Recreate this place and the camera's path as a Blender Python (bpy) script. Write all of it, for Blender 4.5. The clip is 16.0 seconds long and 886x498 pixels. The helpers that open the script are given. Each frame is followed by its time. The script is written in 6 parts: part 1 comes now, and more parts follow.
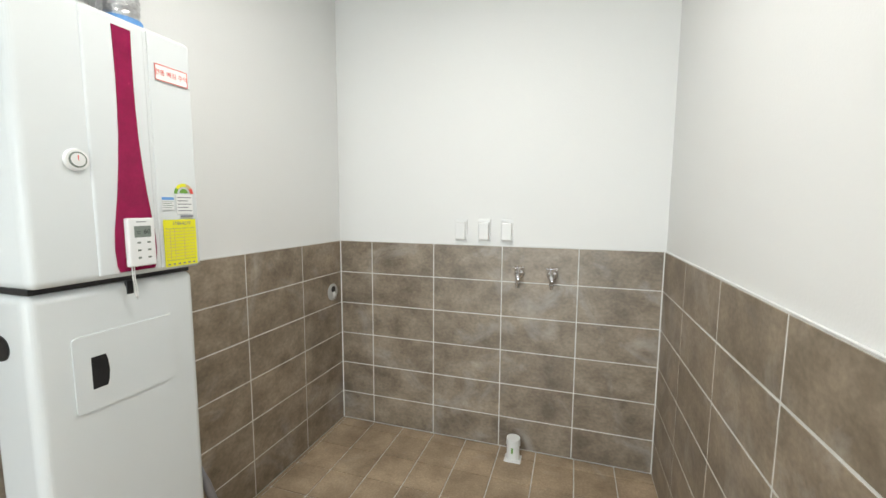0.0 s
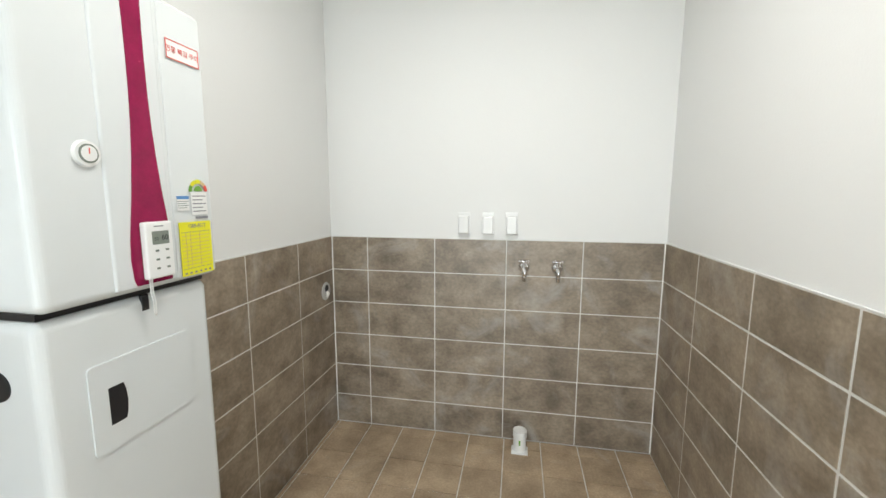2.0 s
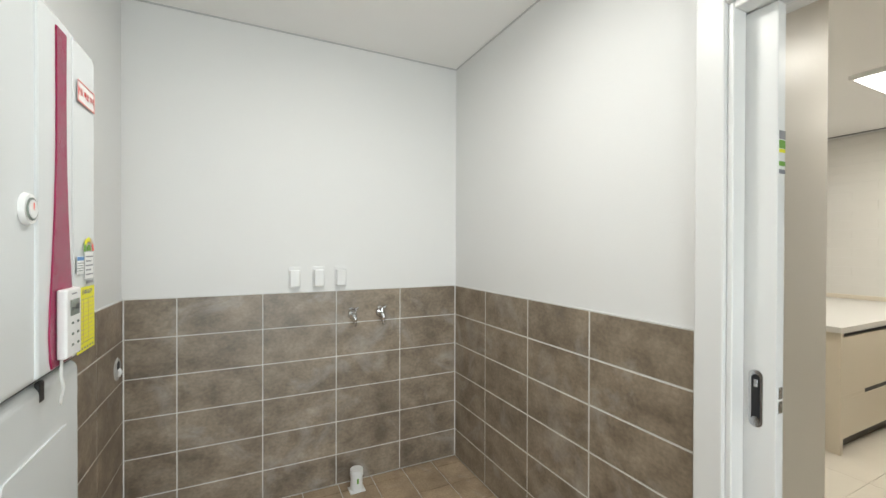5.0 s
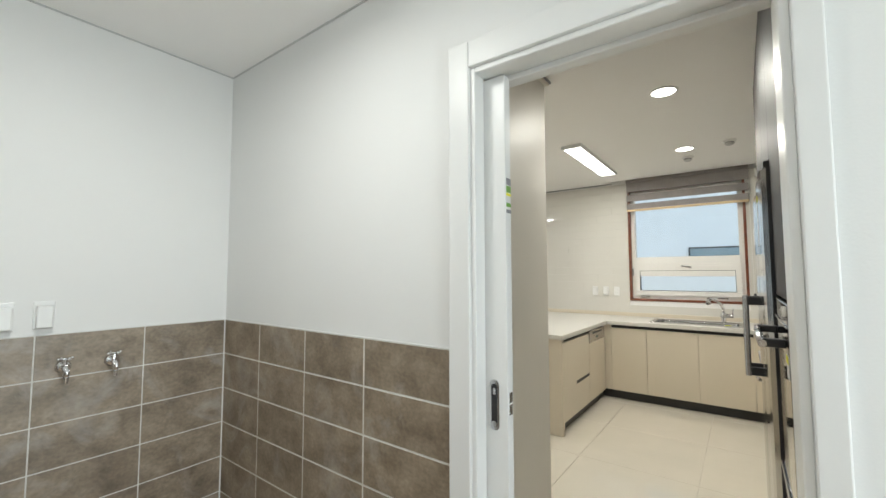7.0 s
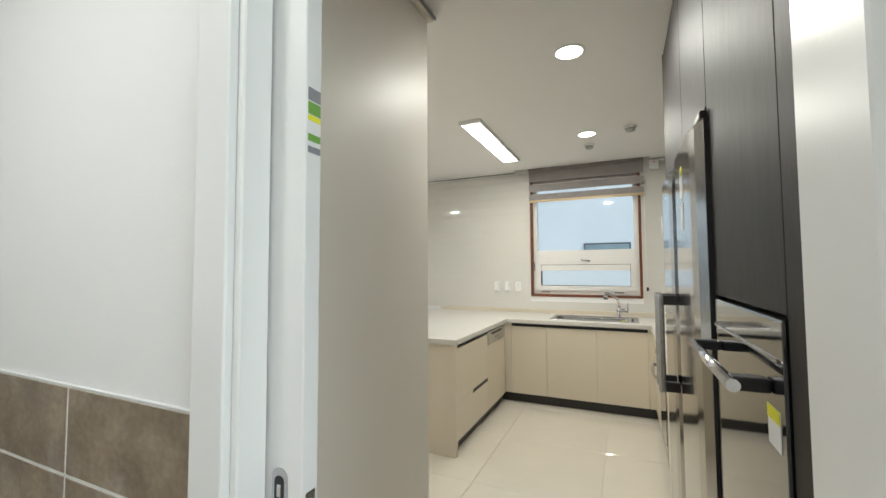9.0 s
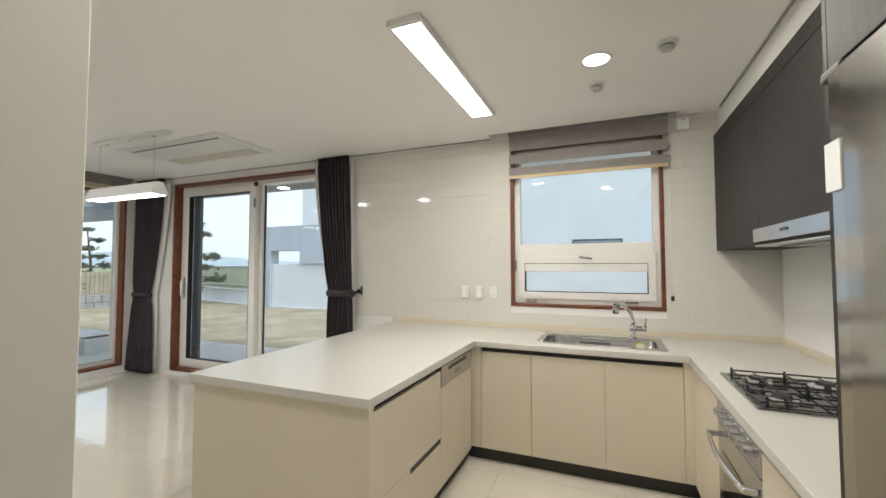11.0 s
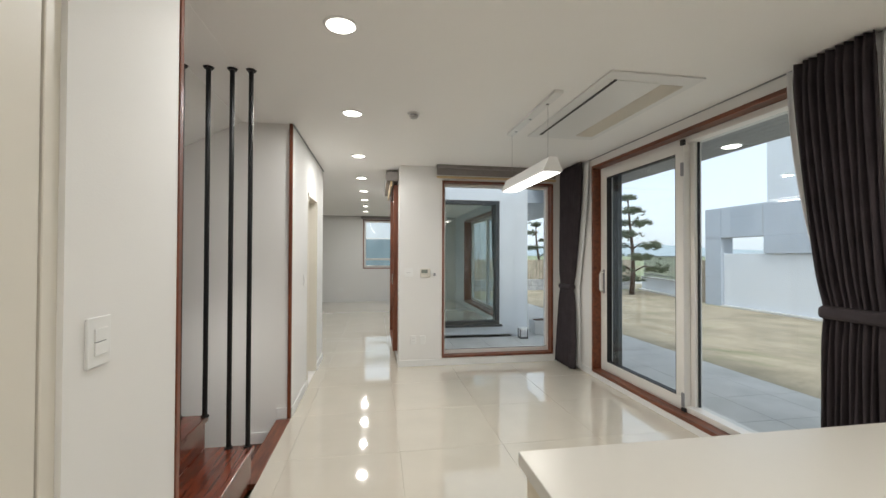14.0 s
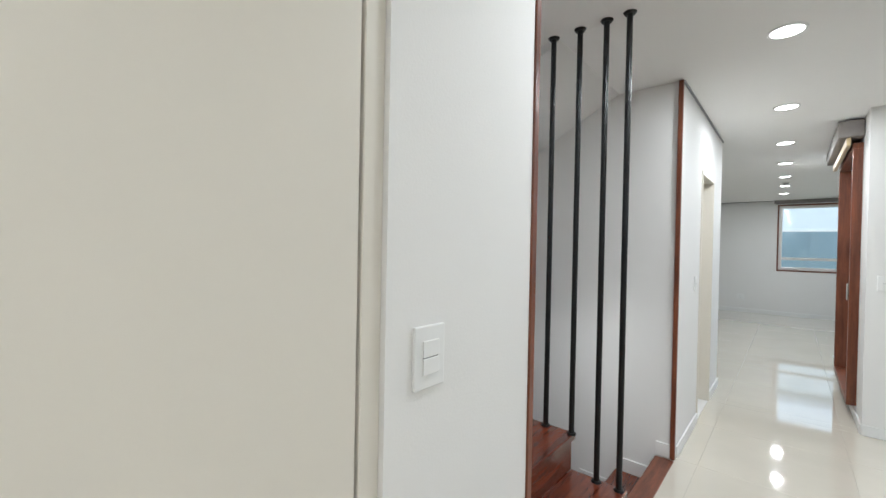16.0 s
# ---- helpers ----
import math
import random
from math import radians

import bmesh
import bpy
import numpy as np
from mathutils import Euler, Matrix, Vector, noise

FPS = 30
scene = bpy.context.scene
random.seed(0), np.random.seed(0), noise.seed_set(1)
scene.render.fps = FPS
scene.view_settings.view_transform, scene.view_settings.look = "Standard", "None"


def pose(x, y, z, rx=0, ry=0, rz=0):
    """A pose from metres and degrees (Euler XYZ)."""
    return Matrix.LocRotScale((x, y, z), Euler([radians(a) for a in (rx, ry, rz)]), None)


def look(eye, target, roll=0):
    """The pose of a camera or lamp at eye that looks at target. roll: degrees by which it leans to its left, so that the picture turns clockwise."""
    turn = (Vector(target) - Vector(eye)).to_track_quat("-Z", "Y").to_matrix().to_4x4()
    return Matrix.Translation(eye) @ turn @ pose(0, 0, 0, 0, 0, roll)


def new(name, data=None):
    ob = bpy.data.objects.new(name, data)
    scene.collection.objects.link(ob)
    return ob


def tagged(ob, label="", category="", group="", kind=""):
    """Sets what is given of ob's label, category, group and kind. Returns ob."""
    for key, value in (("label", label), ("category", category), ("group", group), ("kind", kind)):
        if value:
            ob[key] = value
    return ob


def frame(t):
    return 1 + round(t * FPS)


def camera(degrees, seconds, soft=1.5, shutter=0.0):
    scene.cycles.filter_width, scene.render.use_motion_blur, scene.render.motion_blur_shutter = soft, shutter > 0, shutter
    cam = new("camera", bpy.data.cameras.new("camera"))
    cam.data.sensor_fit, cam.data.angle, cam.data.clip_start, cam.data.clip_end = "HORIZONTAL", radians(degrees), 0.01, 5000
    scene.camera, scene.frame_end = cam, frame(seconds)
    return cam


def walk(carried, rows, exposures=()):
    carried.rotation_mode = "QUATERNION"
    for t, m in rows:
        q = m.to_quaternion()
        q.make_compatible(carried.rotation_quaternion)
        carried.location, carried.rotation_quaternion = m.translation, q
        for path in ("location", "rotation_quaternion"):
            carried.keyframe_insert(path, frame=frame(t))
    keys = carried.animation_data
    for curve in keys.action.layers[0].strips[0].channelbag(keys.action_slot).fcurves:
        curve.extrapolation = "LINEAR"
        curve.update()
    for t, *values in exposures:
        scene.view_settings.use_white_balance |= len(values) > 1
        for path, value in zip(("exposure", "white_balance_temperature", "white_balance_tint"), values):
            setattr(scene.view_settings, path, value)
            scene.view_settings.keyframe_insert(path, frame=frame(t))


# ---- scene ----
cam = camera(95.5, 16.0)
PATH = [
    (0, (0.167, 0.182, 1.381), (-0.446, 2.074, 1.171), 0.3),
    (0.5, (0.135, 0.184, 1.381), (-0.425, 2.085, 1.11), 0.2),
    (1, (0.04, 0.205, 1.397), (-0.482, 2.113, 1.104), 0.2),
    (1.5, (-0.041, 0.197, 1.405), (-0.497, 2.122, 1.111), 0.1),
    (2, (-0.145, 0.175, 1.41), (-0.508, 2.124, 1.142), 0.1),
    (2.5, (-0.286, 0.172, 1.411), (-0.51, 2.147, 1.19), 0.1),
    (3, (-0.453, 0.178, 1.413), (-0.489, 2.169, 1.227), 0.1),
    (3.2, (-0.512, 0.168, 1.422), (-0.453, 2.159, 1.245), 0.3),
    (5.3, (-0.685, -0.084, 1.433), (0.317, 1.647, 1.459), 0.1),
    (5.5, (-0.674, -0.097, 1.435), (0.411, 1.582, 1.486), 0.1),
    (6, (-0.651, -0.109, 1.432), (0.648, 1.409, 1.534), 0.0),
    (6.5, (-0.628, -0.105, 1.432), (0.85, 1.238, 1.555), -0.0),
    (7, (-0.565, -0.091, 1.429), (1.037, 1.099, 1.555), -0.1),
    (7.5, (-0.457, -0.076, 1.435), (1.232, 0.987, 1.556), -0.1),
    (8, (-0.359, -0.055, 1.432), (1.398, 0.893, 1.547), -0.1),
    (8.5, (-0.189, -0.01, 1.418), (1.612, 0.853, 1.522), -0.2),
    (9, (0.107, 0.03, 1.425), (1.928, 0.852, 1.525), -0.3),
    (11.5, (1.779, 0.348, 1.449), (3.628, 1.107, 1.533), -0.0),
    (12, (2.022, 0.467, 1.426), (3.837, 1.303, 1.504), 0.0),
    (12.5, (2.192, 0.685, 1.446), (3.875, 1.765, 1.486), -0.0),
    (13, (2.354, 0.812, 1.457), (3.744, 2.25, 1.478), -0.0),
    (13.5, (2.503, 0.971, 1.469), (3.383, 2.767, 1.494), -0.0),
    (14, (2.535, 1.164, 1.477), (2.858, 3.137, 1.503), 0.2),
    (14.5, (2.541, 1.37, 1.478), (2.452, 3.368, 1.506), 0.4),
    (15, (2.526, 1.541, 1.484), (2.032, 3.479, 1.511), 0.5),
    (15.5, (2.421, 1.683, 1.479), (1.49, 3.453, 1.503), 0.8),
    (16, (2.368, 1.771, 1.475), (1.058, 3.282, 1.455), 1.1),
]
EXPOSE = [(0, 0.32, 6500, 7), (3, 0.32, 6500, 7), (5.5, 0.05, 6500, 7), (7, 0.0, 6350, 5), (9, -0.05, 6300, 5), (11.5, -0.05, 6600, 9), (12.0, -0.12, 7200, 11), (12.5, -0.2, 7300, 12), (13.0, -0.22, 7300, 13),
          (13.5, -0.2, 6500, 8), (14.5, -0.08, 6450, 8), (15, 0.0, 6250, 6), (15.5, 0.04, 6150, 6), (16, 0.06, 5850, 6)]
walk(cam, [(t, look(eye, target, roll)) for t, eye, target, roll in PATH], EXPOSE)

# ---- world, sun, lamps ----
world = bpy.data.worlds.new("overcast_sky")
scene.world = world
world.use_nodes = True
wn = world.node_tree.nodes
sky = wn.new("ShaderNodeTexSky")
sky.sky_type = "NISHITA"
sky.sun_disc = False
sky.sun_elevation, sky.sun_rotation = radians(48), radians(200)
sky.air_density, sky.dust_density, sky.ozone_density = 1.0, 3.0, 1.0
haze = wn.new("ShaderNodeMixRGB")
haze.inputs["Fac"].default_value = 0.55
haze.inputs["Color2"].default_value = (12.6, 13.6, 14.6, 1)
world.node_tree.links.new(sky.outputs[0], haze.inputs["Color1"])
world.node_tree.links.new(haze.outputs[0], wn["Background"].inputs[0])
wn["Background"].inputs[1].default_value = 0.15

sun_data = bpy.data.lights.new("sun", "SUN")
sun_data.energy, sun_data.angle, sun_data.color = 1.9, radians(14), (1.0, 0.96, 0.9)
sun = new("sun", sun_data)
sun.matrix_world = look((-6, -14, 20), (0, 0, 0))


def area_lamp(name, at, target, size, size_y, watts, colour, disk=False):
    data = bpy.data.lights.new(name, "AREA")
    data.shape = "DISK" if disk else "RECTANGLE"
    data.size = size
    if not disk:
        data.size_y = size_y
    data.energy, data.color = watts, colour
    ob = new(name, data)
    ob.matrix_world = look(at, target)
    return ob


CEIL = 2.65          # kitchen and hall ceiling
WARM = (1.0, 0.945, 0.86)
HALL = (1.0, 0.975, 0.94)
DOWNLIGHTS = [(2.345, 3.27), (2.325, 4.58), (2.31, 6.06), (2.29, 7.48), (2.28, 8.8), (2.265, 10.05), (2.25, 11.2), (2.22, 12.45),
              (2.425, 0.287), (3.94, 0.317)]
for lx, ly in DOWNLIGHTS:
    area_lamp("downlight_lamp", (lx, ly, CEIL - 0.03), (lx, ly, 0), 0.15, 0, 12 if ly > 1 else 17, HALL if ly > 1 else WARM, True)
lamp = area_lamp("panel_lamp", (3.83, 1.165, CEIL - 0.045), (3.83, 1.165, 0), 1.28, 0.15, 14, WARM)
pend = area_lamp("pendant_lamp", (3.81, 4.45, 2.06), (3.81, 4.45, 0), 0.05, 0.96, 10, WARM)
laundry = area_lamp("laundry_lamp", (-0.3, 1.08, 2.55), (-0.3, 1.08, 0), 0.3, 0, 11, (1.0, 0.985, 0.96), True)
# Daylight lamp in an assumed opening behind the camera, never in view.
daylight = area_lamp("added_laundry_daylight", (-0.33, -2.31, 1.12), (-0.33, 1.0, 1.0), 1.35, 1.95, 42, (0.87, 0.94, 1.0))
# Fill lamp added to lift the stair walls; no window known there.
stairlight = area_lamp("stair_fill_light", (0.4, 2.855, 3.75), (0.4, 4.9, 3.2), 1.2, 1.0, 9, (0.95, 0.97, 1.0))

# ---- helpers ----


def part(name, bm, material, parent=None, label=""):
    """Link a bmesh as one mesh object under a thing or a part."""
    me = bpy.data.meshes.new(name)
    bm.to_mesh(me)
    bm.free()
    me.materials.append(material)
    ob = new(name, me)
    if parent is not None:
        ob.parent = parent
    if label:
        ob["label"] = label
    return ob


def shared(name, me, parent, loc):
    ob = new(name, me)
    ob.parent = parent
    ob.location = loc
    return ob


def thing(name, label, category, at=(0, 0, 0), rz=0.0, group=""):
    ob = new(name)
    ob.matrix_basis = pose(*at, 0, 0, rz)
    ob.empty_display_size = 0.1
    return tagged(ob, label, category, group)


def add_box(bm, lo, hi, bevel=0.0, seg=1):
    """An axis-aligned box from corner to corner, with rounded edges."""
    lo, hi = Vector(lo), Vector(hi)
    r = bmesh.ops.create_cube(bm, size=1.0)
    vs = r["verts"]
    for v in vs:
        v.co = Vector([lo[i] + (v.co[i] + 0.5) * (hi[i] - lo[i]) for i in range(3)])
    if bevel > 0:
        es = {e for v in vs for e in v.link_edges}
        bmesh.ops.bevel(bm, geom=list(es), offset=bevel, segments=seg, profile=0.5, affect="EDGES")
    return bm


def box(lo, hi, bevel=0.0, seg=1):
    return add_box(bmesh.new(), lo, hi, bevel, seg)


def add_cyl(bm, a, b, r, r2=None, n=20):
    """A cylinder or cone from a to b."""
    a, b = Vector(a), Vector(b)
    d = b - a
    m = Matrix.Translation((a + b) / 2) @ d.to_track_quat("Z", "Y").to_matrix().to_4x4()
    bmesh.ops.create_cone(bm, cap_ends=True, segments=n, radius1=r, radius2=r if r2 is None else r2, depth=d.length, matrix=m)
    return bm


def cyl(a, b, r, r2=None, n=20):
    return add_cyl(bmesh.new(), a, b, r, r2, n)


def add_tube(bm, pts, r, n=12):
    """A round tube along points."""
    pts = [Vector(p) for p in pts]
    rings = []
    for i, p in enumerate(pts):
        d = (pts[min(i + 1, len(pts) - 1)] - pts[max(i - 1, 0)]).normalized()
        u = d.cross(Vector((0.3, 0.2, 1)) if abs(d.z) < 0.9 else Vector((1, 0.1, 0))).normalized()
        w = d.cross(u)
        rr = r[i] if isinstance(r, (list, tuple)) else r
        rings.append([bm.verts.new(p + rr * (u * math.cos(2 * math.pi * k / n) + w * math.sin(2 * math.pi * k / n))) for k in range(n)])
    for a, b in zip(rings, rings[1:]):
        for k in range(n):
            f = bm.faces.new((a[k], a[(k + 1) % n], b[(k + 1) % n], b[k]))
            f.smooth = True
    bm.faces.new(rings[0][::-1])
    bm.faces.new(rings[-1])
    return bm


def tube(pts, r, n=12):
    return add_tube(bmesh.new(), pts, r, n)


def prism(outline, axis, a, b):
    """Extrude a 2D outline along an axis from a to b. The outline's two numbers are the other two axes in order x, y, z."""
    bm = bmesh.new()

    def at(p, v):
        q = list(p)
        q.insert("xyz".index(axis), v)
        return q
    lo = [bm.verts.new(at(p, a)) for p in outline]
    hi = [bm.verts.new(at(p, b)) for p in outline]
    n = len(outline)
    bm.faces.new(lo[::-1])
    bm.faces.new(hi)
    for i in range(n):
        bm.faces.new((lo[i], lo[(i + 1) % n], hi[(i + 1) % n], hi[i]))
    bmesh.ops.recalc_face_normals(bm, faces=bm.faces)
    return bm


def smooth(ob):
    for p in ob.data.polygons:
        p.use_smooth = True
    return ob


def rotated(bm, deg, axis, centre):
    bmesh.ops.rotate(bm, verts=bm.verts, cent=centre, matrix=Matrix.Rotation(radians(deg), 3, axis))
    return bm


# ---- materials ----


def material(name, colour, rough=0.5, metal=0.0, var=0.05, scale=6.0, bump=0.0, fine=120.0, tint=None, coat=0.0, per=0.0, stretch=(1, 1, 1), rough_var=0.06, emit=0.0, spec=0.5):
    """A surface with large and fine variation of colour, uneven gloss and fine relief."""
    m = bpy.data.materials.new(name)
    m.use_nodes = True
    nt = m.node_tree
    nd, ln = nt.nodes, nt.links
    b = nd["Principled BSDF"]
    b.inputs["Metallic"].default_value = metal
    b.inputs["Specular IOR Level"].default_value = spec
    b.inputs["Coat Weight"].default_value = coat
    b.inputs["Coat Roughness"].default_value = 0.06
    co = nd.new("ShaderNodeTexCoord")
    mp = nd.new("ShaderNodeMapping")
    mp.inputs["Scale"].default_value = stretch
    geo = nd.new("ShaderNodeNewGeometry")
    ln.new(geo.outputs["Position"], mp.inputs["Vector"])
    n1 = nd.new("ShaderNodeTexNoise")
    n1.inputs["Scale"].default_value = scale
    n1.inputs["Detail"].default_value = 5
    n1.inputs["Roughness"].default_value = 0.6
    n2 = nd.new("ShaderNodeTexNoise")
    n2.inputs["Scale"].default_value = fine
    n2.inputs["Detail"].default_value = 3
    ln.new(mp.outputs[0], n1.inputs["Vector"])
    ln.new(mp.outputs[0], n2.inputs["Vector"])
    ramp = nd.new("ShaderNodeValToRGB")
    c = Vector(colour)
    t = Vector(tint) if tint else c * (1 - 2.2 * var)
    ramp.color_ramp.elements[0].position, ramp.color_ramp.elements[1].position = 0.3, 0.7
    ramp.color_ramp.elements[0].color = (*t, 1)
    ramp.color_ramp.elements[1].color = (*[min(0.95, k * (1 + var)) for k in c], 1)
    ln.new(n1.outputs["Fac"], ramp.inputs["Fac"])
    mix = nd.new("ShaderNodeMixRGB")
    mix.blend_type = "OVERLAY"
    mix.inputs["Fac"].default_value = min(1, var * 2.5)
    ln.new(ramp.outputs["Color"], mix.inputs["Color1"])
    ln.new(n2.outputs["Fac"], mix.inputs["Color2"])
    last = mix.outputs["Color"]
    if per > 0:
        info = nd.new("ShaderNodeObjectInfo")
        hsv = nd.new("ShaderNodeHueSaturation")
        mr = nd.new("ShaderNodeMapRange")
        mr.inputs["To Min"].default_value, mr.inputs["To Max"].default_value = 1 - per, 1 + per
        ln.new(info.outputs["Random"], mr.inputs["Value"])
        ln.new(mr.outputs["Result"], hsv.inputs["Value"])
        ln.new(last, hsv.inputs["Color"])
        last = hsv.outputs["Color"]
    ln.new(last, b.inputs["Base Color"])
    rr = nd.new("ShaderNodeMapRange")
    rr.inputs["To Min"].default_value, rr.inputs["To Max"].default_value = max(0.02, rough - rough_var), min(1, rough + rough_var)
    ln.new(n1.outputs["Fac"], rr.inputs["Value"])
    ln.new(rr.outputs["Result"], b.inputs["Roughness"])
    if bump > 0:
        bp = nd.new("ShaderNodeBump")
        bp.inputs["Strength"].default_value = bump
        bp.inputs["Distance"].default_value = 0.004
        ln.new(n2.outputs["Fac"], bp.inputs["Height"])
        ln.new(bp.outputs["Normal"], b.inputs["Normal"])
    if emit > 0:
        b.inputs["Emission Color"].default_value = (*colour, 1)
        b.inputs["Emission Strength"].default_value = emit
    return m


def smears(m, colour, scale, low, high, amount):
    """Pale dried grout wiped over tiles: uneven streaks mixed over the base colour."""
    nd, ln = m.node_tree.nodes, m.node_tree.links
    b = nd["Principled BSDF"]
    before = b.inputs["Base Color"].links[0].from_socket
    mp = nd.new("ShaderNodeMapping")
    mp.inputs["Rotation"].default_value = (0.5, 0.7, 0.3)
    geo = nd.new("ShaderNodeNewGeometry")
    ln.new(geo.outputs["Position"], mp.inputs["Vector"])
    nz = nd.new("ShaderNodeTexNoise")
    nz.inputs["Scale"].default_value = scale
    nz.inputs["Detail"].default_value = 6
    nz.inputs["Roughness"].default_value = 0.62
    nz.inputs["Distortion"].default_value = 1.4
    ln.new(mp.outputs["Vector"], nz.inputs["Vector"])
    mr = nd.new("ShaderNodeMapRange")
    mr.inputs["From Min"].default_value, mr.inputs["From Max"].default_value = low, high
    mr.inputs["To Max"].default_value = amount
    ln.new(nz.outputs["Fac"], mr.inputs["Value"])
    mx = nd.new("ShaderNodeMixRGB")
    mx.inputs["Color2"].default_value = (*colour, 1)
    ln.new(mr.outputs["Result"], mx.inputs["Fac"])
    ln.new(before, mx.inputs["Color1"])
    ln.new(mx.outputs["Color"], b.inputs["Base Color"])


def glass_material(name, tint=(1, 1, 1), rough=0.0):
    """Thin window glass: mostly clear, with a mirror-like gloss that grows at a slant."""
    m = bpy.data.materials.new(name)
    m.use_nodes = True
    nt = m.node_tree
    nt.nodes.remove(nt.nodes["Principled BSDF"])
    out = nt.nodes["Material Output"]
    tr = nt.nodes.new("ShaderNodeBsdfTransparent")
    tr.inputs[0].default_value = (*tint, 1)
    gl = nt.nodes.new("ShaderNodeBsdfGlossy")
    gl.inputs["Roughness"].default_value = rough
    fr = nt.nodes.new("ShaderNodeLayerWeight")
    fr.inputs["Blend"].default_value = 0.5
    pw = nt.nodes.new("ShaderNodeMath")
    pw.operation = "POWER"
    pw.inputs[1].default_value = 4.0
    ma = nt.nodes.new("ShaderNodeMath")
    ma.operation = "MULTIPLY_ADD"
    ma.inputs[1].default_value, ma.inputs[2].default_value = 0.6, 0.035
    nt.links.new(fr.outputs["Facing"], pw.inputs[0])
    nt.links.new(pw.outputs[0], ma.inputs[0])
    mx = nt.nodes.new("ShaderNodeMixShader")
    nt.links.new(ma.outputs[0], mx.inputs[0])
    nt.links.new(tr.outputs[0], mx.inputs[1])
    nt.links.new(gl.outputs[0], mx.inputs[2])
    nt.links.new(mx.outputs[0], out.inputs[0])
    return m


def glow(name, colour, strength):
    m = bpy.data.materials.new(name)
    m.use_nodes = True
    b = m.node_tree.nodes["Principled BSDF"]
    b.inputs["Base Color"].default_value = (0.9, 0.9, 0.88, 1)
    b.inputs["Emission Color"].default_value = (*colour, 1)
    b.inputs["Emission Strength"].default_value = strength
    return m


M_WALLPAPER = material("white_wallpaper", (0.80, 0.79, 0.775), 0.75, var=0.004, scale=1.6, bump=0.12, fine=180, rough_var=0.02)
M_PAINT = material("white_laundry_paint", (0.81, 0.81, 0.80), 0.6, var=0.004, scale=1.2, bump=0.1, fine=140, rough_var=0.02)
M_CEIL = material("ceiling_paper", (0.92, 0.91, 0.895), 0.8, var=0.004, scale=2, bump=0.1, fine=160, rough_var=0.02)
M_TRIM = material("white_trim", (0.80, 0.80, 0.79), 0.35, var=0.004, scale=3, bump=0.05, rough_var=0.02)
M_TILE = material("brown_stone_tile", (0.305, 0.247, 0.184), 0.42, var=0.16, scale=7.0, bump=0.05, fine=60, tint=(0.145, 0.110, 0.076), per=0.07, stretch=(1, 1, 1.25), spec=0.85)
smears(M_TILE, (0.50, 0.475, 0.45), 3.1, 0.54, 0.75, 0.5)
M_FTILE = material("tan_floor_tile", (0.45, 0.345, 0.235), 0.45, var=0.14, scale=4.5, bump=0.12, fine=90, tint=(0.26, 0.19, 0.125), per=0.08)
smears(M_FTILE, (0.55, 0.5, 0.44), 4.0, 0.58, 0.78, 0.4)
M_GROUT = material("white_grout", (0.72, 0.71, 0.68), 0.85, var=0.06, scale=20, bump=0.3, fine=400)
M_PORCELAIN = material("cream_polished_tile", (0.65, 0.605, 0.52), 0.03, var=0.02, scale=2.5, per=0.012, coat=0.7, rough_var=0.01)
M_FGROUT = material("cream_grout", (0.63, 0.585, 0.50), 0.35, var=0.04)
M_WTILE = material("white_glazed_tile", (0.68, 0.66, 0.615), 0.05, var=0.006, scale=2, bump=0.01, fine=14, per=0.005, rough_var=0.02)
M_WOOD = material("red_brown_wood", (0.20, 0.062, 0.028), 0.35, var=0.2, scale=5, bump=0.08, fine=60, tint=(0.085, 0.024, 0.012), stretch=(6, 6, 0.5))
M_WOODH = material("red_brown_wood_level", (0.20, 0.062, 0.028), 0.3, var=0.2, scale=5, bump=0.08, fine=60, tint=(0.085, 0.024, 0.012), stretch=(6, 0.5, 6))
M_TREAD = material("merbau_stair_wood", (0.17, 0.038, 0.016), 0.2, var=0.22, scale=4, bump=0.06, fine=70, tint=(0.07, 0.015, 0.008), stretch=(8, 0.6, 8), coat=0.3)
M_PVC = material("white_window_profile", (0.78, 0.76, 0.73), 0.3, var=0.004, scale=4, rough_var=0.02)
M_GASKET = material("black_rubber", (0.02, 0.02, 0.022), 0.6, var=0.1)
M_GLASS = glass_material("window_glass", (0.92, 0.945, 0.955))
M_TINTGLASS = glass_material("green_tinted_glass", (0.84, 0.90, 0.89))
M_CREAM = material("cream_cabinet_front", (0.66, 0.59, 0.475), 0.4, var=0.004, scale=3, bump=0.03, rough_var=0.02)
M_PANTRY = material("pale_cream_tall_panel", (0.73, 0.69, 0.615), 0.45, var=0.004, scale=3, bump=0.03, rough_var=0.02)
M_COUNTER = material("white_solid_worktop", (0.61, 0.59, 0.55), 0.3, var=0.004, scale=30, bump=0.02, fine=300, rough_var=0.02)
M_DARKWOOD = material("dark_grey_oak", (0.036, 0.031, 0.029), 0.55, var=0.16, scale=4, bump=0.10, fine=50, tint=(0.022, 0.019, 0.018), stretch=(1, 1, 0.25), spec=0.22)
M_BLACK = material("black_plastic", (0.015, 0.015, 0.017), 0.4, var=0.1)
M_KICK = material("black_plinth", (0.02, 0.019, 0.018), 0.35, var=0.1)
M_STEEL = material("brushed_steel", (0.55, 0.55, 0.56), 0.22, 1.0, var=0.04, scale=3, bump=0.03, fine=200, stretch=(1, 1, 0.1))
M_FRIDGE = material("dark_steel", (0.42, 0.41, 0.40), 0.14, 1.0, var=0.03, scale=2, bump=0.01, fine=150)
M_CHROME = material("chrome", (0.78, 0.78, 0.8), 0.08, 1.0, var=0.02)
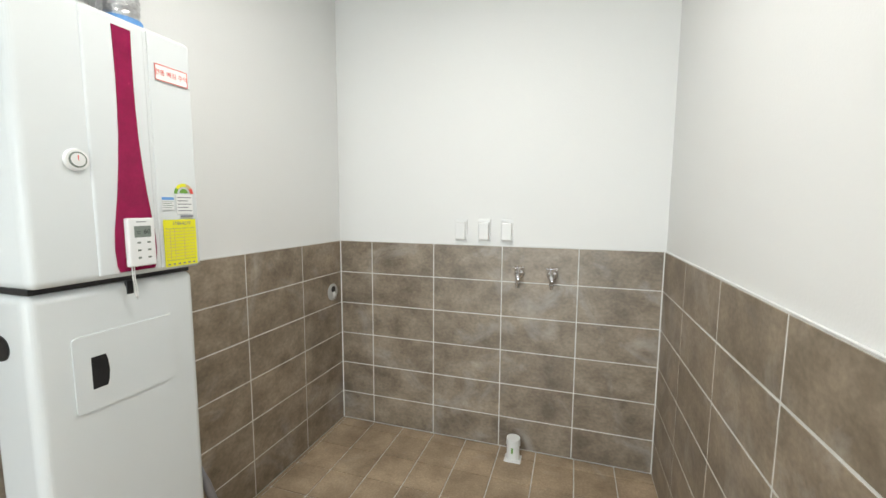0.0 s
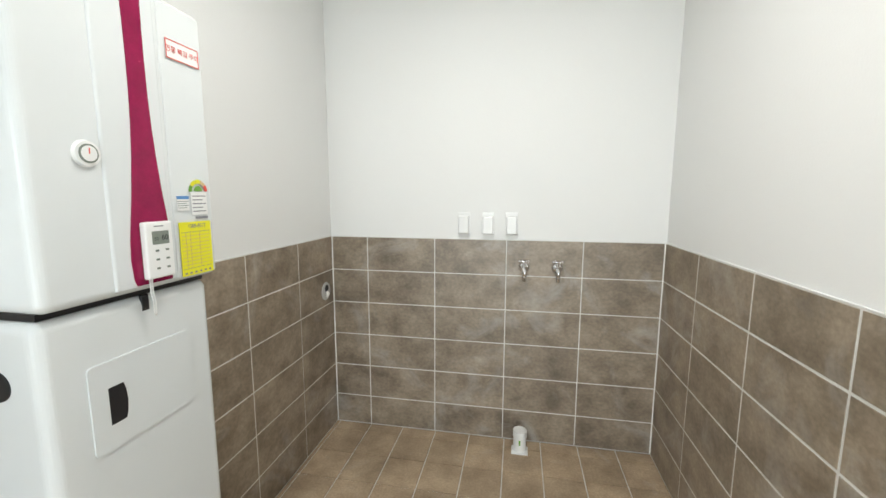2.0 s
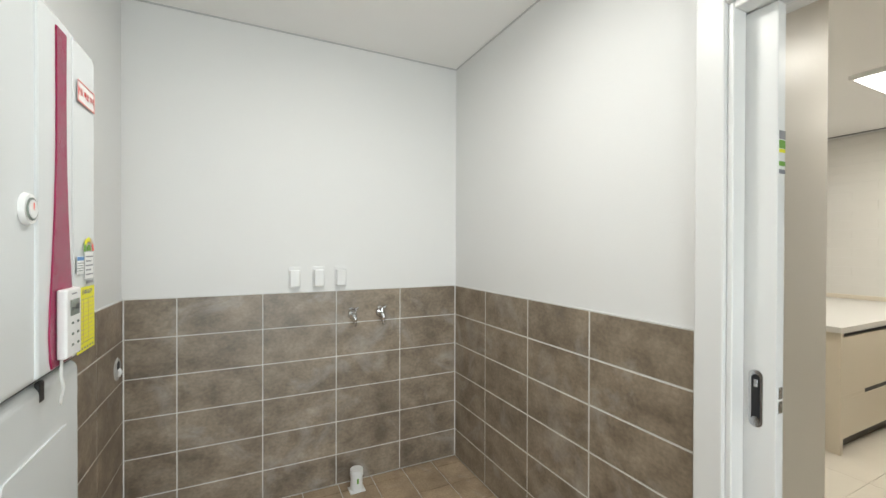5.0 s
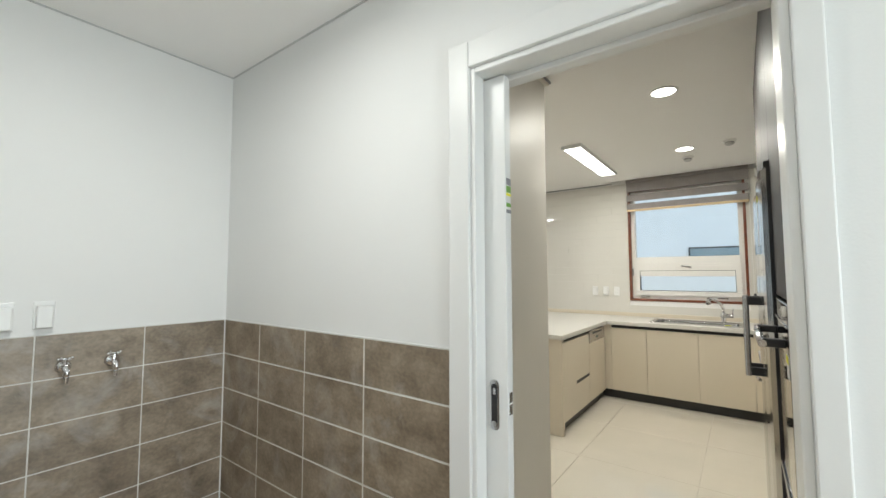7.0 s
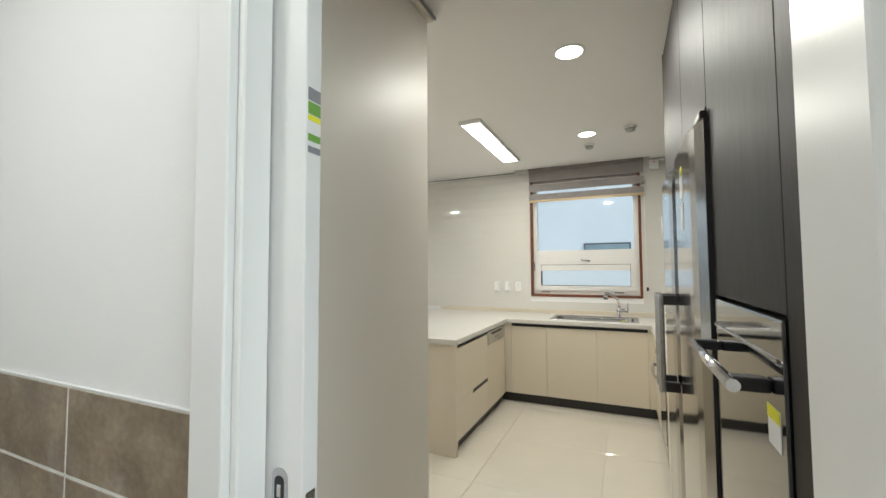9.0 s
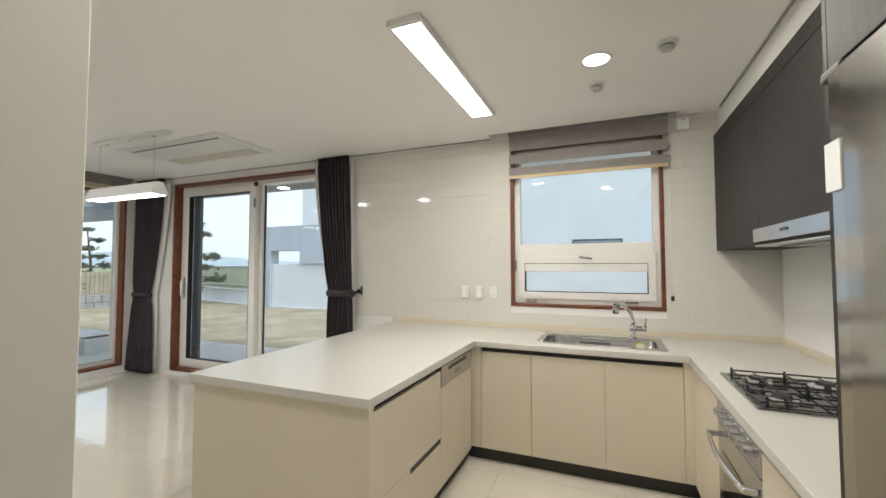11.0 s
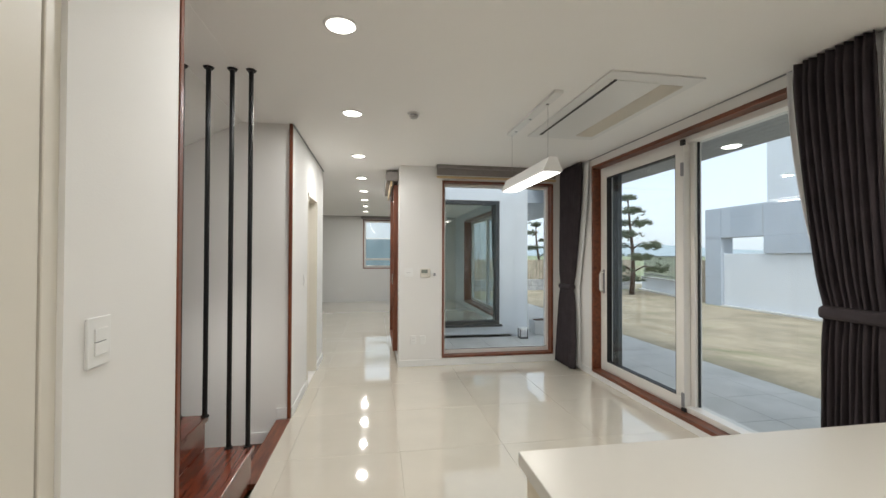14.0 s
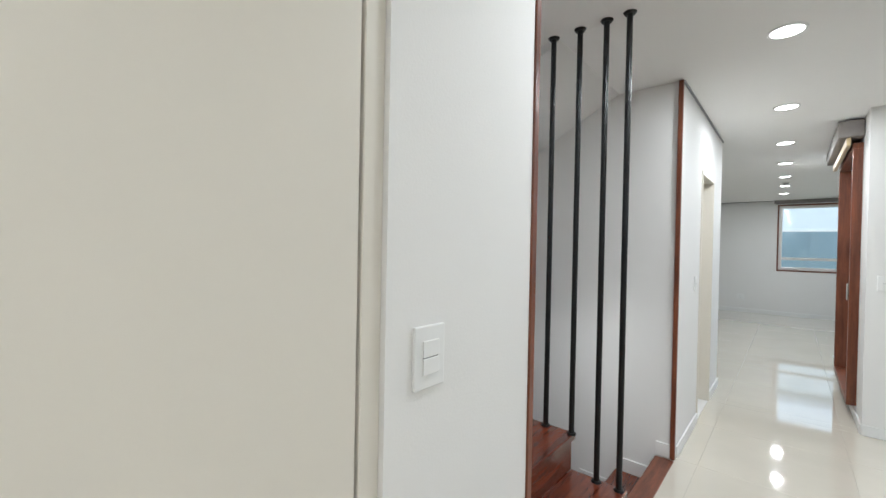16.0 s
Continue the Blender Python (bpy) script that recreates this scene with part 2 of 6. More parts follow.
M_BLACKGLASS = material("black_oven_glass", (0.01, 0.01, 0.012), 0.04, var=0.05, coat=0.6)
M_CURTAIN = material("dark_plum_curtain", (0.046, 0.036, 0.043), 0.85, var=0.15, scale=8, bump=0.35, fine=500)
M_SHEER = material("white_sheer", (0.75, 0.75, 0.76), 0.8, var=0.03, bump=0.2, fine=600)
M_BLIND = material("grey_blind_fabric", (0.30, 0.275, 0.265), 0.8, var=0.05, scale=12, bump=0.3, fine=600)
M_BLINDRAIL = material("gold_blind_rail", (0.62, 0.47, 0.27), 0.4, var=0.04)
M_POLE = material("black_steel_pole", (0.012, 0.012, 0.013), 0.35, 0.3, var=0.1)
M_BOILER = material("white_enamel", (0.70, 0.725, 0.73), 0.22, var=0.004, scale=3, rough_var=0.02)
M_PINK = material("magenta_panel", (0.33, 0.008, 0.075), 0.25, 0.35, var=0.08, scale=25, bump=0.1, fine=400)
M_PLASTIC = material("white_plastic", (0.82, 0.82, 0.81), 0.3, var=0.004, rough_var=0.02)
M_YELLOW = material("yellow_sticker", (0.82, 0.78, 0.02), 0.5, var=0.03)
M_RED = material("red_print", (0.75, 0.10, 0.08), 0.5, var=0.03)
M_INK = material("grey_print", (0.25, 0.25, 0.27), 0.5, var=0.03)
M_GREEN = material("green_print", (0.16, 0.36, 0.05), 0.5, var=0.03)
M_BLUE = material("blue_print", (0.12, 0.3, 0.62), 0.5, var=0.03)
M_LCD = material("grey_display", (0.22, 0.25, 0.22), 0.25, var=0.04)
M_FOIL = material("crinkled_foil", (0.62, 0.62, 0.63), 0.3, 0.95, var=0.1, scale=30, bump=0.9, fine=60)
M_CONCRETE = material("grey_terrace_slab", (0.60, 0.60, 0.59), 0.8, var=0.08, scale=2, bump=0.3, fine=80)
# White render; the cool daylight cast is mixed into its colour as blue.
M_STUCCO = material("blue_tinted_white_render", (0.73, 0.775, 0.83), 0.85, var=0.03, scale=1.5, bump=0.3, fine=90)
M_GREYWALL = material("grey_blue_panel", (0.46, 0.52, 0.60), 0.7, var=0.05, scale=1, bump=0.2)
M_GRASS = material("dry_lawn", (0.42, 0.355, 0.26), 0.95, var=0.2, scale=1.1, bump=0.9, fine=30, tint=(0.27, 0.235, 0.165))
smears(M_GRASS, (0.22, 0.24, 0.12), 0.32, 0.56, 0.68, 0.7)
M_GATE = material("weathered_tan_wood", (0.45, 0.39, 0.31), 0.8, var=0.12, scale=4)
M_FIELD = material("distant_field", (0.22, 0.30, 0.16), 0.95, var=0.2, scale=0.05, bump=0.3, fine=3, tint=(0.30, 0.27, 0.17))
M_STONE = material("grey_stone_block", (0.42, 0.43, 0.44), 0.9, var=0.14, scale=5, bump=0.6, fine=40)
# Distance haze is painted into the hills' pale blue colour.
M_HILL = material("haze_painted_hill", (0.40, 0.48, 0.52), 1.0, var=0.08, scale=0.02)
M_BARK = material("pine_bark", (0.10, 0.065, 0.045), 0.95, var=0.3, scale=14, bump=0.9, fine=40)
# Needle green is paled to carry the washed-out look of distance haze.
M_NEEDLE = material("haze_washed_needles", (0.17, 0.20, 0.13), 0.8, var=0.25, scale=5, tint=(0.10, 0.13, 0.085))
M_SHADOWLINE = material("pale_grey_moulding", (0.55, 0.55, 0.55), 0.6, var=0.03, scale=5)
M_SOFFIT = material("grey_soffit_board", (0.30, 0.31, 0.32), 0.6, var=0.06, scale=5)
M_DARKFRAME = material("charcoal_frame", (0.045, 0.05, 0.055), 0.4, var=0.06)
M_LAMP = glow("lit_diffuser", (1.0, 0.95, 0.86), 9.0)
M_PANEL = glow("lit_panel", (1.0, 0.96, 0.9), 7.0)
M_FENCE = material("grey_fence_metal", (0.22, 0.23, 0.24), 0.5, 0.2, var=0.05)

# ---- structure ----


def wall(name, axis, lo, hi, a0, a1, z0, z1, mat, holes=(), label="plain white papered wall"):
    """A wall whose faces stand at lo and hi on the axis, from a0 to a1 along it, with holes (a, b, z, z)."""
    bm = bmesh.new()
    cuts = sorted({a0, a1, *[c for h in holes for c in h[:2] if a0 < c < a1]})
    for p, q in zip(cuts, cuts[1:]):
        mid = (p + q) / 2
        free = sorted((h[2], h[3]) for h in holes if h[0] < mid < h[1])
        z = z0
        for h0, h1 in [*free, (z1, z1)]:
            if h0 - z > 0.001:
                a, b = ((lo, p, z), (hi, q, h0)) if axis == "x" else ((p, lo, z), (q, hi, h0))
                add_box(bm, a, b)
            z = h1
    bmesh.ops.remove_doubles(bm, verts=bm.verts, dist=0.0001)
    return tagged(part(name, bm, mat), label, "wall", kind="structure")


def slab(name, lo, hi, mat, label, category, bevel=0.0):
    return tagged(part(name, box(lo, hi, bevel), mat), label, category, kind="structure")


XL, XR, YB = -1.235, 0.607, 2.395      # laundry: left wall, door wall, back wall
LCEIL = 2.645
KX, KY = 5.14, -0.90                   # kitchen: window wall, south wall
NY = 6.47                              # wall with the fixed window
HX = 1.775                             # stair and hall side wall
FARY = 13.9
YS = -2.4

wall_l_west = wall("wall_laundry_west", "x", XL - 0.15, XL, YS, YB + 0.15, -0.1, LCEIL, M_PAINT, label="white painted laundry wall above brown tiles")
wall_l_north = wall("wall_laundry_north", "y", YB, YB + 0.12, XL, XR, -0.1, LCEIL, M_PAINT, label="white painted laundry wall above brown tiles")
wall_l_south = wall("wall_laundry_south", "y", YS - 0.15, YS, XL - 0.15, XR, -0.1, LCEIL, M_PAINT, [(-1.05, 0.4, 0.06, 2.15)], label="white laundry wall with an assumed unseen door opening")
DOOR = (-0.198, 0.65, 2.15)
wall_l_east = wall("wall_laundry_east", "x", XR, XR + 0.15, YS - 0.15, YB + 0.12, -0.1, CEIL, M_PAINT, [(DOOR[0], DOOR[1], 0.0, DOOR[2])], label="white wall with a sliding door opening")
slab("ceiling_laundry", (XL - 0.15, YS - 0.15, LCEIL), (XR, YB + 0.12, LCEIL + 0.15), M_CEIL, "flat white laundry ceiling", "ceiling")
floor_l = slab("floor_laundry", (XL, YS, -0.12), (XR, YB, -0.006), M_GROUT, "tan square floor tiles with pale joints", "floor")

# kitchen, dining, hall
WIN = (-0.15, 1.10, 1.085, 2.54)
PAT = (3.05, 5.735, 0.06, 2.56)
FIX = (3.39, 4.96, 0.10, 2.465)
SL = 0.13
wall_east = wall("wall_kitchen_east", "x", KX, KX + 0.3, KY - 0.2, NY + 0.3, -0.1, CEIL + 0.1, M_WALLPAPER, [WIN, PAT], label="white wall with a window and a patio door")
wall("wall_kitchen_south", "y", KY - 0.2, KY, XR + 0.15, KX, -0.1, CEIL + 0.1, M_WALLPAPER, label="white kitchen wall behind the tall units")
wall("wall_dining_north", "y", NY, NY + 0.3, 2.825, KX, -0.1, CEIL + 0.1, M_WALLPAPER, [FIX], label="white wall with a fixed picture window")
HWIN = (6.85, 8.25, 0.12, 2.45)
EXT = 5.335                               # east face of the living room
CY = 8.4                                # its south face, towards the courtyard
wall("wall_hall_east", "x", 2.825, 3.125, NY + 0.3, CY, -0.1, CEIL + 0.1, M_WALLPAPER, [HWIN], label="white hall wall with a wide glazed opening")
wall("wall_hall_east_end", "x", 2.825, 2.99, CY + 0.3, 9.3, -0.1, CEIL + 0.1, M_WALLPAPER)
wall("wall_hall_west", "x", HX - 0.12, HX, 4.97, 7.05, -0.1, CEIL + 0.1, M_WALLPAPER, [(5.82, 6.45, 0.0, 2.14)], label="white hall wall with a doorway")
FWIN = (2.10, 3.5, 1.02, 2.55)
wall("wall_far", "y", FARY, FARY + 0.2, -3.0, EXT, -0.1, CEIL + 0.1, M_WALLPAPER, [FWIN], label="white far wall with a small window")
wall("wall_living_south", "y", 6.93, 7.05, -3.0, HX - 0.12, -0.1, CEIL + 0.1, M_WALLPAPER)
wall("wall_living_west", "x", -3.2, -3.0, 6.93, FARY + 0.2, -0.1, CEIL + 0.1, M_WALLPAPER)
CWIN = (3.45, 4.785, 0.18, 2.475)
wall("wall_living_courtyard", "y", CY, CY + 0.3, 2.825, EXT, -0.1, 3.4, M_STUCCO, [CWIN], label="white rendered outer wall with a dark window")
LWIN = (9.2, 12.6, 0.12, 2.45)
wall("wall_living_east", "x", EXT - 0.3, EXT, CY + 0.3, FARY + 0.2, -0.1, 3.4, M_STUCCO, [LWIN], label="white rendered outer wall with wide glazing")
SWX, SWY0, SWY1 = 1.78, 2.285, 2.845      # short wall with the light switch
wall("wall_switch", "x", SWX - 0.2, SWX, SWY0, SWY1, 0.0, CEIL, M_WALLPAPER, label="narrow white wall with a light switch")
# The high hole in the south wall is added for the fill lamp.
wall("wall_stair_south", "y", 2.725, 2.845, -0.4, SWX - 0.2, -1.2, 5.1, M_WALLPAPER, [(-0.22, 1.02, 3.22, 4.28)])
wall("wall_stair_north", "y", 4.97, 5.09, -0.4, HX - 0.12, -1.2, 5.1, M_WALLPAPER)
wall("wall_stair_west", "x", -0.55, -0.4, 2.725, 5.09, -1.2, 5.1, M_WALLPAPER)
wall("wall_room_west", "x", XR + 0.15, 1.0, 5.09, 6.93, -0.1, CEIL + 0.1, M_WALLPAPER)
floor_k = slab("floor_kitchen", (XR + 0.15, KY, -0.12), (KX, 2.845, -0.004), M_FGROUT, "cream polished porcelain floor tiles", "floor")
floor_d = slab("floor_dining", (HX, 2.845, -0.12), (KX, NY, -0.004), M_FGROUT, "cream polished porcelain floor tiles", "floor")
floor_h = slab("floor_hall", (HX - 0.12, NY, -0.12), (2.825, CY, -0.004), M_FGROUT, "cream polished porcelain floor tiles", "floor")
slab("floor_side_room", (-3.0, 5.09, -0.12), (HX - 0.12, CY, -0.002), M_PORCELAIN, "cream polished porcelain floor", "floor")
floor_f = slab("floor_living", (-3.0, CY, -0.12), (EXT - 0.3, FARY, -0.004), M_FGROUT, "cream polished porcelain floor tiles", "floor")
slab("door_sill", (XR, DOOR[0], -0.12), (XR + 0.15, DOOR[1], 0.012), M_TRIM, "pale threshold in the laundry doorway", "threshold", 0.004)

bm = bmesh.new()
BOX0 = KX - 0.12                                      # curtain box along the window wall
add_box(bm, (XR + 0.15, KY, CEIL), (BOX0, 3.1, CEIL + 0.1))
add_box(bm, (BOX0, 1.28, CEIL), (KX, 3.1, CEIL + 0.1))
add_box(bm, (BOX0, KY, CEIL), (KX, -0.25, CEIL + 0.1))
add_box(bm, (HX - 0.12, 3.1, CEIL), (KX, NY - 0.14, CEIL + 0.1))
add_box(bm, (HX - 0.12, NY - 0.14, CEIL), (3.3, NY, CEIL + 0.1))
add_box(bm, (HX - 0.12, NY, CEIL), (2.825, 7.05, CEIL + 0.1))
add_box(bm, (-3.0, 7.05, CEIL), (2.825, CY, CEIL + 0.1))
add_box(bm, (-3.0, CY + 0.3, CEIL), (EXT - 0.3, FARY, CEIL + 0.1))
add_box(bm, (-3.0, CY, CEIL), (2.825, CY + 0.3, CEIL + 0.1))
add_box(bm, (XR + 0.15, 5.09, CEIL), (HX - 0.12, 7.05, CEIL + 0.1))
add_box(bm, (-0.4, 2.845, 5.0), (HX, 4.97, 5.1))
add_box(bm, (XR, KY - 0.2, CEIL + 0.1), (KX + 0.3, 3.1, CEIL + 0.25))
add_box(bm, (HX - 0.12, 3.1, CEIL + 0.1), (KX + 0.3, NY + 0.3, CEIL + 0.25))
tagged(part("ceiling", bm, M_CEIL), "flat white ceiling with blind recesses", "ceiling", kind="structure")

# ---- laundry ----
TOP, PITCH = 1.165, 0.197


def tile_mesh(name, w, h, axis, mat, t=0.006, bevel=0.0015):
    """One tile, centred, w wide and h high, facing along the axis."""
    bm = bmesh.new()
    if axis == "x":
        add_box(bm, (-t / 2, -w / 2, -h / 2), (t / 2, w / 2, h / 2), bevel)
    elif axis == "y":
        add_box(bm, (-w / 2, -t / 2, -h / 2), (w / 2, t / 2, h / 2), bevel)
    else:
        add_box(bm, (-w / 2, -h / 2, -t / 2), (w / 2, h / 2, t / 2), bevel)
    me = bpy.data.meshes.new(name)
    bm.to_mesh(me)
    bm.free()
    me.materials.append(mat)
    return me


def tile_field(parent, axis, at, us, vs, joint, mat, t=0.006, name="tile"):
    """Tiles between the joint lines us and vs on a plane."""
    cache = {}
    for u0, u1 in zip(us, us[1:]):
        for v0, v1 in zip(vs, vs[1:]):
            w, h = round(u1 - u0 - joint, 4), round(v1 - v0 - joint, 4)
            if w < 0.01 or h < 0.01:
                continue
            if (w, h) not in cache:
                cache[(w, h)] = tile_mesh(name, w, h, axis, mat, t)
            u, v = (u0 + u1) / 2, (v0 + v1) / 2
            loc = {"x": (at, u, v), "y": (u, at, v), "z": (u, v, at)}[axis]
            shared(name, cache[(w, h)], parent, loc)


def rounded_rect(w, h, r, n=5):
    pts = []
    for cx, cy, a0 in ((w / 2 - r, h / 2 - r, 0), (-w / 2 + r, h / 2 - r, 90), (-w / 2 + r, -h / 2 + r, 180), (w / 2 - r, -h / 2 + r, 270)):
        for k in range(n + 1):
            a = radians(a0 + 90 * k / n)
            pts.append((cx + r * math.cos(a), cy + r * math.sin(a)))
    return pts


def flat_shape(pts, axis, at, t):
    """A plate with the outline pts, from at to at + t on the axis."""
    return prism(pts, axis, at, at + t)


def shifted(pts, du, dv):
    return [(u + du, v + dv) for u, v in pts]


def wall_plate(name, label, category, at, axis, sign, w, h, kind, group=""):
    """A white switch or socket plate on a wall; axis and sign give the way it faces."""
    ob = thing(name, label, category, (0, 0, 0), 0, group)

    def slab_at(du, dv, ww, hh, d0, d1, mat, pname, bevel=0.002, parent=ob, lab=""):
        u = (at[1] if axis == "x" else at[0]) + du
        v = at[2] + dv
        base = at[0] if axis == "x" else at[1]
        p, q = base + sign * d0, base + sign * d1
        lo, hi = min(p, q), max(p, q)
        if axis == "x":
            return part(pname, box((lo, u - ww / 2, v - hh / 2), (hi, u + ww / 2, v + hh / 2), bevel, 2), mat, parent, lab)
        return part(pname, box((u - ww / 2, lo, v - hh / 2), (u + ww / 2, hi, v + hh / 2), bevel, 2), mat, parent, lab)
    slab_at(0, 0, w, h, 0.0, 0.009, M_PLASTIC, "plate", 0.003)
    if kind == "switch":
        for dv in (h * 0.14, -h * 0.14):
            slab_at(0, dv, w * 0.52, h * 0.26, 0.0095, 0.0135, M_PLASTIC, "rocker", 0.0015)
        slab_at(0, 0, w * 0.5, 0.0022, 0.0095, 0.0105, M_INK, "rocker_gap", 0)
    elif kind == "cover":
        slab_at(0, -h * 0.06, w * 0.8, h * 0.82, 0.0095, 0.036, M_PLASTIC, "flap", 0.006)
        slab_at(0, h * 0.42, w * 0.14, h * 0.03, 0.0095, 0.014, M_TRIM, "hinge", 0.001)
    elif kind == "socket":
        for dv in (h * 0.18, -h * 0.18):
            slab_at(0, dv, w * 0.46, h * 0.26, 0.0095, 0.0115, M_TRIM, "socket_face", 0.001)
            for du in (-0.008, 0.008):
                slab_at(du, dv, 0.004, 0.006, 0.0117, 0.0125, M_INK, "pin_hole", 0)
    return ob


# tiles of the laundry, with a white trim along the top
for nm, lo, hi in (("trim_tile_west", (XL, YS, TOP), (XL + 0.0075, YB, TOP + 0.004)), ("trim_tile_north", (XL, YB - 0.0075, TOP), (XR, YB, TOP + 0.004)),
                   ("trim_tile_east", (XR - 0.0075, 0.745, TOP), (XR, YB - 0.009, TOP + 0.004))):
    tagged(part(nm, box(lo, hi, 0.001), M_TRIM), "thin white strip capping the wall tiles", "trim", kind="structure")
for nm, lo, hi in (("grout_bed_west", (XL, YS, 0), (XL + 0.0058, YB, TOP)), ("grout_bed_north", (XL, YB - 0.0058, 0), (XR, YB, TOP)), ("grout_bed_east", (XR - 0.0058, 0.745, 0), (XR, YB, TOP))):
    tagged(part(nm, box(lo, hi), M_GROUT), "white joints between the brown tiles", "grout", kind="structure")
for lo, hi in (((XL, YB - 0.009, 0), (XL + 0.009, YB, TOP)), ((XR - 0.009, YB - 0.009, 0), (XR, YB, TOP))):
    tagged(part("trim", box(lo, hi, 0.002), M_TRIM), "white corner strip between tiled walls", "trim", kind="structure")

# ---- boiler and its cabinet ----
BX = -1.02
by0, by1, bz0, bz1 = 0.845, 1.335, 1.165, 1.925
boiler = thing("gas_boiler", "white enamel gas boiler with magenta panel, stickers and controller", "boiler", (0, -0.0355, 0.0855))
boiler.scale = (1, 0.938, 0.938)
part("body", box((XL + 0.01, by0, bz0), (BX - 0.004, by1, bz1), 0.022, 7), M_BOILER, boiler)
part("front_panel", box((BX - 0.012, by0 + 0.155, bz0 + 0.012), (BX + 0.001, by1 - 0.165, bz1 - 0.012), 0.006, 3), M_BOILER, boiler)
part("front_panel", box((BX - 0.012, by1 - 0.155, bz0 + 0.012), (BX - 0.001, by1 - 0.012, bz1 - 0.012), 0.004, 3), M_BOILER, boiler)
# the vase-shaped magenta strip: centre and half width by height
prof = [(1.183, 0.050), (1.20, 0.056), (1.25, 0.060), (1.30, 0.057), (1.36, 0.049), (1.42, 0.041), (1.50, 0.033), (1.58, 0.027), (1.66, 0.024), (1.74, 0.023), (1.82, 0.0235), (1.89, 0.025)]
side = [(1.103 - w + 0.0, z) for z, w in prof]
other = [(1.105 + w, z) for z, w in reversed(prof)]
part("magenta_strip", prism(side + other, "x", BX + 0.0012, BX + 0.004), M_PINK, boiler, "glossy magenta patterned strip")
gauge = part("gauge_ring", rotated(cyl((0, 0, 0), (0, 0, 0.008), 0.03, 0.027, 32), 90, "Y", (0, 0, 0)), M_PLASTIC, boiler)
gauge.location = (BX - 0.004, 0.968, 1.5)
dial = part("dial", rotated(cyl((0, 0, 0), (0, 0, 0.0015), 0.021, None, 28), 90, "Y", (0, 0, 0)), M_LCD, gauge)
dial.location = (0.0082, 0, 0)
dial2 = part("dial_face", rotated(cyl((0, 0, 0), (0, 0, 0.001), 0.017, None, 28), 90, "Y", (0, 0, 0)), M_PLASTIC, gauge)
dial2.location = (0.0098, 0, 0)
needle = part("needle", box((0, -0.001, -0.001), (0.0008, 0.001, 0.012)), M_RED, gauge)
needle.location = (0.0109, 0, 0)
FXX = BX + 0.0016


def sticker(name, y0, y1, z0, z1, mat, parent, label="", x=FXX, t=0.0008):
    return part(name, box((x, y0, z0), (x + t, y1, z1)), mat, parent, label)


def lettering(text, size, mat, parent, x, y, z, name="lettering", facing="x"):
    """Flat writing from the built-in font on a face that looks along +x."""
    cu = bpy.data.curves.new(name, "FONT")
    cu.body, cu.size, cu.align_x, cu.align_y, cu.extrude = text, size, "CENTER", "CENTER", 0.0002
    ob = new(name, cu)
    bpy.context.view_layer.update()
    me = bpy.data.meshes.new_from_object(ob.evaluated_get(bpy.context.evaluated_depsgraph_get()))
    bpy.data.objects.remove(ob)
    bpy.data.curves.remove(cu)
    me.materials.clear()
    me.materials.append(mat)
    res = new(name, me)
    res.parent = parent
    res.matrix_basis = pose(x, y, z, 90, 0, 90) if facing == "x" else pose(x, y, z, 90, 0, 0)
    return res


red = sticker("warning_sticker", 1.197, 1.309, 1.773, 1.823, M_PLASTIC, boiler, "white sticker with red frame and red Korean warning")
for y0, y1, z0, z1 in ((1.197, 1.309, 1.8205, 1.823), (1.197, 1.309, 1.773, 1.7755), (1.197, 1.1995, 1.7755, 1.8205), (1.3065, 1.309, 1.7755, 1.8205)):
    sticker("red_frame", y0, y1, z0, z1, M_RED, red, "", FXX + 0.0012, 0.0004)
lettering("연통 빠짐 주의", 0.0185, M_RED, red, FXX + 0.0014, 1.253, 1.798)
yel = sticker("service_sticker", 1.192, 1.309, 1.178, 1.333, M_YELLOW, boiler, "bright yellow service sticker with a phone number")
lettering("1588-8577", 0.0155, M_INK, yel, FXX + 0.0012, 1.256, 1.320)
for k in range(11):
    z = 1.303 - k * 0.0105
    sticker("print_line", 1.197, 1.303, z, z + 0.0012, M_INK if k in (0, 10) else M_BLINDRAIL, yel, "", FXX + 0.001, 0.0003)
for y in (1.212, 1.228, 1.262):
    sticker("print_line", y, y + 0.001, 1.198, 1.303, M_BLINDRAIL, yel, "", FXX + 0.0014, 0.0003)
for k in range(6):
    sticker("print_mark", 1.2 + k * 0.018, 1.209 + k * 0.018, 1.183, 1.188, M_INK, yel, "", FXX + 0.001, 0.0003)
en = sticker("energy_label", 1.242, 1.302, 1.352, 1.418, M_PLASTIC, boiler, "white energy label under a coloured half ring")
for k, m in enumerate((M_GREEN, M_YELLOW, M_YELLOW, M_BLINDRAIL, M_RED)):
    a0, a1 = radians(180 - 36 * k), radians(180 - 36 * (k + 1) + 2)
    o = [(1.272 - 0.035 * math.cos(a0 + (a1 - a0) * q / 4) * -1, 1.419 + 0.035 * math.sin(a0 + (a1 - a0) * q / 4)) for q in range(5)]
    i = [(1.272 - 0.024 * math.cos(a1 + (a0 - a1) * q / 4) * -1, 1.419 + 0.024 * math.sin(a1 + (a0 - a1) * q / 4)) for q in range(5)]
    part("colour_arc", prism(o + i, "x", FXX, FXX + 0.0008), m, en)
part("green_badge", prism([(1.272 + 0.015 * math.cos(radians(a)), 1.421 + 0.015 * math.sin(radians(a))) for a in range(0, 181, 15)], "x", FXX, FXX + 0.0008), M_GREEN, en)
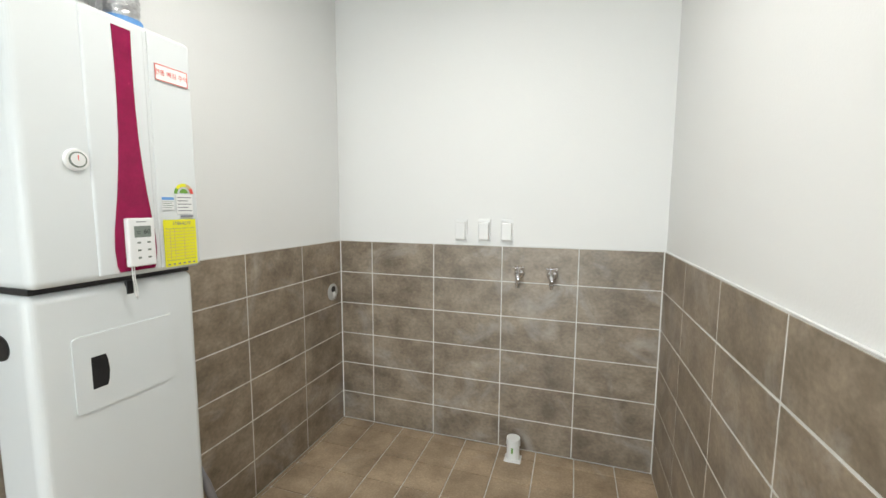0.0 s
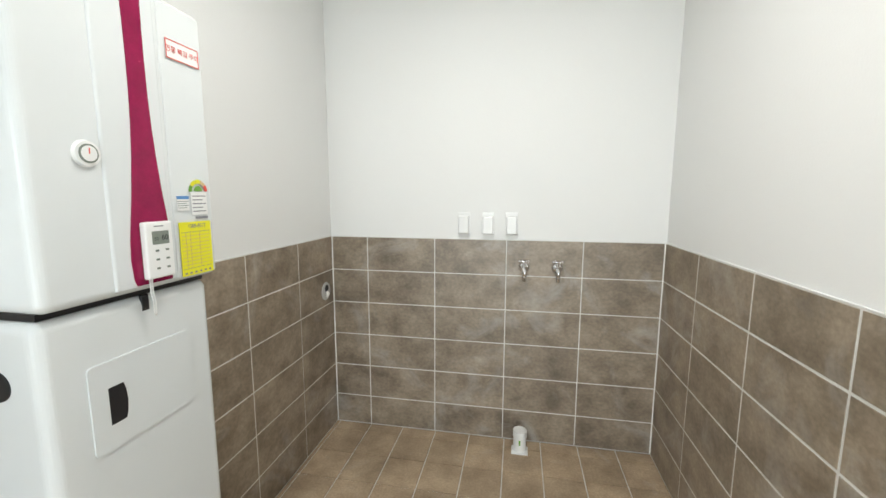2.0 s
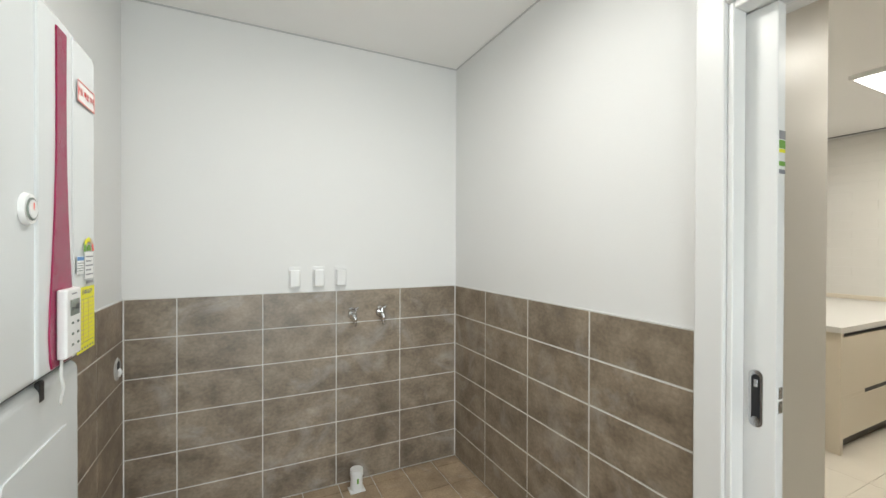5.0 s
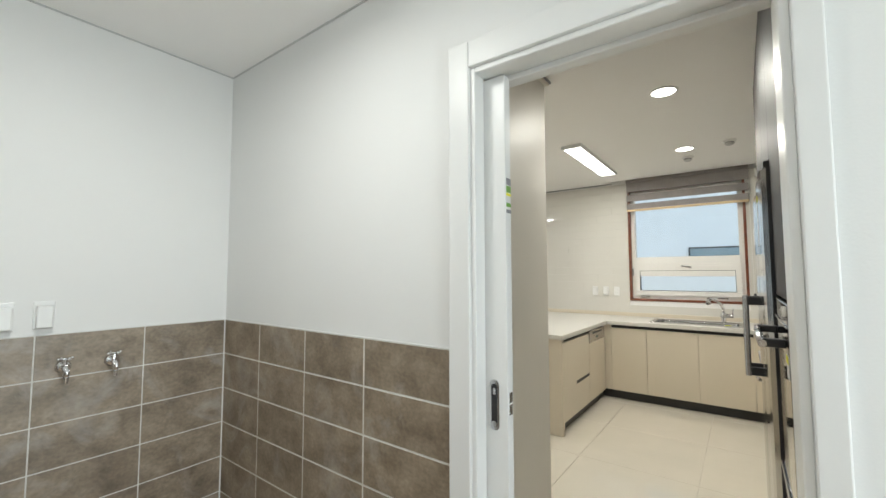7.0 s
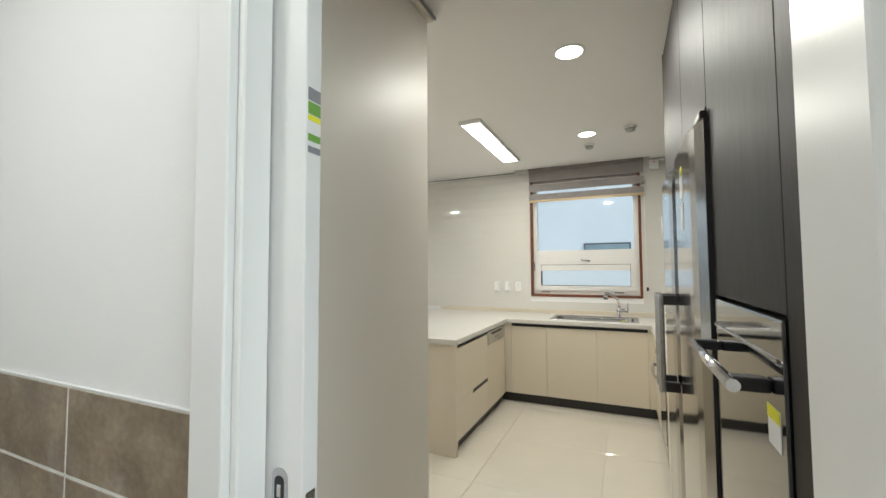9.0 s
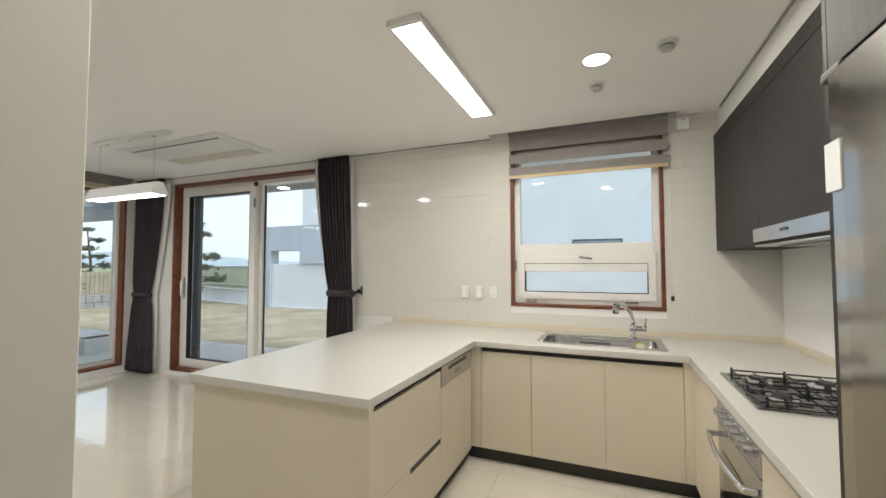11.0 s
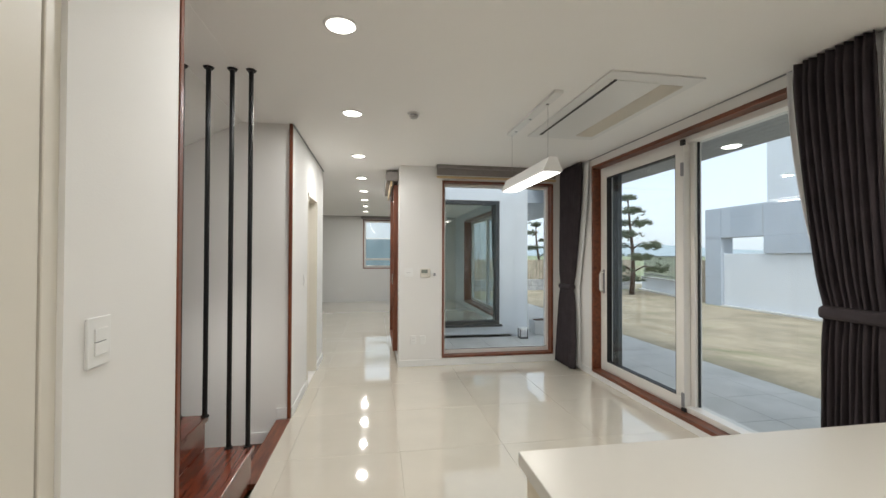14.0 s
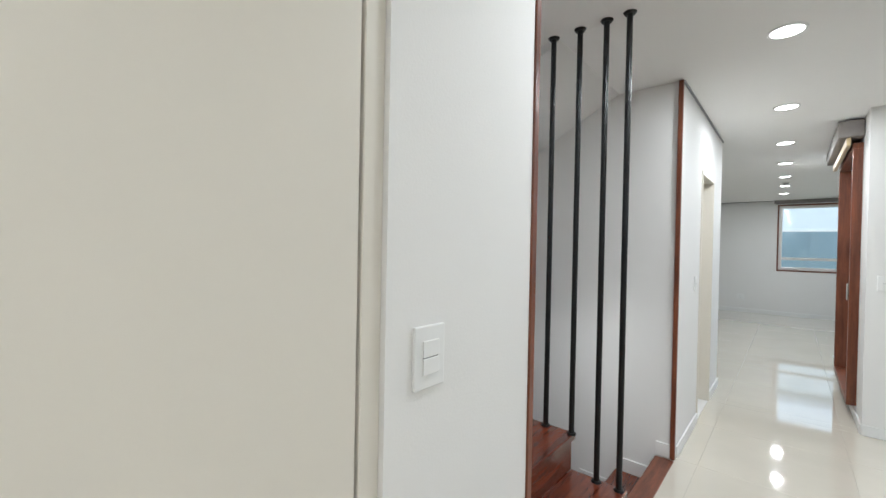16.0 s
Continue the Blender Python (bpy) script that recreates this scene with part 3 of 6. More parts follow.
for k in range(5):
    sticker("print_line", 1.247, 1.297 - 0.012 * (k % 2), 1.405 - k * 0.011, 1.408 - k * 0.011, M_INK, en, "", FXX + 0.001, 0.0003)
part("brand_bar", box((BX + 0.0042, 1.075, 1.196), (BX + 0.0046, 1.145, 1.204)), M_PLASTIC, boiler)
sticker("bar_code", 1.255, 1.302, 1.340, 1.347, M_INK, boiler)
bl = sticker("notice_sticker", 1.192, 1.234, 1.366, 1.408, M_PLASTIC, boiler, "small white notice with a blue heading")
sticker("blue_heading", 1.192, 1.234, 1.398, 1.407, M_BLUE, bl, "", FXX + 0.001, 0.0004)
for k in range(4):
    sticker("print_line", 1.194, 1.232 - 0.006 * (k % 2), 1.391 - k * 0.006, 1.3925 - k * 0.006, M_LCD, bl, "", FXX + 0.001, 0.0003)
ctl = part("controller", box((BX + 0.0045, 1.068, 1.196), (BX + 0.021, 1.150, 1.342), 0.005, 3), M_PLASTIC, boiler, "white room controller with a grey display")
part("display", box((BX + 0.0212, 1.086, 1.284), (BX + 0.022, 1.136, 1.318), 0.0005), M_LCD, ctl)
lettering("60", 0.02, M_BLACK, ctl, BX + 0.0224, 1.123, 1.300)
lettering("52", 0.012, M_BLACK, ctl, BX + 0.0224, 1.098, 1.298)
part("print_bar", box((BX + 0.0212, 1.094, 1.329), (BX + 0.0216, 1.122, 1.332)), M_INK, ctl)
for z in (1.268, 1.245, 1.222):
    for y in (1.098, 1.128):
        part("key", box((BX + 0.0212, y - 0.005, z - 0.0025), (BX + 0.0218, y + 0.005, z + 0.0025), 0.001), M_LCD, ctl)
for dy in (0, 0.006):
    part("cable", tube([(BX + 0.008, 1.082 + dy, 1.197), (BX + 0.007, 1.083 + dy, 1.16), (BX + 0.01, 1.085 + dy, 1.135), (BX + 0.004, 1.09 + dy, 1.105), (BX + 0.004, 1.095, 1.097)], 0.0018, 8), M_PLASTIC, ctl)
# foil flue pipes on the roof of the boiler


def bellows(name, x, y, z0, z1, r, parent):
    bm = bmesh.new()
    rings, n = [], 28
    steps = int((z1 - z0) / 0.009)
    for i in range(steps + 1):
        z = z0 + (z1 - z0) * i / steps
        rr = r * (1 + 0.05 * (i % 2)) 
        rings.append([bm.verts.new((x + (rr + random.uniform(-0.002, 0.002)) * math.cos(2 * math.pi * k / n), y + (rr + random.uniform(-0.002, 0.002)) * math.sin(2 * math.pi * k / n), z + random.uniform(-0.001, 0.001))) for k in range(n)])
    for a, b in zip(rings, rings[1:]):
        for k in range(n):
            bm.faces.new((a[k], a[(k + 1) % n], b[(k + 1) % n], b[k]))
    return part(name, bm, M_FOIL, parent, "crinkled silver foil pipe")


bellows("flue_pipe", -1.125, 1.02, bz1 - 0.004, 2.713, 0.058, boiler)
bellows("flue_pipe", -1.13, 1.185, bz1 - 0.004, 2.713, 0.052, boiler)
part("flue_collar", cyl((-1.125, 1.02, bz1 - 0.003), (-1.125, 1.02, bz1 + 0.045), 0.066, None, 28), M_STEEL, boiler)
part("flue_collar", cyl((-1.13, 1.185, bz1 - 0.003), (-1.13, 1.185, bz1 + 0.03), 0.06, None, 28), M_BLUE, boiler, "pale blue plastic collar")

cab = thing("boiler_cabinet", "white enamel cover cabinet with a hatch under the boiler", "cabinet", (-0.013, -0.0294, 0.0855))
cab.scale = (1, 0.938, 0.938)
cy0, cy1 = 0.835, 1.308
part("body", box((XL + 0.026, cy0, -0.091), (BX - 0.012, cy1, 1.150), 0.026, 7), M_BOILER, cab)
# Solid black filler paints the shade between boiler and cabinet.
part("shadow_gap", box((XL + 0.04, cy0 + 0.015, 1.150), (BX - 0.022, cy1 - 0.01, 1.166)), M_BLACK, cab, "black gap below the boiler")
part("hatch", prism(shifted(rounded_rect(0.292, 0.222, 0.012), 1.070, 0.904), "x", BX - 0.016, BX - 0.008), M_BOILER, cab)
part("grip_hole", prism(shifted([(-0.022, -0.047), (0.016, -0.047), (0.021, -0.03), (0.024, 0.0), (0.021, 0.03), (0.016, 0.047), (-0.022, 0.047)], 0.988, 0.902), "x", BX - 0.012, BX - 0.0072), M_BLACK, cab, "black recessed finger pull")
part("cable_slot", box((BX - 0.02, 1.077, 1.108), (BX - 0.0105, 1.099, 1.151), 0.002), M_BLACK, cab)
port = part("pipe_port", rotated(cyl((0, 0, 0), (0, 0, 0.004), 0.034, None, 32), 90, "X", (0, 0, 0)), M_BLACK, cab, "round dark pipe opening")
port.location = (-1.137, cy0 + 0.001, 1.008)
hose = part("hose", tube([(-1.13, 1.29, 0.40), (-1.10, 1.33, 0.37), (-1.09, 1.36, 0.28), (-1.08, 1.40, 0.12), (-1.05, 1.46, -0.05), (-0.98, 1.52, -0.072), (-0.9, 1.56, -0.072)], 0.016, 12), M_INK, cab, "grey flexible drain hose")

# ---- laundry wall fittings ----
for x in (-0.439, -0.305, -0.178):
    wall_plate("wall_socket", "white wall socket with a closed splash cover", "socket", (x, YB, 1.253), "y", -1, 0.07, 0.12, "cover", "laundry sockets")


def wall_tap(x):
    ob = thing("wall_tap", "chrome washing machine tap with cross handle", "tap", (x, YB - 0.006, 1.018), 0, "laundry taps")
    part("flange", smooth_bm(rotated(cyl((0, 0, 0), (0, 0, 0.012), 0.03, 0.02, 24), 90, "X", (0, 0, 0))), M_CHROME, ob)
    part("body", tube([(0, -0.008, 0), (0, -0.04, 0.0), (0, -0.058, -0.004), (0, -0.066, -0.02), (0, -0.067, -0.045)], [0.012, 0.013, 0.014, 0.013, 0.010], 14), M_CHROME, ob)
    part("nozzle", cyl((0, -0.067, -0.042), (0, -0.067, -0.066), 0.012, 0.0085, 16), M_CHROME, ob)
    part("stem", cyl((0, -0.042, 0.008), (0, -0.042, 0.034), 0.009, 0.007, 14), M_CHROME, ob)
    bm = bmesh.new()
    for a in (20, 110):
        d = Vector((math.cos(radians(a)), math.sin(radians(a)), 0)) * 0.026
        c = Vector((0, -0.042, 0.038))
        add_cyl(bm, c - d, c + d, 0.005, None, 10)
        for q in (c - d, c + d):
            bmesh.ops.create_uvsphere(bm, u_segments=10, v_segments=6, radius=0.0075, matrix=Matrix.Translation(q))
    part("cross_handle", bm, M_CHROME, ob)
    return ob


def smooth_bm(bm):
    for f in bm.faces:
        f.smooth = True
    return bm


wall_tap(-0.107)
wall_tap(0.068)
pipe = thing("drain_pipe_stub", "white plastic drain stub with square base plate", "drain pipe", (-0.104, 2.285, 0.0))
part("base_plate", box((-0.045, -0.04, 0.0), (0.045, 0.04, 0.006), 0.004, 2), M_PLASTIC, pipe)
part("pipe", cyl((0, 0.005, 0.004), (0, 0.005, 0.105), 0.036, 0.034, 28), M_PLASTIC, pipe)
part("cap", cyl((0, 0.005, 0.086), (0, 0.005, 0.122), 0.039, 0.037, 28), M_PLASTIC, pipe)
part("green_mark", box((-0.006, -0.0325, 0.05), (0.004, -0.030, 0.078)), M_GREEN, pipe)
hole = thing("pipe_hole", "round unfinished pipe hole in the tiled wall", "wall hole", (XL + 0.0066, 2.288, 0.855))
part("plaster_disc", rotated(cyl((0, 0, 0), (0, 0, 0.004), 0.052, 0.05, 28), 90, "Y", (0, 0, 0)), M_CONCRETE, hole)
part("pipe_end", rotated(cyl((0, 0, 0), (0, 0, 0.006), 0.022, 0.02, 20), 90, "Y", (0, 0, 0)), M_BLACK, hole).location = (0.0, 0.004, 0.016)
part("rag", tube([(0.006, 0.0, 0.0), (0.012, 0.006, -0.016), (0.009, -0.004, -0.034)], [0.008, 0.011, 0.006], 8), M_PLASTIC, hole)

# ---- doorway between laundry and kitchen ----
D0, D1, DH = DOOR
casing = thing("door_1", "white sliding door half drawn into its pocket", "door")
casing["kind"] = "structure"
for nm, y0, y1 in (("casing", D1, 0.735), ("casing", D0 - 0.055, D0)):
    part(nm, box((XR - 0.028, y0, 0), (XR + 0.002, y1, 2.245), 0.004, 2), M_TRIM, casing)
part("casing_head", box((XR - 0.028, D0 + 0.0005, DH), (XR + 0.002, D1 - 0.0005, 2.245), 0.004, 2), M_TRIM, casing)
part("jamb_lining", box((XR - 0.012, D1 - 0.018, 0), (XR + 0.05, D1 + 0.001, DH), 0.003), M_TRIM, casing)
part("jamb_lining", box((XR + 0.11, D1 - 0.02, 0), (XR + 0.165, D1 + 0.001, DH), 0.003), M_TRIM, casing)
part("jamb_lining", box((XR - 0.012, D0 - 0.001, 0), (XR + 0.165, D0 + 0.02, DH), 0.003), M_TRIM, casing)
part("head_lining", box((XR - 0.012, D0 + 0.02, DH - 0.02), (XR + 0.05, D1 - 0.018, DH + 0.001), 0.003), M_TRIM, casing)
part("head_lining", box((XR + 0.11, D0 + 0.02, DH - 0.02), (XR + 0.165, D1 - 0.02, DH + 0.001), 0.003), M_TRIM, casing)
leaf = part("sliding_leaf", box((XR + 0.054, 0.552, 0.014), (XR + 0.094, 1.25, DH - 0.022), 0.003, 2), M_TRIM, casing)
hand = part("flush_pull", prism(shifted(rounded_rect(0.036, 0.168, 0.017), 0.602, 0.987), "x", XR + 0.0515, XR + 0.0545), M_STEEL, leaf, "brushed steel flush pull")
part("pull_recess", prism(shifted(rounded_rect(0.022, 0.142, 0.011), 0.602, 0.987), "x", XR + 0.0508, XR + 0.0517), M_BLACK, leaf)
part("latch_button", box((XR + 0.0495, 0.597, 1.021), (XR + 0.052, 0.607, 1.043), 0.001), M_STEEL, leaf)
part("pull_ring", cyl((XR + 0.0495, 0.602, 0.924), (XR + 0.0515, 0.602, 0.924), 0.011, None, 16), M_STEEL, leaf)
stick = part("edge_sticker", box((XR + 0.058, 0.5512, 1.637), (XR + 0.090, 0.5519, 1.765)), M_PLASTIC, leaf, "green and yellow product sticker")
for z0, z1, m in ((1.738, 1.762, M_INK), (1.712, 1.735, M_GREEN), (1.70, 1.710, M_YELLOW), (1.662, 1.675, M_GREEN), (1.640, 1.652, M_INK)):
    part("sticker_band", box((XR + 0.058, 0.5502, z0), (XR + 0.090, 0.5511, z1)), m, stick)
for z in (1.015, 0.975):
    part("strike_plate", box((XR + 0.062, 0.5502, z - 0.017), (XR + 0.086, 0.5518, z + 0.017), 0.001), M_STEEL, leaf)
sw = wall_plate("light_switch", "white triple light switch by the laundry door", "switch", (XR, -0.405, 1.205), "x", -1, 0.115, 0.12, "none")
for dz in (0.03, 0.0, -0.03):
    part("rocker", box((XR - 0.0135, -0.435, 1.205 + dz - 0.0138), (XR - 0.009, -0.375, 1.205 + dz + 0.0138), 0.0015, 2), M_PLASTIC, sw)
lc = thing("ceiling_light", "round white laundry ceiling lamp, lit", "ceiling light", (-0.3, 1.08, LCEIL))
part("housing", cyl((0, 0, -0.05), (0, 0, 0), 0.17, 0.175, 40), M_PLASTIC, lc)
part("diffuser", cyl((0, 0, -0.062), (0, 0, -0.05), 0.155, 0.165, 40), M_LAMP, lc)
# Unseen glazed door, added so daylight can come from the south.
win_l = thing("window_3", "assumed white framed glazed door, added unseen for daylight", "window")
win_l["kind"] = "structure"
for lo, hi in (((-1.05, YS - 0.1, 0.06), (0.4, YS - 0.04, 0.12)), ((-1.05, YS - 0.1, 2.09), (0.4, YS - 0.04, 2.15)), ((-1.05, YS - 0.1, 0.12), (-0.99, YS - 0.04, 2.09)), ((0.34, YS - 0.1, 0.12), (0.4, YS - 0.04, 2.09)), ((-0.36, YS - 0.1, 0.12), (-0.29, YS - 0.04, 2.09))):
    part("window_frame", box(lo, hi, 0.004), M_PVC, win_l)
for x0, x1 in ((-0.99, -0.36), (-0.29, 0.34)):
    g = part("pane", box((x0, YS - 0.073, 0.12), (x1, YS - 0.067, 2.09)), M_GLASS, win_l)
    g.visible_shadow = False
# Grey strips put the laundry ceiling's shadow line in as colour.
for nm, lo, hi in (("trim_ceiling_north", (XL, YB - 0.006, LCEIL - 0.007), (XR, YB, LCEIL)), ("trim_ceiling_east", (XR - 0.006, YS, LCEIL - 0.007), (XR, YB - 0.012, LCEIL)), ("trim_ceiling_west", (XL, YS, LCEIL - 0.007), (XL + 0.006, YB - 0.012, LCEIL))):
    tagged(part(nm, box(lo, hi), M_SHADOWLINE), "thin grey shadow line moulding under the ceiling", "trim", kind="structure")

# ---- kitchen ----
WT = 0.885                 # worktop height
FX0, PY0 = 4.393, 1.212      # front edges: sink run, peninsula's inner side
PX0, PY1 = 2.957, 2.33      # peninsula: near end, far side
SY = -0.185                 # front edge of the hob run
TALL_END = 2.64
SINK = (4.52, 4.97, -0.075, 0.77)


def pane(lo, hi, parent):
    g = part("pane", box(lo, hi), M_GLASS, parent)
    g.visible_shadow = False
    return g


# tall cream pantry block with a flush door
pantry = thing("pantry_unit", "tall cream pantry unit with flush doors", "tall cabinet")
PB, PF = 0.872, 1.765
part("body", box((XR + 0.155, PB, 0.0), (PF - 0.021, 2.28, 2.60)), M_PANTRY, pantry)
part("end_panel", box((XR + 0.155, PB - 0.018, 0.0), (PF, PB - 0.0005, 2.60), 0.002), M_PANTRY, pantry)
part("door", box((PF - 0.0205, PB + 0.002, 0.08), (PF, 1.555, 2.595), 0.002), M_PANTRY, pantry)
part("door", box((PF - 0.0205, 1.560, 0.08), (PF, 2.229, 2.595), 0.002), M_PANTRY, pantry)
part("filler_panel", box((PF - 0.0205, 2.236, 0.0), (PF + 0.002, 2.2845, 2.60), 0.002), M_PANTRY, pantry)
part("plinth", box((PF - 0.019, PB + 0.002, 0.0), (PF - 0.012, 2.228, 0.078)), M_PANTRY, pantry)
part("door_gap", box((PF - 0.021, 2.2295, 0.0), (PF - 0.012, 2.2355, 2.60)), M_BLACK, pantry)
part("crown", box((XR + 0.155, PB - 0.042, 2.60), (PF + 0.022, 2.284, CEIL - 0.001), 0.004), M_PANTRY, pantry)
part("crown_lip", box((XR + 0.155, PB - 0.05, 2.612), (PF + 0.03, PB - 0.0425, 2.624)), M_SOFFIT, pantry)

# tall dark units: oven tower, refrigerator, bridging cupboard
TY = -0.19
tower = thing("oven_tower", "tall dark grey oak unit housing built-in ovens", "tall cabinet")
part("side_panel", box((XR + 0.152, KY, 0), (XR + 0.17, TY, 2.62), 0.001), M_DARKWOOD, tower)
part("edge_band", box((XR + 0.1515, TY, 0), (XR + 0.1705, TY + 0.003, 2.62)), M_BLINDRAIL, tower, "ochre edge band")
part("stile", box((XR + 0.171, KY, 0.09), (0.87, TY, 2.60), 0.001), M_DARKWOOD, tower)
part("body", box((0.871, KY, 0.09), (1.43, TY - 0.024, 2.60)), M_DARKWOOD, tower)
part("door", box((0.873, TY - 0.022, 1.352), (1.428, TY, 2.598), 0.0015), M_DARKWOOD, tower, "plain dark oak cupboard door")
part("plinth", box((XR + 0.171, KY, 0), (1.43, TY - 0.06, 0.089)), M_KICK, tower)


def built_in_oven(name, z0, z1, label):
    ob = thing(name, label, "oven")
    part("front_glass", box((0.876, TY - 0.0235, z0), (1.40, TY + 0.006, z1), 0.004, 2), M_BLACKGLASS, ob)
    part("side_frame", box((1.401, TY - 0.0235, z0), (1.428, TY + 0.004, z1), 0.002), M_BLACK, ob)
    part("handle", tube([(0.92, TY + 0.062, z1 - 0.115), (1.15, TY + 0.064, z1 - 0.115), (1.36, TY + 0.062, z1 - 0.115)], 0.011, 14), M_CHROME, ob)
    for x in (0.95, 1.33):
        part("handle_bracket", box((x - 0.016, TY + 0.0065, z1 - 0.127), (x + 0.016, TY + 0.063, z1 - 0.103), 0.004, 2), M_BLACK, ob)
    part("control_strip", box((0.90, TY + 0.0062, z1 - 0.07), (1.38, TY + 0.0085, z1 - 0.064)), M_STEEL, ob)
    return ob


ov = built_in_oven("built_in_oven", 0.76, 1.345, "black glass built-in oven with chrome bar handle")
part("energy_sticker", box((0.90, TY + 0.0062, 1.135), (0.96, TY + 0.0072, 1.20)), M_PLASTIC, ov)
part("energy_sticker", box((0.90, TY + 0.0074, 1.178), (0.96, TY + 0.008, 1.20)), M_YELLOW, ov)
drawer = thing("warming_drawer", "black glass lower appliance front in the tower", "appliance")
part("front_glass", box((0.876, TY - 0.0235, 0.10), (1.40, TY + 0.006, 0.75), 0.004, 2), M_BLACKGLASS, drawer)
part("side_frame", box((1.401, TY - 0.0235, 0.10), (1.428, TY + 0.004, 0.75), 0.002), M_BLACK, drawer)
part("trim_bar", box((0.876, TY + 0.0062, 0.735), (1.40, TY + 0.012, 0.748), 0.002), M_STEEL, drawer)

fridge = thing("refrigerator", "stainless two-door refrigerator with bar handles and stickers", "refrigerator")
R0, R1, RT = 1.41, 2.614, 1.838
part("body", box((R0 + 0.01, KY + 0.02, 0.02), (R1 - 0.01, TY - 0.03, RT), 0.006), M_BLACK, fridge)


def fridge_door(x0, x1, hx):
    n = 10
    out = [(x0, TY - 0.028)]
    for k in range(n + 1):
        u = k / n
        e = 0.03 * (1 - (2 * u - 1) ** 6)
        out.append((x0 + (x1 - x0) * u, TY + 0.004 + e))
    out.append((x1, TY - 0.028))
    d = part("door", prism(out, "z", 0.05, RT + 0.005), M_FRIDGE, fridge)
    part("handle", box((hx - 0.015, TY + 0.080, 0.925), (hx + 0.015, TY + 0.106, 1.32), 0.008, 3), M_STEEL, d)
    for z in (0.95, 1.295):
        part("handle_bracket", box((hx - 0.011, TY + 0.03, z - 0.02), (hx + 0.011, TY + 0.082, z + 0.02), 0.004, 2), M_BLACK, d)
    return d


d1 = fridge_door(R0, 2.026, 1.972)
d2 = fridge_door(2.034, R1, 2.09)
part("edge_strip", box((R0 - 0.006, TY - 0.028, 0.05), (R0 - 0.0005, TY + 0.012, RT + 0.004)), M_BLACK, fridge)
part("hinge_cover", box((R0 + 0.005, TY - 0.09, RT + 0.0055), (R0 + 0.09, TY + 0.02, RT + 0.03), 0.006, 2), M_BLACK, fridge)
part("hinge_cover", box((R1 - 0.09, TY - 0.09, RT + 0.0055), (R1 - 0.005, TY + 0.02, RT + 0.03), 0.006, 2), M_BLACK, fridge)
st = part("energy_sticker", box((1.68, TY + 0.0342, 1.665), (1.75, TY + 0.0352, 1.745)), M_PLASTIC, d1)
part("sticker_arc", prism([(1.715 + 0.034 * math.cos(radians(a)), 1.745 + 0.034 * math.sin(radians(a))) for a in range(0, 181, 20)], "y", TY + 0.0342, TY + 0.0352), M_YELLOW, d1)
part("sticker_arc", prism([(1.715 + 0.018 * math.cos(radians(a)), 1.745 + 0.018 * math.sin(radians(a))) for a in range(0, 181, 20)], "y", TY + 0.0354, TY + 0.036), M_GREEN, d1)
part("notice_sticker", box((1.68, TY + 0.0342, 1.555), (1.75, TY + 0.0352, 1.65)), M_PLASTIC, d1)
part("notice_sticker", box((2.5, TY + 0.0305, 1.60), (2.56, TY + 0.0352, 1.70)), M_PLASTIC, d2)
bridge = thing("bridging_cupboard", "dark grey oak cupboard above the refrigerator", "wall cabinet")
part("body", box((1.431, KY, 1.885), (TALL_END - 0.02, TY - 0.024, 2.60)), M_DARKWOOD, bridge)
part("door", box((1.433, TY - 0.022, 1.882), (1.93, TY, 2.598), 0.0015), M_DARKWOOD, bridge)
part("door", box((1.934, TY - 0.022, 1.882), (TALL_END - 0.021, TY, 2.598), 0.0015), M_DARKWOOD, bridge)
part("end_panel", box((TALL_END - 0.0195, KY, 0.0), (TALL_END, TY, 2.62), 0.001), M_DARKWOOD, bridge)
part("top_filler", box((XR + 0.16, KY, 2.6005), (TALL_END, TY - 0.015, CEIL - 0.001)), M_DARKWOOD, bridge)

# worktop: one continuous slab with openings for sink
bm = bmesh.new()
ED = 0.042
s0, s1, s2, s3 = SINK
for lo, hi in (((PX0, PY0, WT - ED), (KX, PY1, WT)),
               ((FX0, SY, WT - ED), (s0, PY0, WT)), ((s1, SY, WT - ED), (KX, PY0, WT)), ((s0, SY, WT - ED), (s1, s2, WT)), ((s0, s3, WT - ED), (s1, PY0, WT)),
               ((TALL_END + 0.002, KY, WT - ED), (KX, SY, WT))):
    add_box(bm, lo, hi)
bmesh.ops.remove_doubles(bm, verts=bm.verts, dist=0.0005)
top = part("worktop", bm, M_COUNTER)
tagged(top, "white solid-surface U-shaped kitchen worktop", "worktop")
bvl = top.modifiers.new("soft_edges", "BEVEL")
bvl.width, bvl.segments, bvl.limit_method, bvl.angle_limit = 0.004, 3, "ANGLE", radians(40)
up = thing("worktop_upstand", "low white upstand along the worktop's back", "upstand")
part("strip", box((KX - 0.026, KY + 0.026, WT + 0.0005), (KX - 0.001, PY1, WT + 0.046), 0.002, 2), M_CREAM, up)
part("strip", box((TALL_END + 0.002, KY + 0.001, WT + 0.0005), (KX - 0.001, KY + 0.026, WT + 0.046), 0.002, 2), M_CREAM, up)

# base units
CB = 0.10                      # plinth height
GAP = WT - ED - 0.035           # underside of the finger groove


def front(parent, axis, face, sign, u0, u1, z0, z1, name="door", mat=None):
    """A 20 mm front, its face at `face`, looking along sign * axis."""
    a, b = sorted((face, face - sign * 0.02))
    lo, hi = ((a, u0 + 0.0015, z0), (b, u1 - 0.0015, z1)) if axis == "x" else ((u0 + 0.0015, a, z0), (u1 - 0.0015, b, z1))
    return part(name, box(lo, hi, 0.0015), mat or M_CREAM, parent)


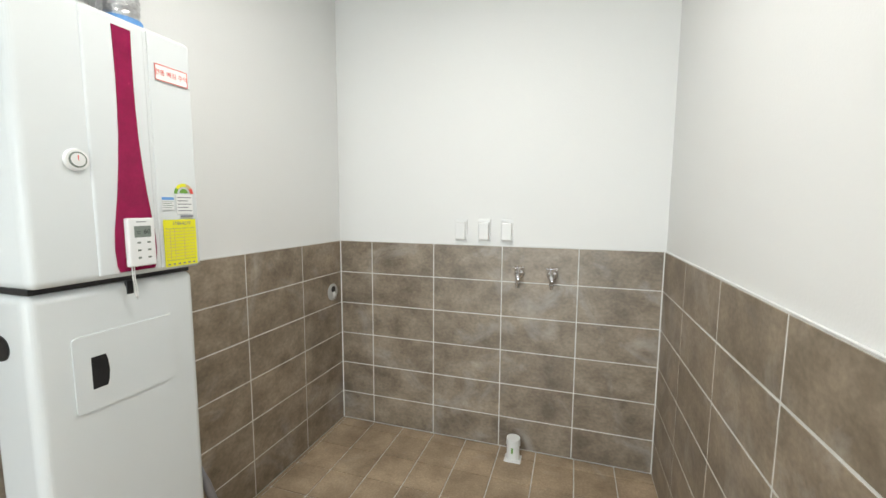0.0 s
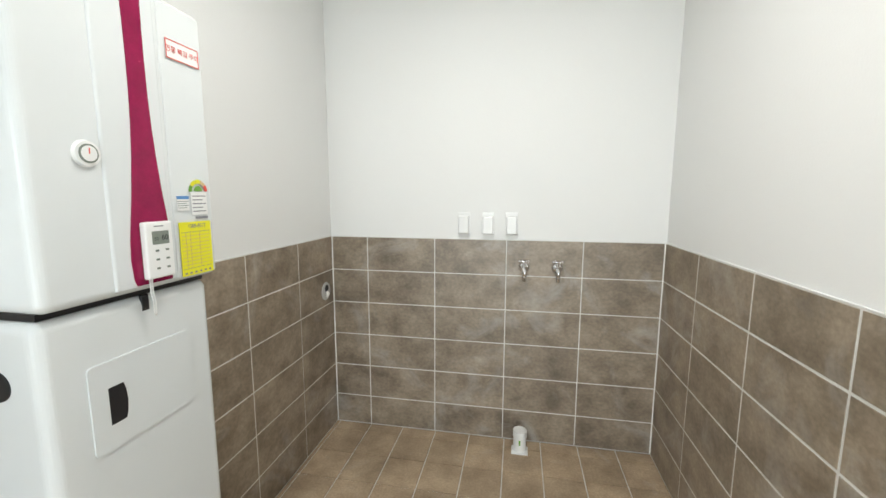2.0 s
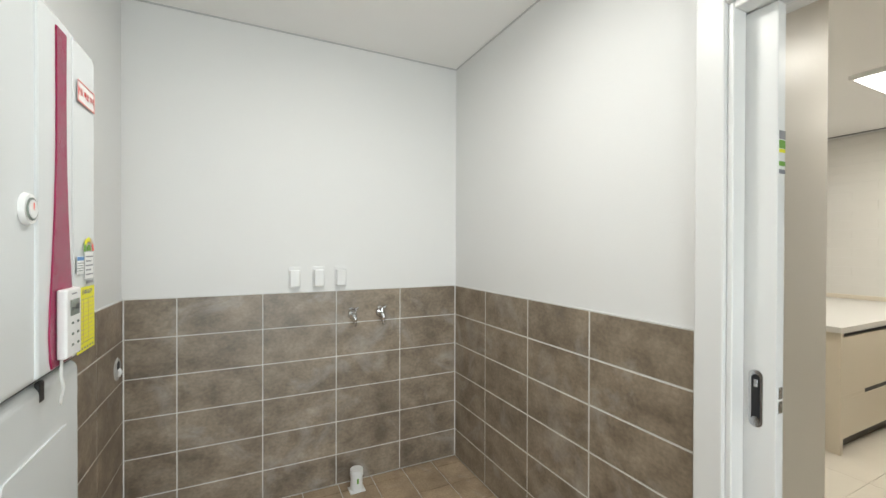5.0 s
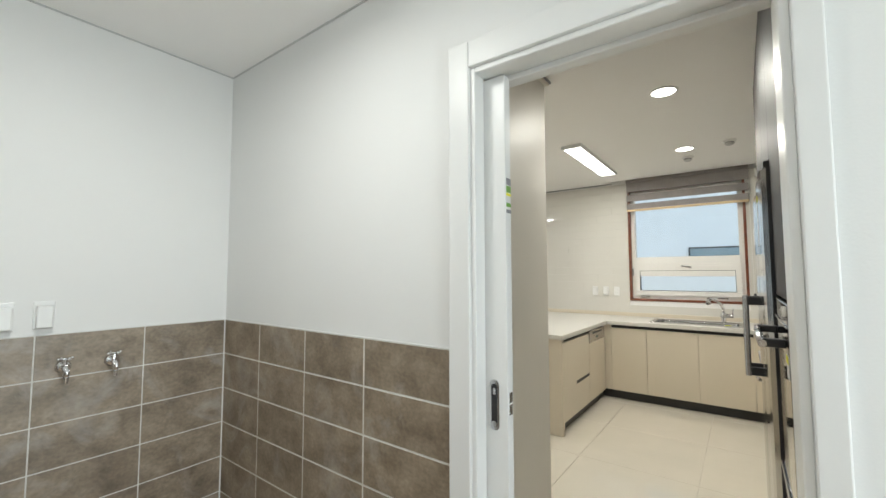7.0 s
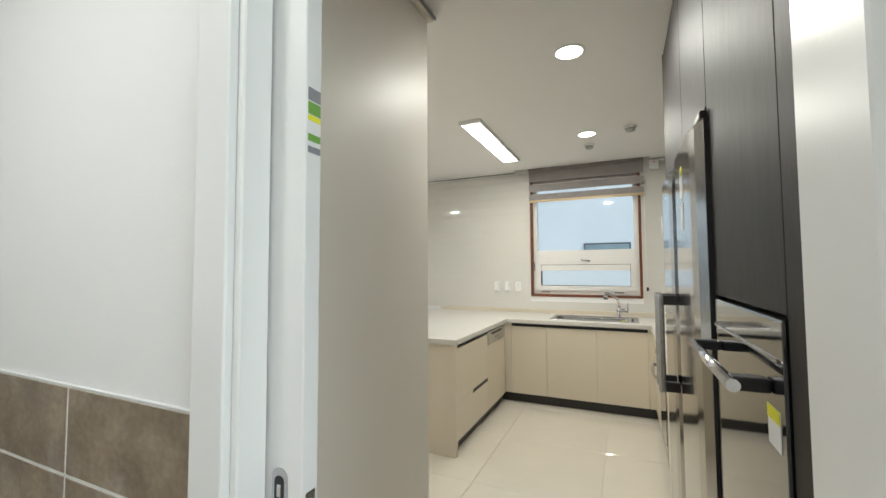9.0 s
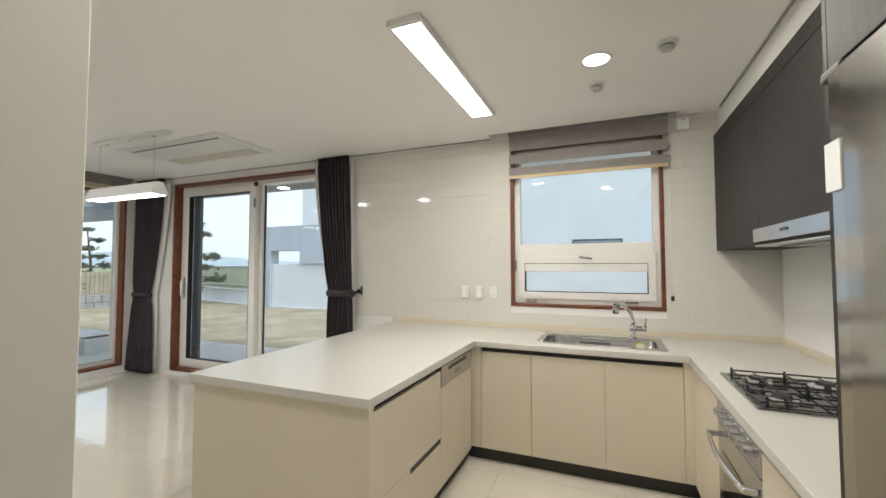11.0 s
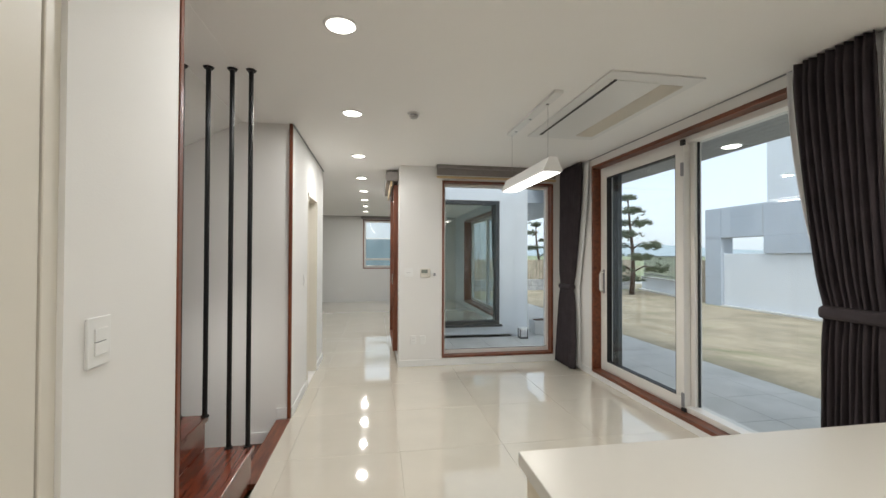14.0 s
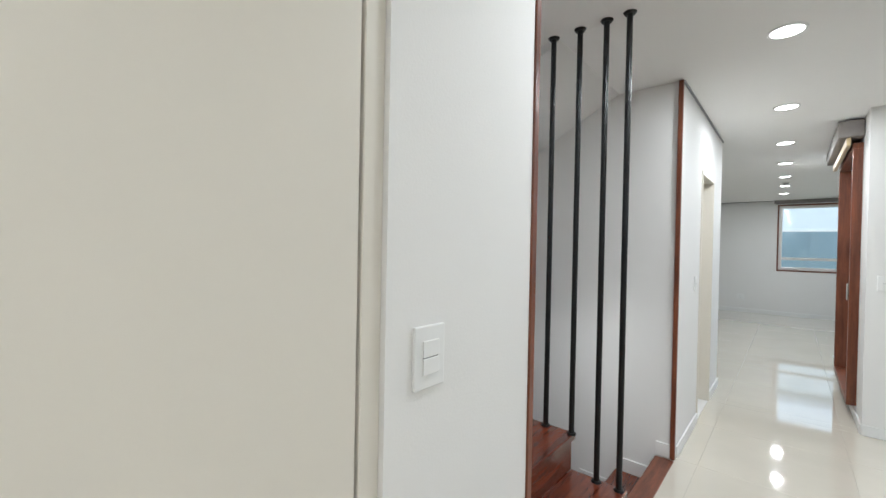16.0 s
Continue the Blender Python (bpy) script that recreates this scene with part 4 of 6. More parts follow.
def base_unit(name, label, axis, face, sign, u0, u1, deep):
    """The carcass of a base unit behind its fronts, with a dark finger groove above them."""
    ob = thing(name, label, "base cabinet", group="kitchen base units")
    a, b = sorted((face - sign * 0.022, face - sign * deep))
    g0, g1 = sorted((face - sign * 0.0225, face - sign * 0.06))
    if axis == "x":
        part("carcass", box((a, u0, CB), (b, u1, GAP - 0.002)), M_CREAM, ob)
        part("finger_groove", box((g0, u0 + 0.001, GAP - 0.001), (g1, u1 - 0.001, WT - ED - 0.001)), M_BLACK, ob)
    else:
        part("carcass", box((u0, a, CB), (u1, b, GAP - 0.002)), M_CREAM, ob)
        part("finger_groove", box((u0 + 0.001, g0, GAP - 0.001), (u1 - 0.001, g1, WT - ED - 0.001)), M_BLACK, ob)
    return ob


XS = FX0 + 0.02       # face of sink-run fronts
YP = PY0 + 0.02       # face of peninsula fronts
YH = SY - 0.02        # face of hob-run fronts
for u0, u1 in ((0.795, 1.168), (0.305, 0.795), (-0.154, 0.305)):
    b = base_unit("base_cabinet", "cream base cabinet with plain door under the sink run", "x", XS, -1, u0, u1, 0.42)
    front(b, "x", XS, -1, u0, u1, CB, GAP)
pan = thing("corner_panel", "cream corner filler panels between base units", "filler panel")
part("panel", box((XS, 1.1695, CB), (XS + 0.02, YP + 0.02, WT - ED - 0.001), 0.001), M_CREAM, pan)
part("panel", box((XS, YH, CB), (XS + 0.02, -0.1555, WT - ED - 0.001), 0.001), M_CREAM, pan)
part("panel", box((4.2215, YH - 0.02, CB), (XS - 0.0005, YH, WT - ED - 0.001), 0.001), M_CREAM, pan)
drw = base_unit("drawer_unit", "cream drawer unit with dark finger grooves in peninsula", "y", YP, -1, PX0 + 0.065, 3.785, 0.6)
front(drw, "y", YP, -1, PX0 + 0.065, 3.785, 0.402, GAP, "drawer_front")
front(drw, "y", YP, -1, PX0 + 0.065, 3.785, CB, 0.372, "drawer_front")
part("finger_groove", box((3.38, YP + 0.001, 0.373), (3.783, YP + 0.018, 0.401)), M_BLACK, drw)
part("groove_filler", box((PX0 + 0.067, YP, 0.373), (3.379, YP + 0.018, 0.401)), M_CREAM, drw)
dish = thing("dishwasher", "built-in dishwasher with cream front and steel control strip", "dishwasher")
part("body", box((3.788, YP + 0.022, CB), (4.372, YP + 0.6, WT - ED - 0.003)), M_BLACK, dish)
front(dish, "y", YP, -1, 3.787, 4.373, CB, 0.698, "door")
strip = part("control_strip", box((3.7885, YP - 0.003, 0.70), (4.3715, YP + 0.02, 0.825), 0.002), M_STEEL, dish)
part("grip_slot", box((3.91, YP - 0.0042, 0.785), (4.25, YP - 0.0032, 0.807)), M_BLACK, strip)
part("dial_window", box((4.02, YP - 0.0042, 0.735), (4.12, YP - 0.0032, 0.757)), M_LCD, strip)
part("print_mark", box((3.82, YP - 0.0042, 0.74), (3.845, YP - 0.0032, 0.752)), M_INK, strip)
fil = thing("end_panel", "cream peninsula end panel reaching down to the floor", "end panel")
part("panel", box((PX0 + 0.02, PY0 + 0.012, 0.0), (PX0 + 0.06, PY1 - 0.02, WT - ED - 0.001), 0.002), M_CREAM, fil)
part("back_panel", box((PX0 + 0.0605, PY1 - 0.06, 0.0), (KX - 0.002, PY1 - 0.03, WT - ED - 0.001), 0.002), M_CREAM, fil)
hc = base_unit("base_cabinet", "cream base cabinet between corner and oven", "y", YH, 1, 3.805, 4.22, 0.6)
front(hc, "y", YH, 1, 3.805, 4.22, CB, GAP)
hc2 = base_unit("base_cabinet", "cream base cabinet between oven and refrigerator", "y", YH, 1, TALL_END + 0.004, 3.20, 0.6)
front(hc2, "y", YH, 1, TALL_END + 0.004, 2.93, CB, GAP)
front(hc2, "y", YH, 1, 2.93, 3.20, CB, GAP)
kick = thing("plinth", "glossy black plinth under the base units", "plinth")
part("board", box((FX0 + 0.07, SY - 0.07, 0.0), (FX0 + 0.085, PY0 + 0.072, CB - 0.001)), M_KICK, kick)
part("board", box((PX0 + 0.0605, PY0 + 0.073, 0.0), (FX0 + 0.069, PY0 + 0.088, CB - 0.001)), M_KICK, kick)
part("board", box((TALL_END + 0.004, SY - 0.085, 0.0), (FX0 + 0.069, SY - 0.071, CB - 0.001)), M_KICK, kick)

# under-counter oven
ov2 = thing("under_counter_oven", "stainless oven with knobs under the gas hob", "oven")
part("body", box((3.203, YH - 0.55, CB), (3.802, YH - 0.022, WT - ED - 0.002)), M_BLACK, ov2)
part("control_panel", box((3.205, YH - 0.0215, 0.715), (3.80, YH + 0.004, WT - ED - 0.004), 0.003), M_STEEL, ov2)
for k in range(6):
    kx = 3.29 + k * 0.085
    kn = part("knob", cyl((kx, YH + 0.0045, 0.775), (kx, YH + 0.034, 0.775), 0.02, 0.016, 20), M_STEEL, ov2)
    part("knob_mark", box((kx - 0.0025, YH + 0.0342, 0.778), (kx + 0.0025, YH + 0.0348, 0.79)), M_BLACK, kn)
dr = part("door", box((3.205, YH - 0.0215, CB + 0.004), (3.80, YH + 0.002, 0.706), 0.003), M_STEEL, ov2)
part("door_glass", box((3.28, YH + 0.0023, 0.21), (3.73, YH + 0.0045, 0.60), 0.001), M_BLACKGLASS, dr)
part("handle", tube([(3.23 + 0.55 * k / 10, YH + 0.045 + 0.022 * math.sin(math.pi * k / 10), 0.655) for k in range(11)], 0.011, 12), M_CHROME, dr)
for x in (3.235, 3.775):
    part("handle_bracket", box((x - 0.01, YH + 0.0025, 0.643), (x + 0.01, YH + 0.05, 0.667), 0.004, 2), M_STEEL, dr)

# gas hob
hob = thing("gas_hob", "four-burner steel gas hob with black pan supports", "hob")
HX0, HX1, HY0, HY1 = 3.42, 3.99, -0.765, -0.255
part("tray", box((HX0, HY0, WT + 0.0005), (HX1, HY1, WT + 0.012), 0.005, 2), M_STEEL, hob)
part("tray_top", box((HX0 + 0.022, HY0 + 0.022, WT + 0.0122), (HX1 - 0.022, HY1 - 0.03, WT + 0.0145)), M_BLACKGLASS, hob)
for bx, by in ((3.56, -0.38), (3.85, -0.38), (3.56, -0.63), (3.85, -0.63)):
    bu = part("burner", cyl((bx, by, WT + 0.0146), (bx, by, WT + 0.028), 0.062, 0.055, 28), M_CHROME, hob)
    part("burner_cap", cyl((bx, by, WT + 0.0282), (bx, by, WT + 0.037), 0.036, 0.032, 28), M_BLACK, bu)
for gx0, gx1 in ((HX0 + 0.035, 3.70), (3.71, HX1 - 0.035)):
    bm = bmesh.new()
    z = WT + 0.034
    y0, y1 = HY0 + 0.035, HY1 - 0.045
    for a, b in (((gx0, y0, z), (gx1, y0, z)), ((gx0, y1, z), (gx1, y1, z)), ((gx0, y0, z), (gx0, y1, z)), ((gx1, y0, z), (gx1, y1, z)), ((gx0, (y0 + y1) / 2, z), (gx1, (y0 + y1) / 2, z))):
        a, b = Vector(a), Vector(b)
        add_box(bm, [min(p, q) - 0.0036 for p, q in zip(a, b)], [max(p, q) + 0.0036 for p, q in zip(a, b)], 0.0015)
    cx = (gx0 + gx1) / 2
    for cy in (-0.38, -0.63):
        for dx, dy in ((1, 0), (-1, 0), (0, 1), (0, -1)):
            p0, p1 = Vector((cx + dx * 0.03, cy + dy * 0.03, z + 0.004)), Vector((cx + dx * 0.105, cy + dy * 0.105, z + 0.004))
            add_box(bm, [min(p, q) - 0.003 for p, q in zip(p0, p1)], [max(p, q) + 0.003 for p, q in zip(p0, p1)], 0.001)
    for fx in (gx0, gx1):
        for fy in (y0, y1, (y0 + y1) / 2):
            add_box(bm, (fx - 0.005, fy - 0.005, WT + 0.0146), (fx + 0.005, fy + 0.005, z), 0.001)
            add_cyl(bm, (fx, fy, z), (fx, fy, z + 0.014), 0.006, 0.004, 8)
    part("pan_support", bm, M_BLACK, hob)

# wall unit and hood over the hob
HZ0, HZ1, HYF = 1.566, 2.46, -0.50
hood_cab = thing("hood_cabinet", "dark grey oak wall cabinet above the hob", "wall cabinet")
part("body", box((TALL_END + 0.002, KY + 0.001, HZ0), (KX - 0.002, HYF - 0.021, HZ1)), M_DARKWOOD, hood_cab)
for u0, u1 in ((TALL_END + 0.002, 3.27), (3.27, 4.19), (4.19, KX - 0.002)):
    part("door", box((u0 + 0.001, HYF - 0.0205, HZ0 - 0.002), (u1 - 0.001, HYF, HZ1 - 0.09), 0.0015), M_DARKWOOD, hood_cab)
part("top_rail", box((TALL_END + 0.003, HYF - 0.0205, HZ1 - 0.086), (KX - 0.003, HYF, HZ1), 0.0015), M_DARKWOOD, hood_cab)
soff = slab("trim_soffit", (TALL_END + 0.002, KY, HZ1 + 0.001), (KX - 0.001, HYF - 0.03, CEIL), M_WALLPAPER, "white box above the wall cabinet", "trim")
hood = thing("cooker_hood", "slim steel cooker hood under the wall cabinet", "cooker hood")
part("front_strip", box((3.24, HYF + 0.0005, HZ0 + 0.012), (4.216, HYF + 0.022, HZ0 + 0.085), 0.003), M_STEEL, hood)
part("underside", box((3.26, KY + 0.03, HZ0 - 0.014), (4.20, HYF + 0.018, HZ0 - 0.0025), 0.003), M_STEEL, hood)
for k in range(9):
    part("filter_slat", box((3.34 + k * 0.085, KY + 0.08, HZ0 - 0.019), (3.38 + k * 0.085, HYF - 0.05, HZ0 - 0.0142), 0.001), M_STEEL, hood)
part("switch", box((3.74, HYF + 0.0222, HZ0 + 0.045), (3.82, HYF + 0.027, HZ0 + 0.06), 0.002), M_BLACK, hood)

# sink with tap
sink = thing("kitchen_sink", "stainless inset sink with basket and drain", "sink")
bm = bmesh.new()


def bowl(bm, x0, x1, y0, y1, zt, zb, r):
    ring_t = shifted(rounded_rect(x1 - x0, y1 - y0, r), (x0 + x1) / 2, (y0 + y1) / 2)
    ring_b = shifted(rounded_rect(x1 - x0 - 0.04, y1 - y0 - 0.04, r), (x0 + x1) / 2, (y0 + y1) / 2)
    a = [bm.verts.new((*p, zt)) for p in ring_t]
    b = [bm.verts.new((*p, zb + 0.02)) for p in ring_b]
    c = [bm.verts.new((p[0] + (0.03 if p[0] < (x0 + x1) / 2 else -0.03), p[1] + (0.03 if p[1] < (y0 + y1) / 2 else -0.03), zb)) for p in ring_b]
    m = len(a)
    for q, w in ((a, b), (b, c)):
        for i in range(m):
            f = bm.faces.new((q[i], w[i], w[(i + 1) % m], q[(i + 1) % m]))
            f.smooth = True
    bm.faces.new(c[::-1])


bowl(bm, s0 + 0.03, s1 - 0.055, s2 + 0.03, s3 - 0.03, WT + 0.001, WT - 0.19, 0.06)
part("bowl", bm, M_STEEL, sink)
bm = bmesh.new()
for lo, hi in (((s0 - 0.012, s2 - 0.012, WT + 0.0005), (s0 + 0.036, s3 + 0.012, WT + 0.005)), ((s1 - 0.062, s2 - 0.012, WT + 0.0005), (s1 + 0.012, s3 + 0.012, WT + 0.005)),
               ((s0 + 0.036, s2 - 0.012, WT + 0.0005), (s1 - 0.062, s2 + 0.036, WT + 0.005)), ((s0 + 0.036, s3 - 0.036, WT + 0.0005), (s1 - 0.062, s3 + 0.012, WT + 0.005))):
    add_box(bm, lo, hi, 0.0015)
part("rim", bm, M_STEEL, sink)
part("drain", cyl((4.72, 0.1, WT - 0.1885), (4.72, 0.1, WT - 0.184), 0.055, None, 28), M_CHROME, sink)
part("sink_sticker", prism(shifted(rounded_rect(0.07, 0.06, 0.028), 0.06, WT - 0.05), "x", s1 - 0.066, s1 - 0.0635), M_YELLOW, sink, "round yellow sticker on the bowl")
part("sink_sticker", prism(shifted(rounded_rect(0.052, 0.044, 0.02), 0.06, WT - 0.05), "x", s1 - 0.0675, s1 - 0.0662), M_PLASTIC, sink)
bm = bmesh.new()
for k in range(9):
    y = 0.53 + k * 0.022
    add_tube(bm, [(s0 + 0.05, y, WT - 0.004), (s0 + 0.06, y, WT - 0.08), (s1 - 0.11, y, WT - 0.08), (s1 - 0.08, y, WT - 0.004)], 0.0022, 6)
for x, z in ((s0 + 0.05, WT - 0.004), (s1 - 0.08, WT - 0.004), (s0 + 0.06, WT - 0.045), (s1 - 0.1, WT - 0.045)):
    add_tube(bm, [(x, 0.525, z), (x, 0.712, z)], 0.003, 6)
part("dish_basket", bm, M_CHROME, sink)
part("divider_rail", tube([(s1 - 0.085, 0.05, WT - 0.012), (s1 - 0.085, 0.52, WT - 0.012)], 0.005, 8), M_CHROME, sink)
tray = part("sink_tray", box((s0 + 0.05, 0.27, WT - 0.045), (s1 - 0.08, 0.49, WT - 0.032), 0.006, 2), M_BLACK, sink)
tap = thing("kitchen_tap", "chrome pull-out mixer tap behind the sink", "tap", (s1 + 0.012, 0.10, WT + 0.005))
part("base", cyl((0, 0, 0), (0, 0, 0.055), 0.026, 0.022, 24), M_CHROME, tap)
part("body", smooth_bm(cyl((0, 0.026, 0.07), (0, -0.06, 0.07), 0.024, 0.021, 24)), M_CHROME, tap)
part("hub", smooth_bm(cyl((0, 0, 0.05), (0, 0, 0.095), 0.024, 0.02, 24)), M_CHROME, tap)
part("lever_block", smooth_bm(cyl((0, -0.062, 0.07), (0, -0.095, 0.07), 0.025, 0.022, 24)), M_CHROME, tap)
part("lever", tube([(0.0, -0.085, 0.085), (0.004, -0.088, 0.12), (0.006, -0.092, 0.15)], [0.007, 0.006, 0.005], 10), M_CHROME, tap)
part("spout", tube([(0, 0, 0.09), (-0.002, 0.0, 0.15), (-0.02, 0.02, 0.20), (-0.06, 0.055, 0.236), (-0.11, 0.085, 0.252), (-0.16, 0.11, 0.255)], 0.0145, 14), M_CHROME, tap)
part("spray_head", tube([(-0.15, 0.105, 0.258), (-0.175, 0.118, 0.258), (-0.19, 0.125, 0.245), (-0.193, 0.127, 0.21)], [0.018, 0.023, 0.025, 0.024], 16), M_CHROME, tap)
part("spray_plate", cyl((-0.193, 0.127, 0.2098), (-0.193, 0.127, 0.200), 0.021, 0.02, 16), M_BLACK, tap)

# sockets, cleat
for y, kd in ((1.537, "cover"), (1.395, "cover"), (1.259, "socket")):
    wall_plate("kitchen_socket", "white kitchen wall socket above the worktop", "socket", (KX - 0.006, y, 1.205), "x", -1, 0.072, 0.118, kd, "kitchen sockets")
cleat = thing("blind_cord_cleat", "small black cleat for the blind cord", "cord cleat", (KX - 0.006, -0.196, 1.19))
part("cleat", box((-0.012, -0.012, -0.02), (0, 0.012, 0.02), 0.004, 2), M_BLACK, cleat)
part("cord", tube([(-0.014, 0.0, -0.02), (-0.012, -0.012, -0.05), (-0.01, -0.006, -0.075)], 0.0015, 6), M_PLASTIC, cleat)

# ---- windows ----


def frame_boxes(parent, name, axis, d0, d1, u0, u1, z0, z1, w, mat, bevel=0.004, wb=None):
    """Four bars round an opening on a wall whose axis is x or y; verticals between the horizontals."""
    wb = w if wb is None else wb
    for a, b, c, d in ((u0, u1, z1 - w, z1), (u0, u1, z0, z0 + wb), (u0, u0 + w, z0 + wb, z1 - w), (u1 - w, u1, z0 + wb, z1 - w)):
        lo, hi = ((d0, a, c), (d1, b, d)) if axis == "x" else ((a, d0, c), (b, d1, d))
        part(name, box(lo, hi, bevel, 2), mat, parent)


def zebra_blind(name, label, axis, face, sign, u0, u1, ztop, bands, rail_z, depth=0.07):
    """A striped roller blind drawn up: fascia box, fabric bands and a bottom rail."""
    ob = thing(name, label, "blind")
    a, b = sorted((face + sign * 0.02, face + sign * (0.02 + depth)))

    def bx(d0, d1, z0, z1, mat, pname, bev=0.003):
        lo, hi = ((d0, u0, z0), (d1, u1, z1)) if axis == "x" else ((u0, d0, z0), (u1, d1, z1))
        return part(pname, box(lo, hi, bev, 2), mat, ob)
    bx(a, b, ztop - 0.085, ztop, M_BLIND, "cassette")
    for z0, z1, off in bands:
        p = face + sign * (0.045 + off)
        bx(p - 0.0015, p + 0.0015, z0, z1, M_BLIND, "fabric_band", 0)
    p = face + sign * 0.05
    bx(p - 0.011, p + 0.011, rail_z - 0.014, rail_z + 0.014, M_BLINDRAIL, "bottom_rail")
    return ob


w1 = thing("window_1", "wood-lined kitchen window with white tilting sash", "window")
w1["kind"] = "structure"
y0, y1, z0, z1 = WIN
frame_boxes(w1, "wood_lining", "x", KX - 0.010, KX + 0.20, y0, y1, z0, z1, 0.028, M_WOODH)
frame_boxes(w1, "window_frame", "x", KX + 0.045, KX + 0.12, y0 + 0.028, y1 - 0.028, z0 + 0.028, z1 - 0.028, 0.05, M_PVC)
ya, yb = y0 + 0.078, y1 - 0.078
part("transom", box((KX + 0.04, ya, 1.56), (KX + 0.12, yb, 1.645), 0.004, 2), M_PVC, w1)
pane((KX + 0.078, ya, 1.645), (KX + 0.084, yb, z1 - 0.078), w1)
sash = part("sash", box((KX + 0.03, ya - 0.02, 1.40), (KX + 0.10, yb + 0.02, 1.56), 0.003), M_PVC, w1)
frame_boxes(w1, "sash_frame", "x", KX + 0.028, KX + 0.098, ya - 0.02, yb + 0.02, 1.155, 1.534, 0.062, M_PVC)
frame_boxes(w1, "gasket", "x", KX + 0.0295, KX + 0.096, ya + 0.042, yb - 0.042, 1.217, 1.472, 0.004, M_GASKET, 0)
pane((KX + 0.06, ya + 0.045, 1.219), (KX + 0.066, yb - 0.045, 1.47), w1)
hn = part("handle_plate", box((KX + 0.016, 0.44, 1.51), (KX + 0.028, 0.57, 1.522), 0.003), M_PVC, w1)
part("handle_lever", tube([(KX + 0.014, 0.50, 1.522), (KX - 0.01, 0.50, 1.525), (KX - 0.022, 0.47, 1.52), (KX - 0.024, 0.40, 1.51)], 0.009, 10), M_STEEL, hn)
for y in (0.92, 0.1):
    part("hinge", box((KX + 0.012, y - 0.05, 1.135), (KX + 0.027, y + 0.05, 1.15), 0.002), M_STEEL, w1)
part("side_hinge", box((KX + 0.014, yb + 0.03, 1.40), (KX + 0.03, yb + 0.048, 1.50), 0.002), M_INK, w1)
kblind = zebra_blind("kitchen_blind", "grey striped roller blind drawn up over the window", "x", KX, -1, y0 - 0.035, y1 - 0.002, CEIL + 0.06, [(2.50, 2.63, 0), (2.375, 2.462, 0.004), (2.272, 2.342, 0)], 2.255)

part("bead_cord", tube([(KX - 0.03, -0.184, 2.56), (KX - 0.026, -0.186, 1.9), (KX - 0.018, -0.192, 1.212)], 0.0018, 6), M_PLASTIC, kblind)

# patio door: wood lining, fixed light and a sliding sash
w2 = thing("window_2", "wood-lined white patio door, closed", "patio door")
w2["kind"] = "structure"
y0, y1, z0, z1 = PAT
frame_boxes(w2, "wood_lining", "x", KX - 0.014, KX + 0.26, y0, y1, z0, z1, 0.035, M_WOODH)
frame_boxes(w2, "window_frame", "x", KX + 0.09, KX + 0.24, y0 + 0.035, y1 - 0.035, z0 + 0.035, z1 - 0.035, 0.05, M_PVC)
ym = 4.39
frame_boxes(w2, "sash_frame", "x", KX + 0.075, KX + 0.145, ym - 0.05, y1 - 0.088, z0 + 0.06, z1 - 0.07, 0.095, M_PVC)
frame_boxes(w2, "gasket", "x", KX + 0.078, KX + 0.14, ym + 0.045, y1 - 0.183, z0 + 0.155, z1 - 0.165, 0.008, M_GASKET, 0)
pane((KX + 0.105, ym + 0.045, z0 + 0.155), (KX + 0.112, y1 - 0.183, z1 - 0.165), w2)
part("mullion", box((KX + 0.146, ym - 0.10, z0 + 0.085), (KX + 0.215, ym + 0.0, z1 - 0.085), 0.004, 2), M_PVC, w2)
part("screen_edge", box((KX + 0.15, y1 - 0.30, z0 + 0.09), (KX + 0.20, y1 - 0.185, z1 - 0.09), 0.003), M_DARKFRAME, w2, "dark insect screen edge")
part("gasket", box((KX + 0.172, ym - 0.112, z0 + 0.087), (KX + 0.191, ym - 0.1005, z1 - 0.087)), M_GASKET, w2)
pane((KX + 0.178, y0 + 0.086, z0 + 0.086), (KX + 0.185, ym - 0.113, z1 - 0.086), w2)
ph = part("handle_plate", box((KX + 0.064, y1 - 0.15, 1.02), (KX + 0.0745, y1 - 0.118, 1.30), 0.003), M_INK, w2)
part("pull_handle", tube([(KX + 0.066, y1 - 0.134, 1.05), (KX + 0.03, y1 - 0.134, 1.05), (KX + 0.022, y1 - 0.134, 1.07), (KX + 0.022, y1 - 0.134, 1.25), (KX + 0.03, y1 - 0.134, 1.27), (KX + 0.066, y1 - 0.134, 1.27)], 0.011, 10), M_PVC, ph)
for z in (2.24, 0.20):
    part("roller_block", box((KX + 0.06, ym - 0.06, z - 0.06), (KX + 0.0745, ym - 0.03, z + 0.06), 0.003), M_INK, w2)
part("stop_block", box((KX + 0.05, ym - 0.085, z1 - 0.11), (KX + 0.0745, ym - 0.04, z1 - 0.06), 0.003), M_GASKET, w2)
part("stop_block", box((KX + 0.05, ym - 0.085, z0 + 0.045), (KX + 0.0745, ym - 0.04, z0 + 0.075), 0.003), M_GASKET, w2)

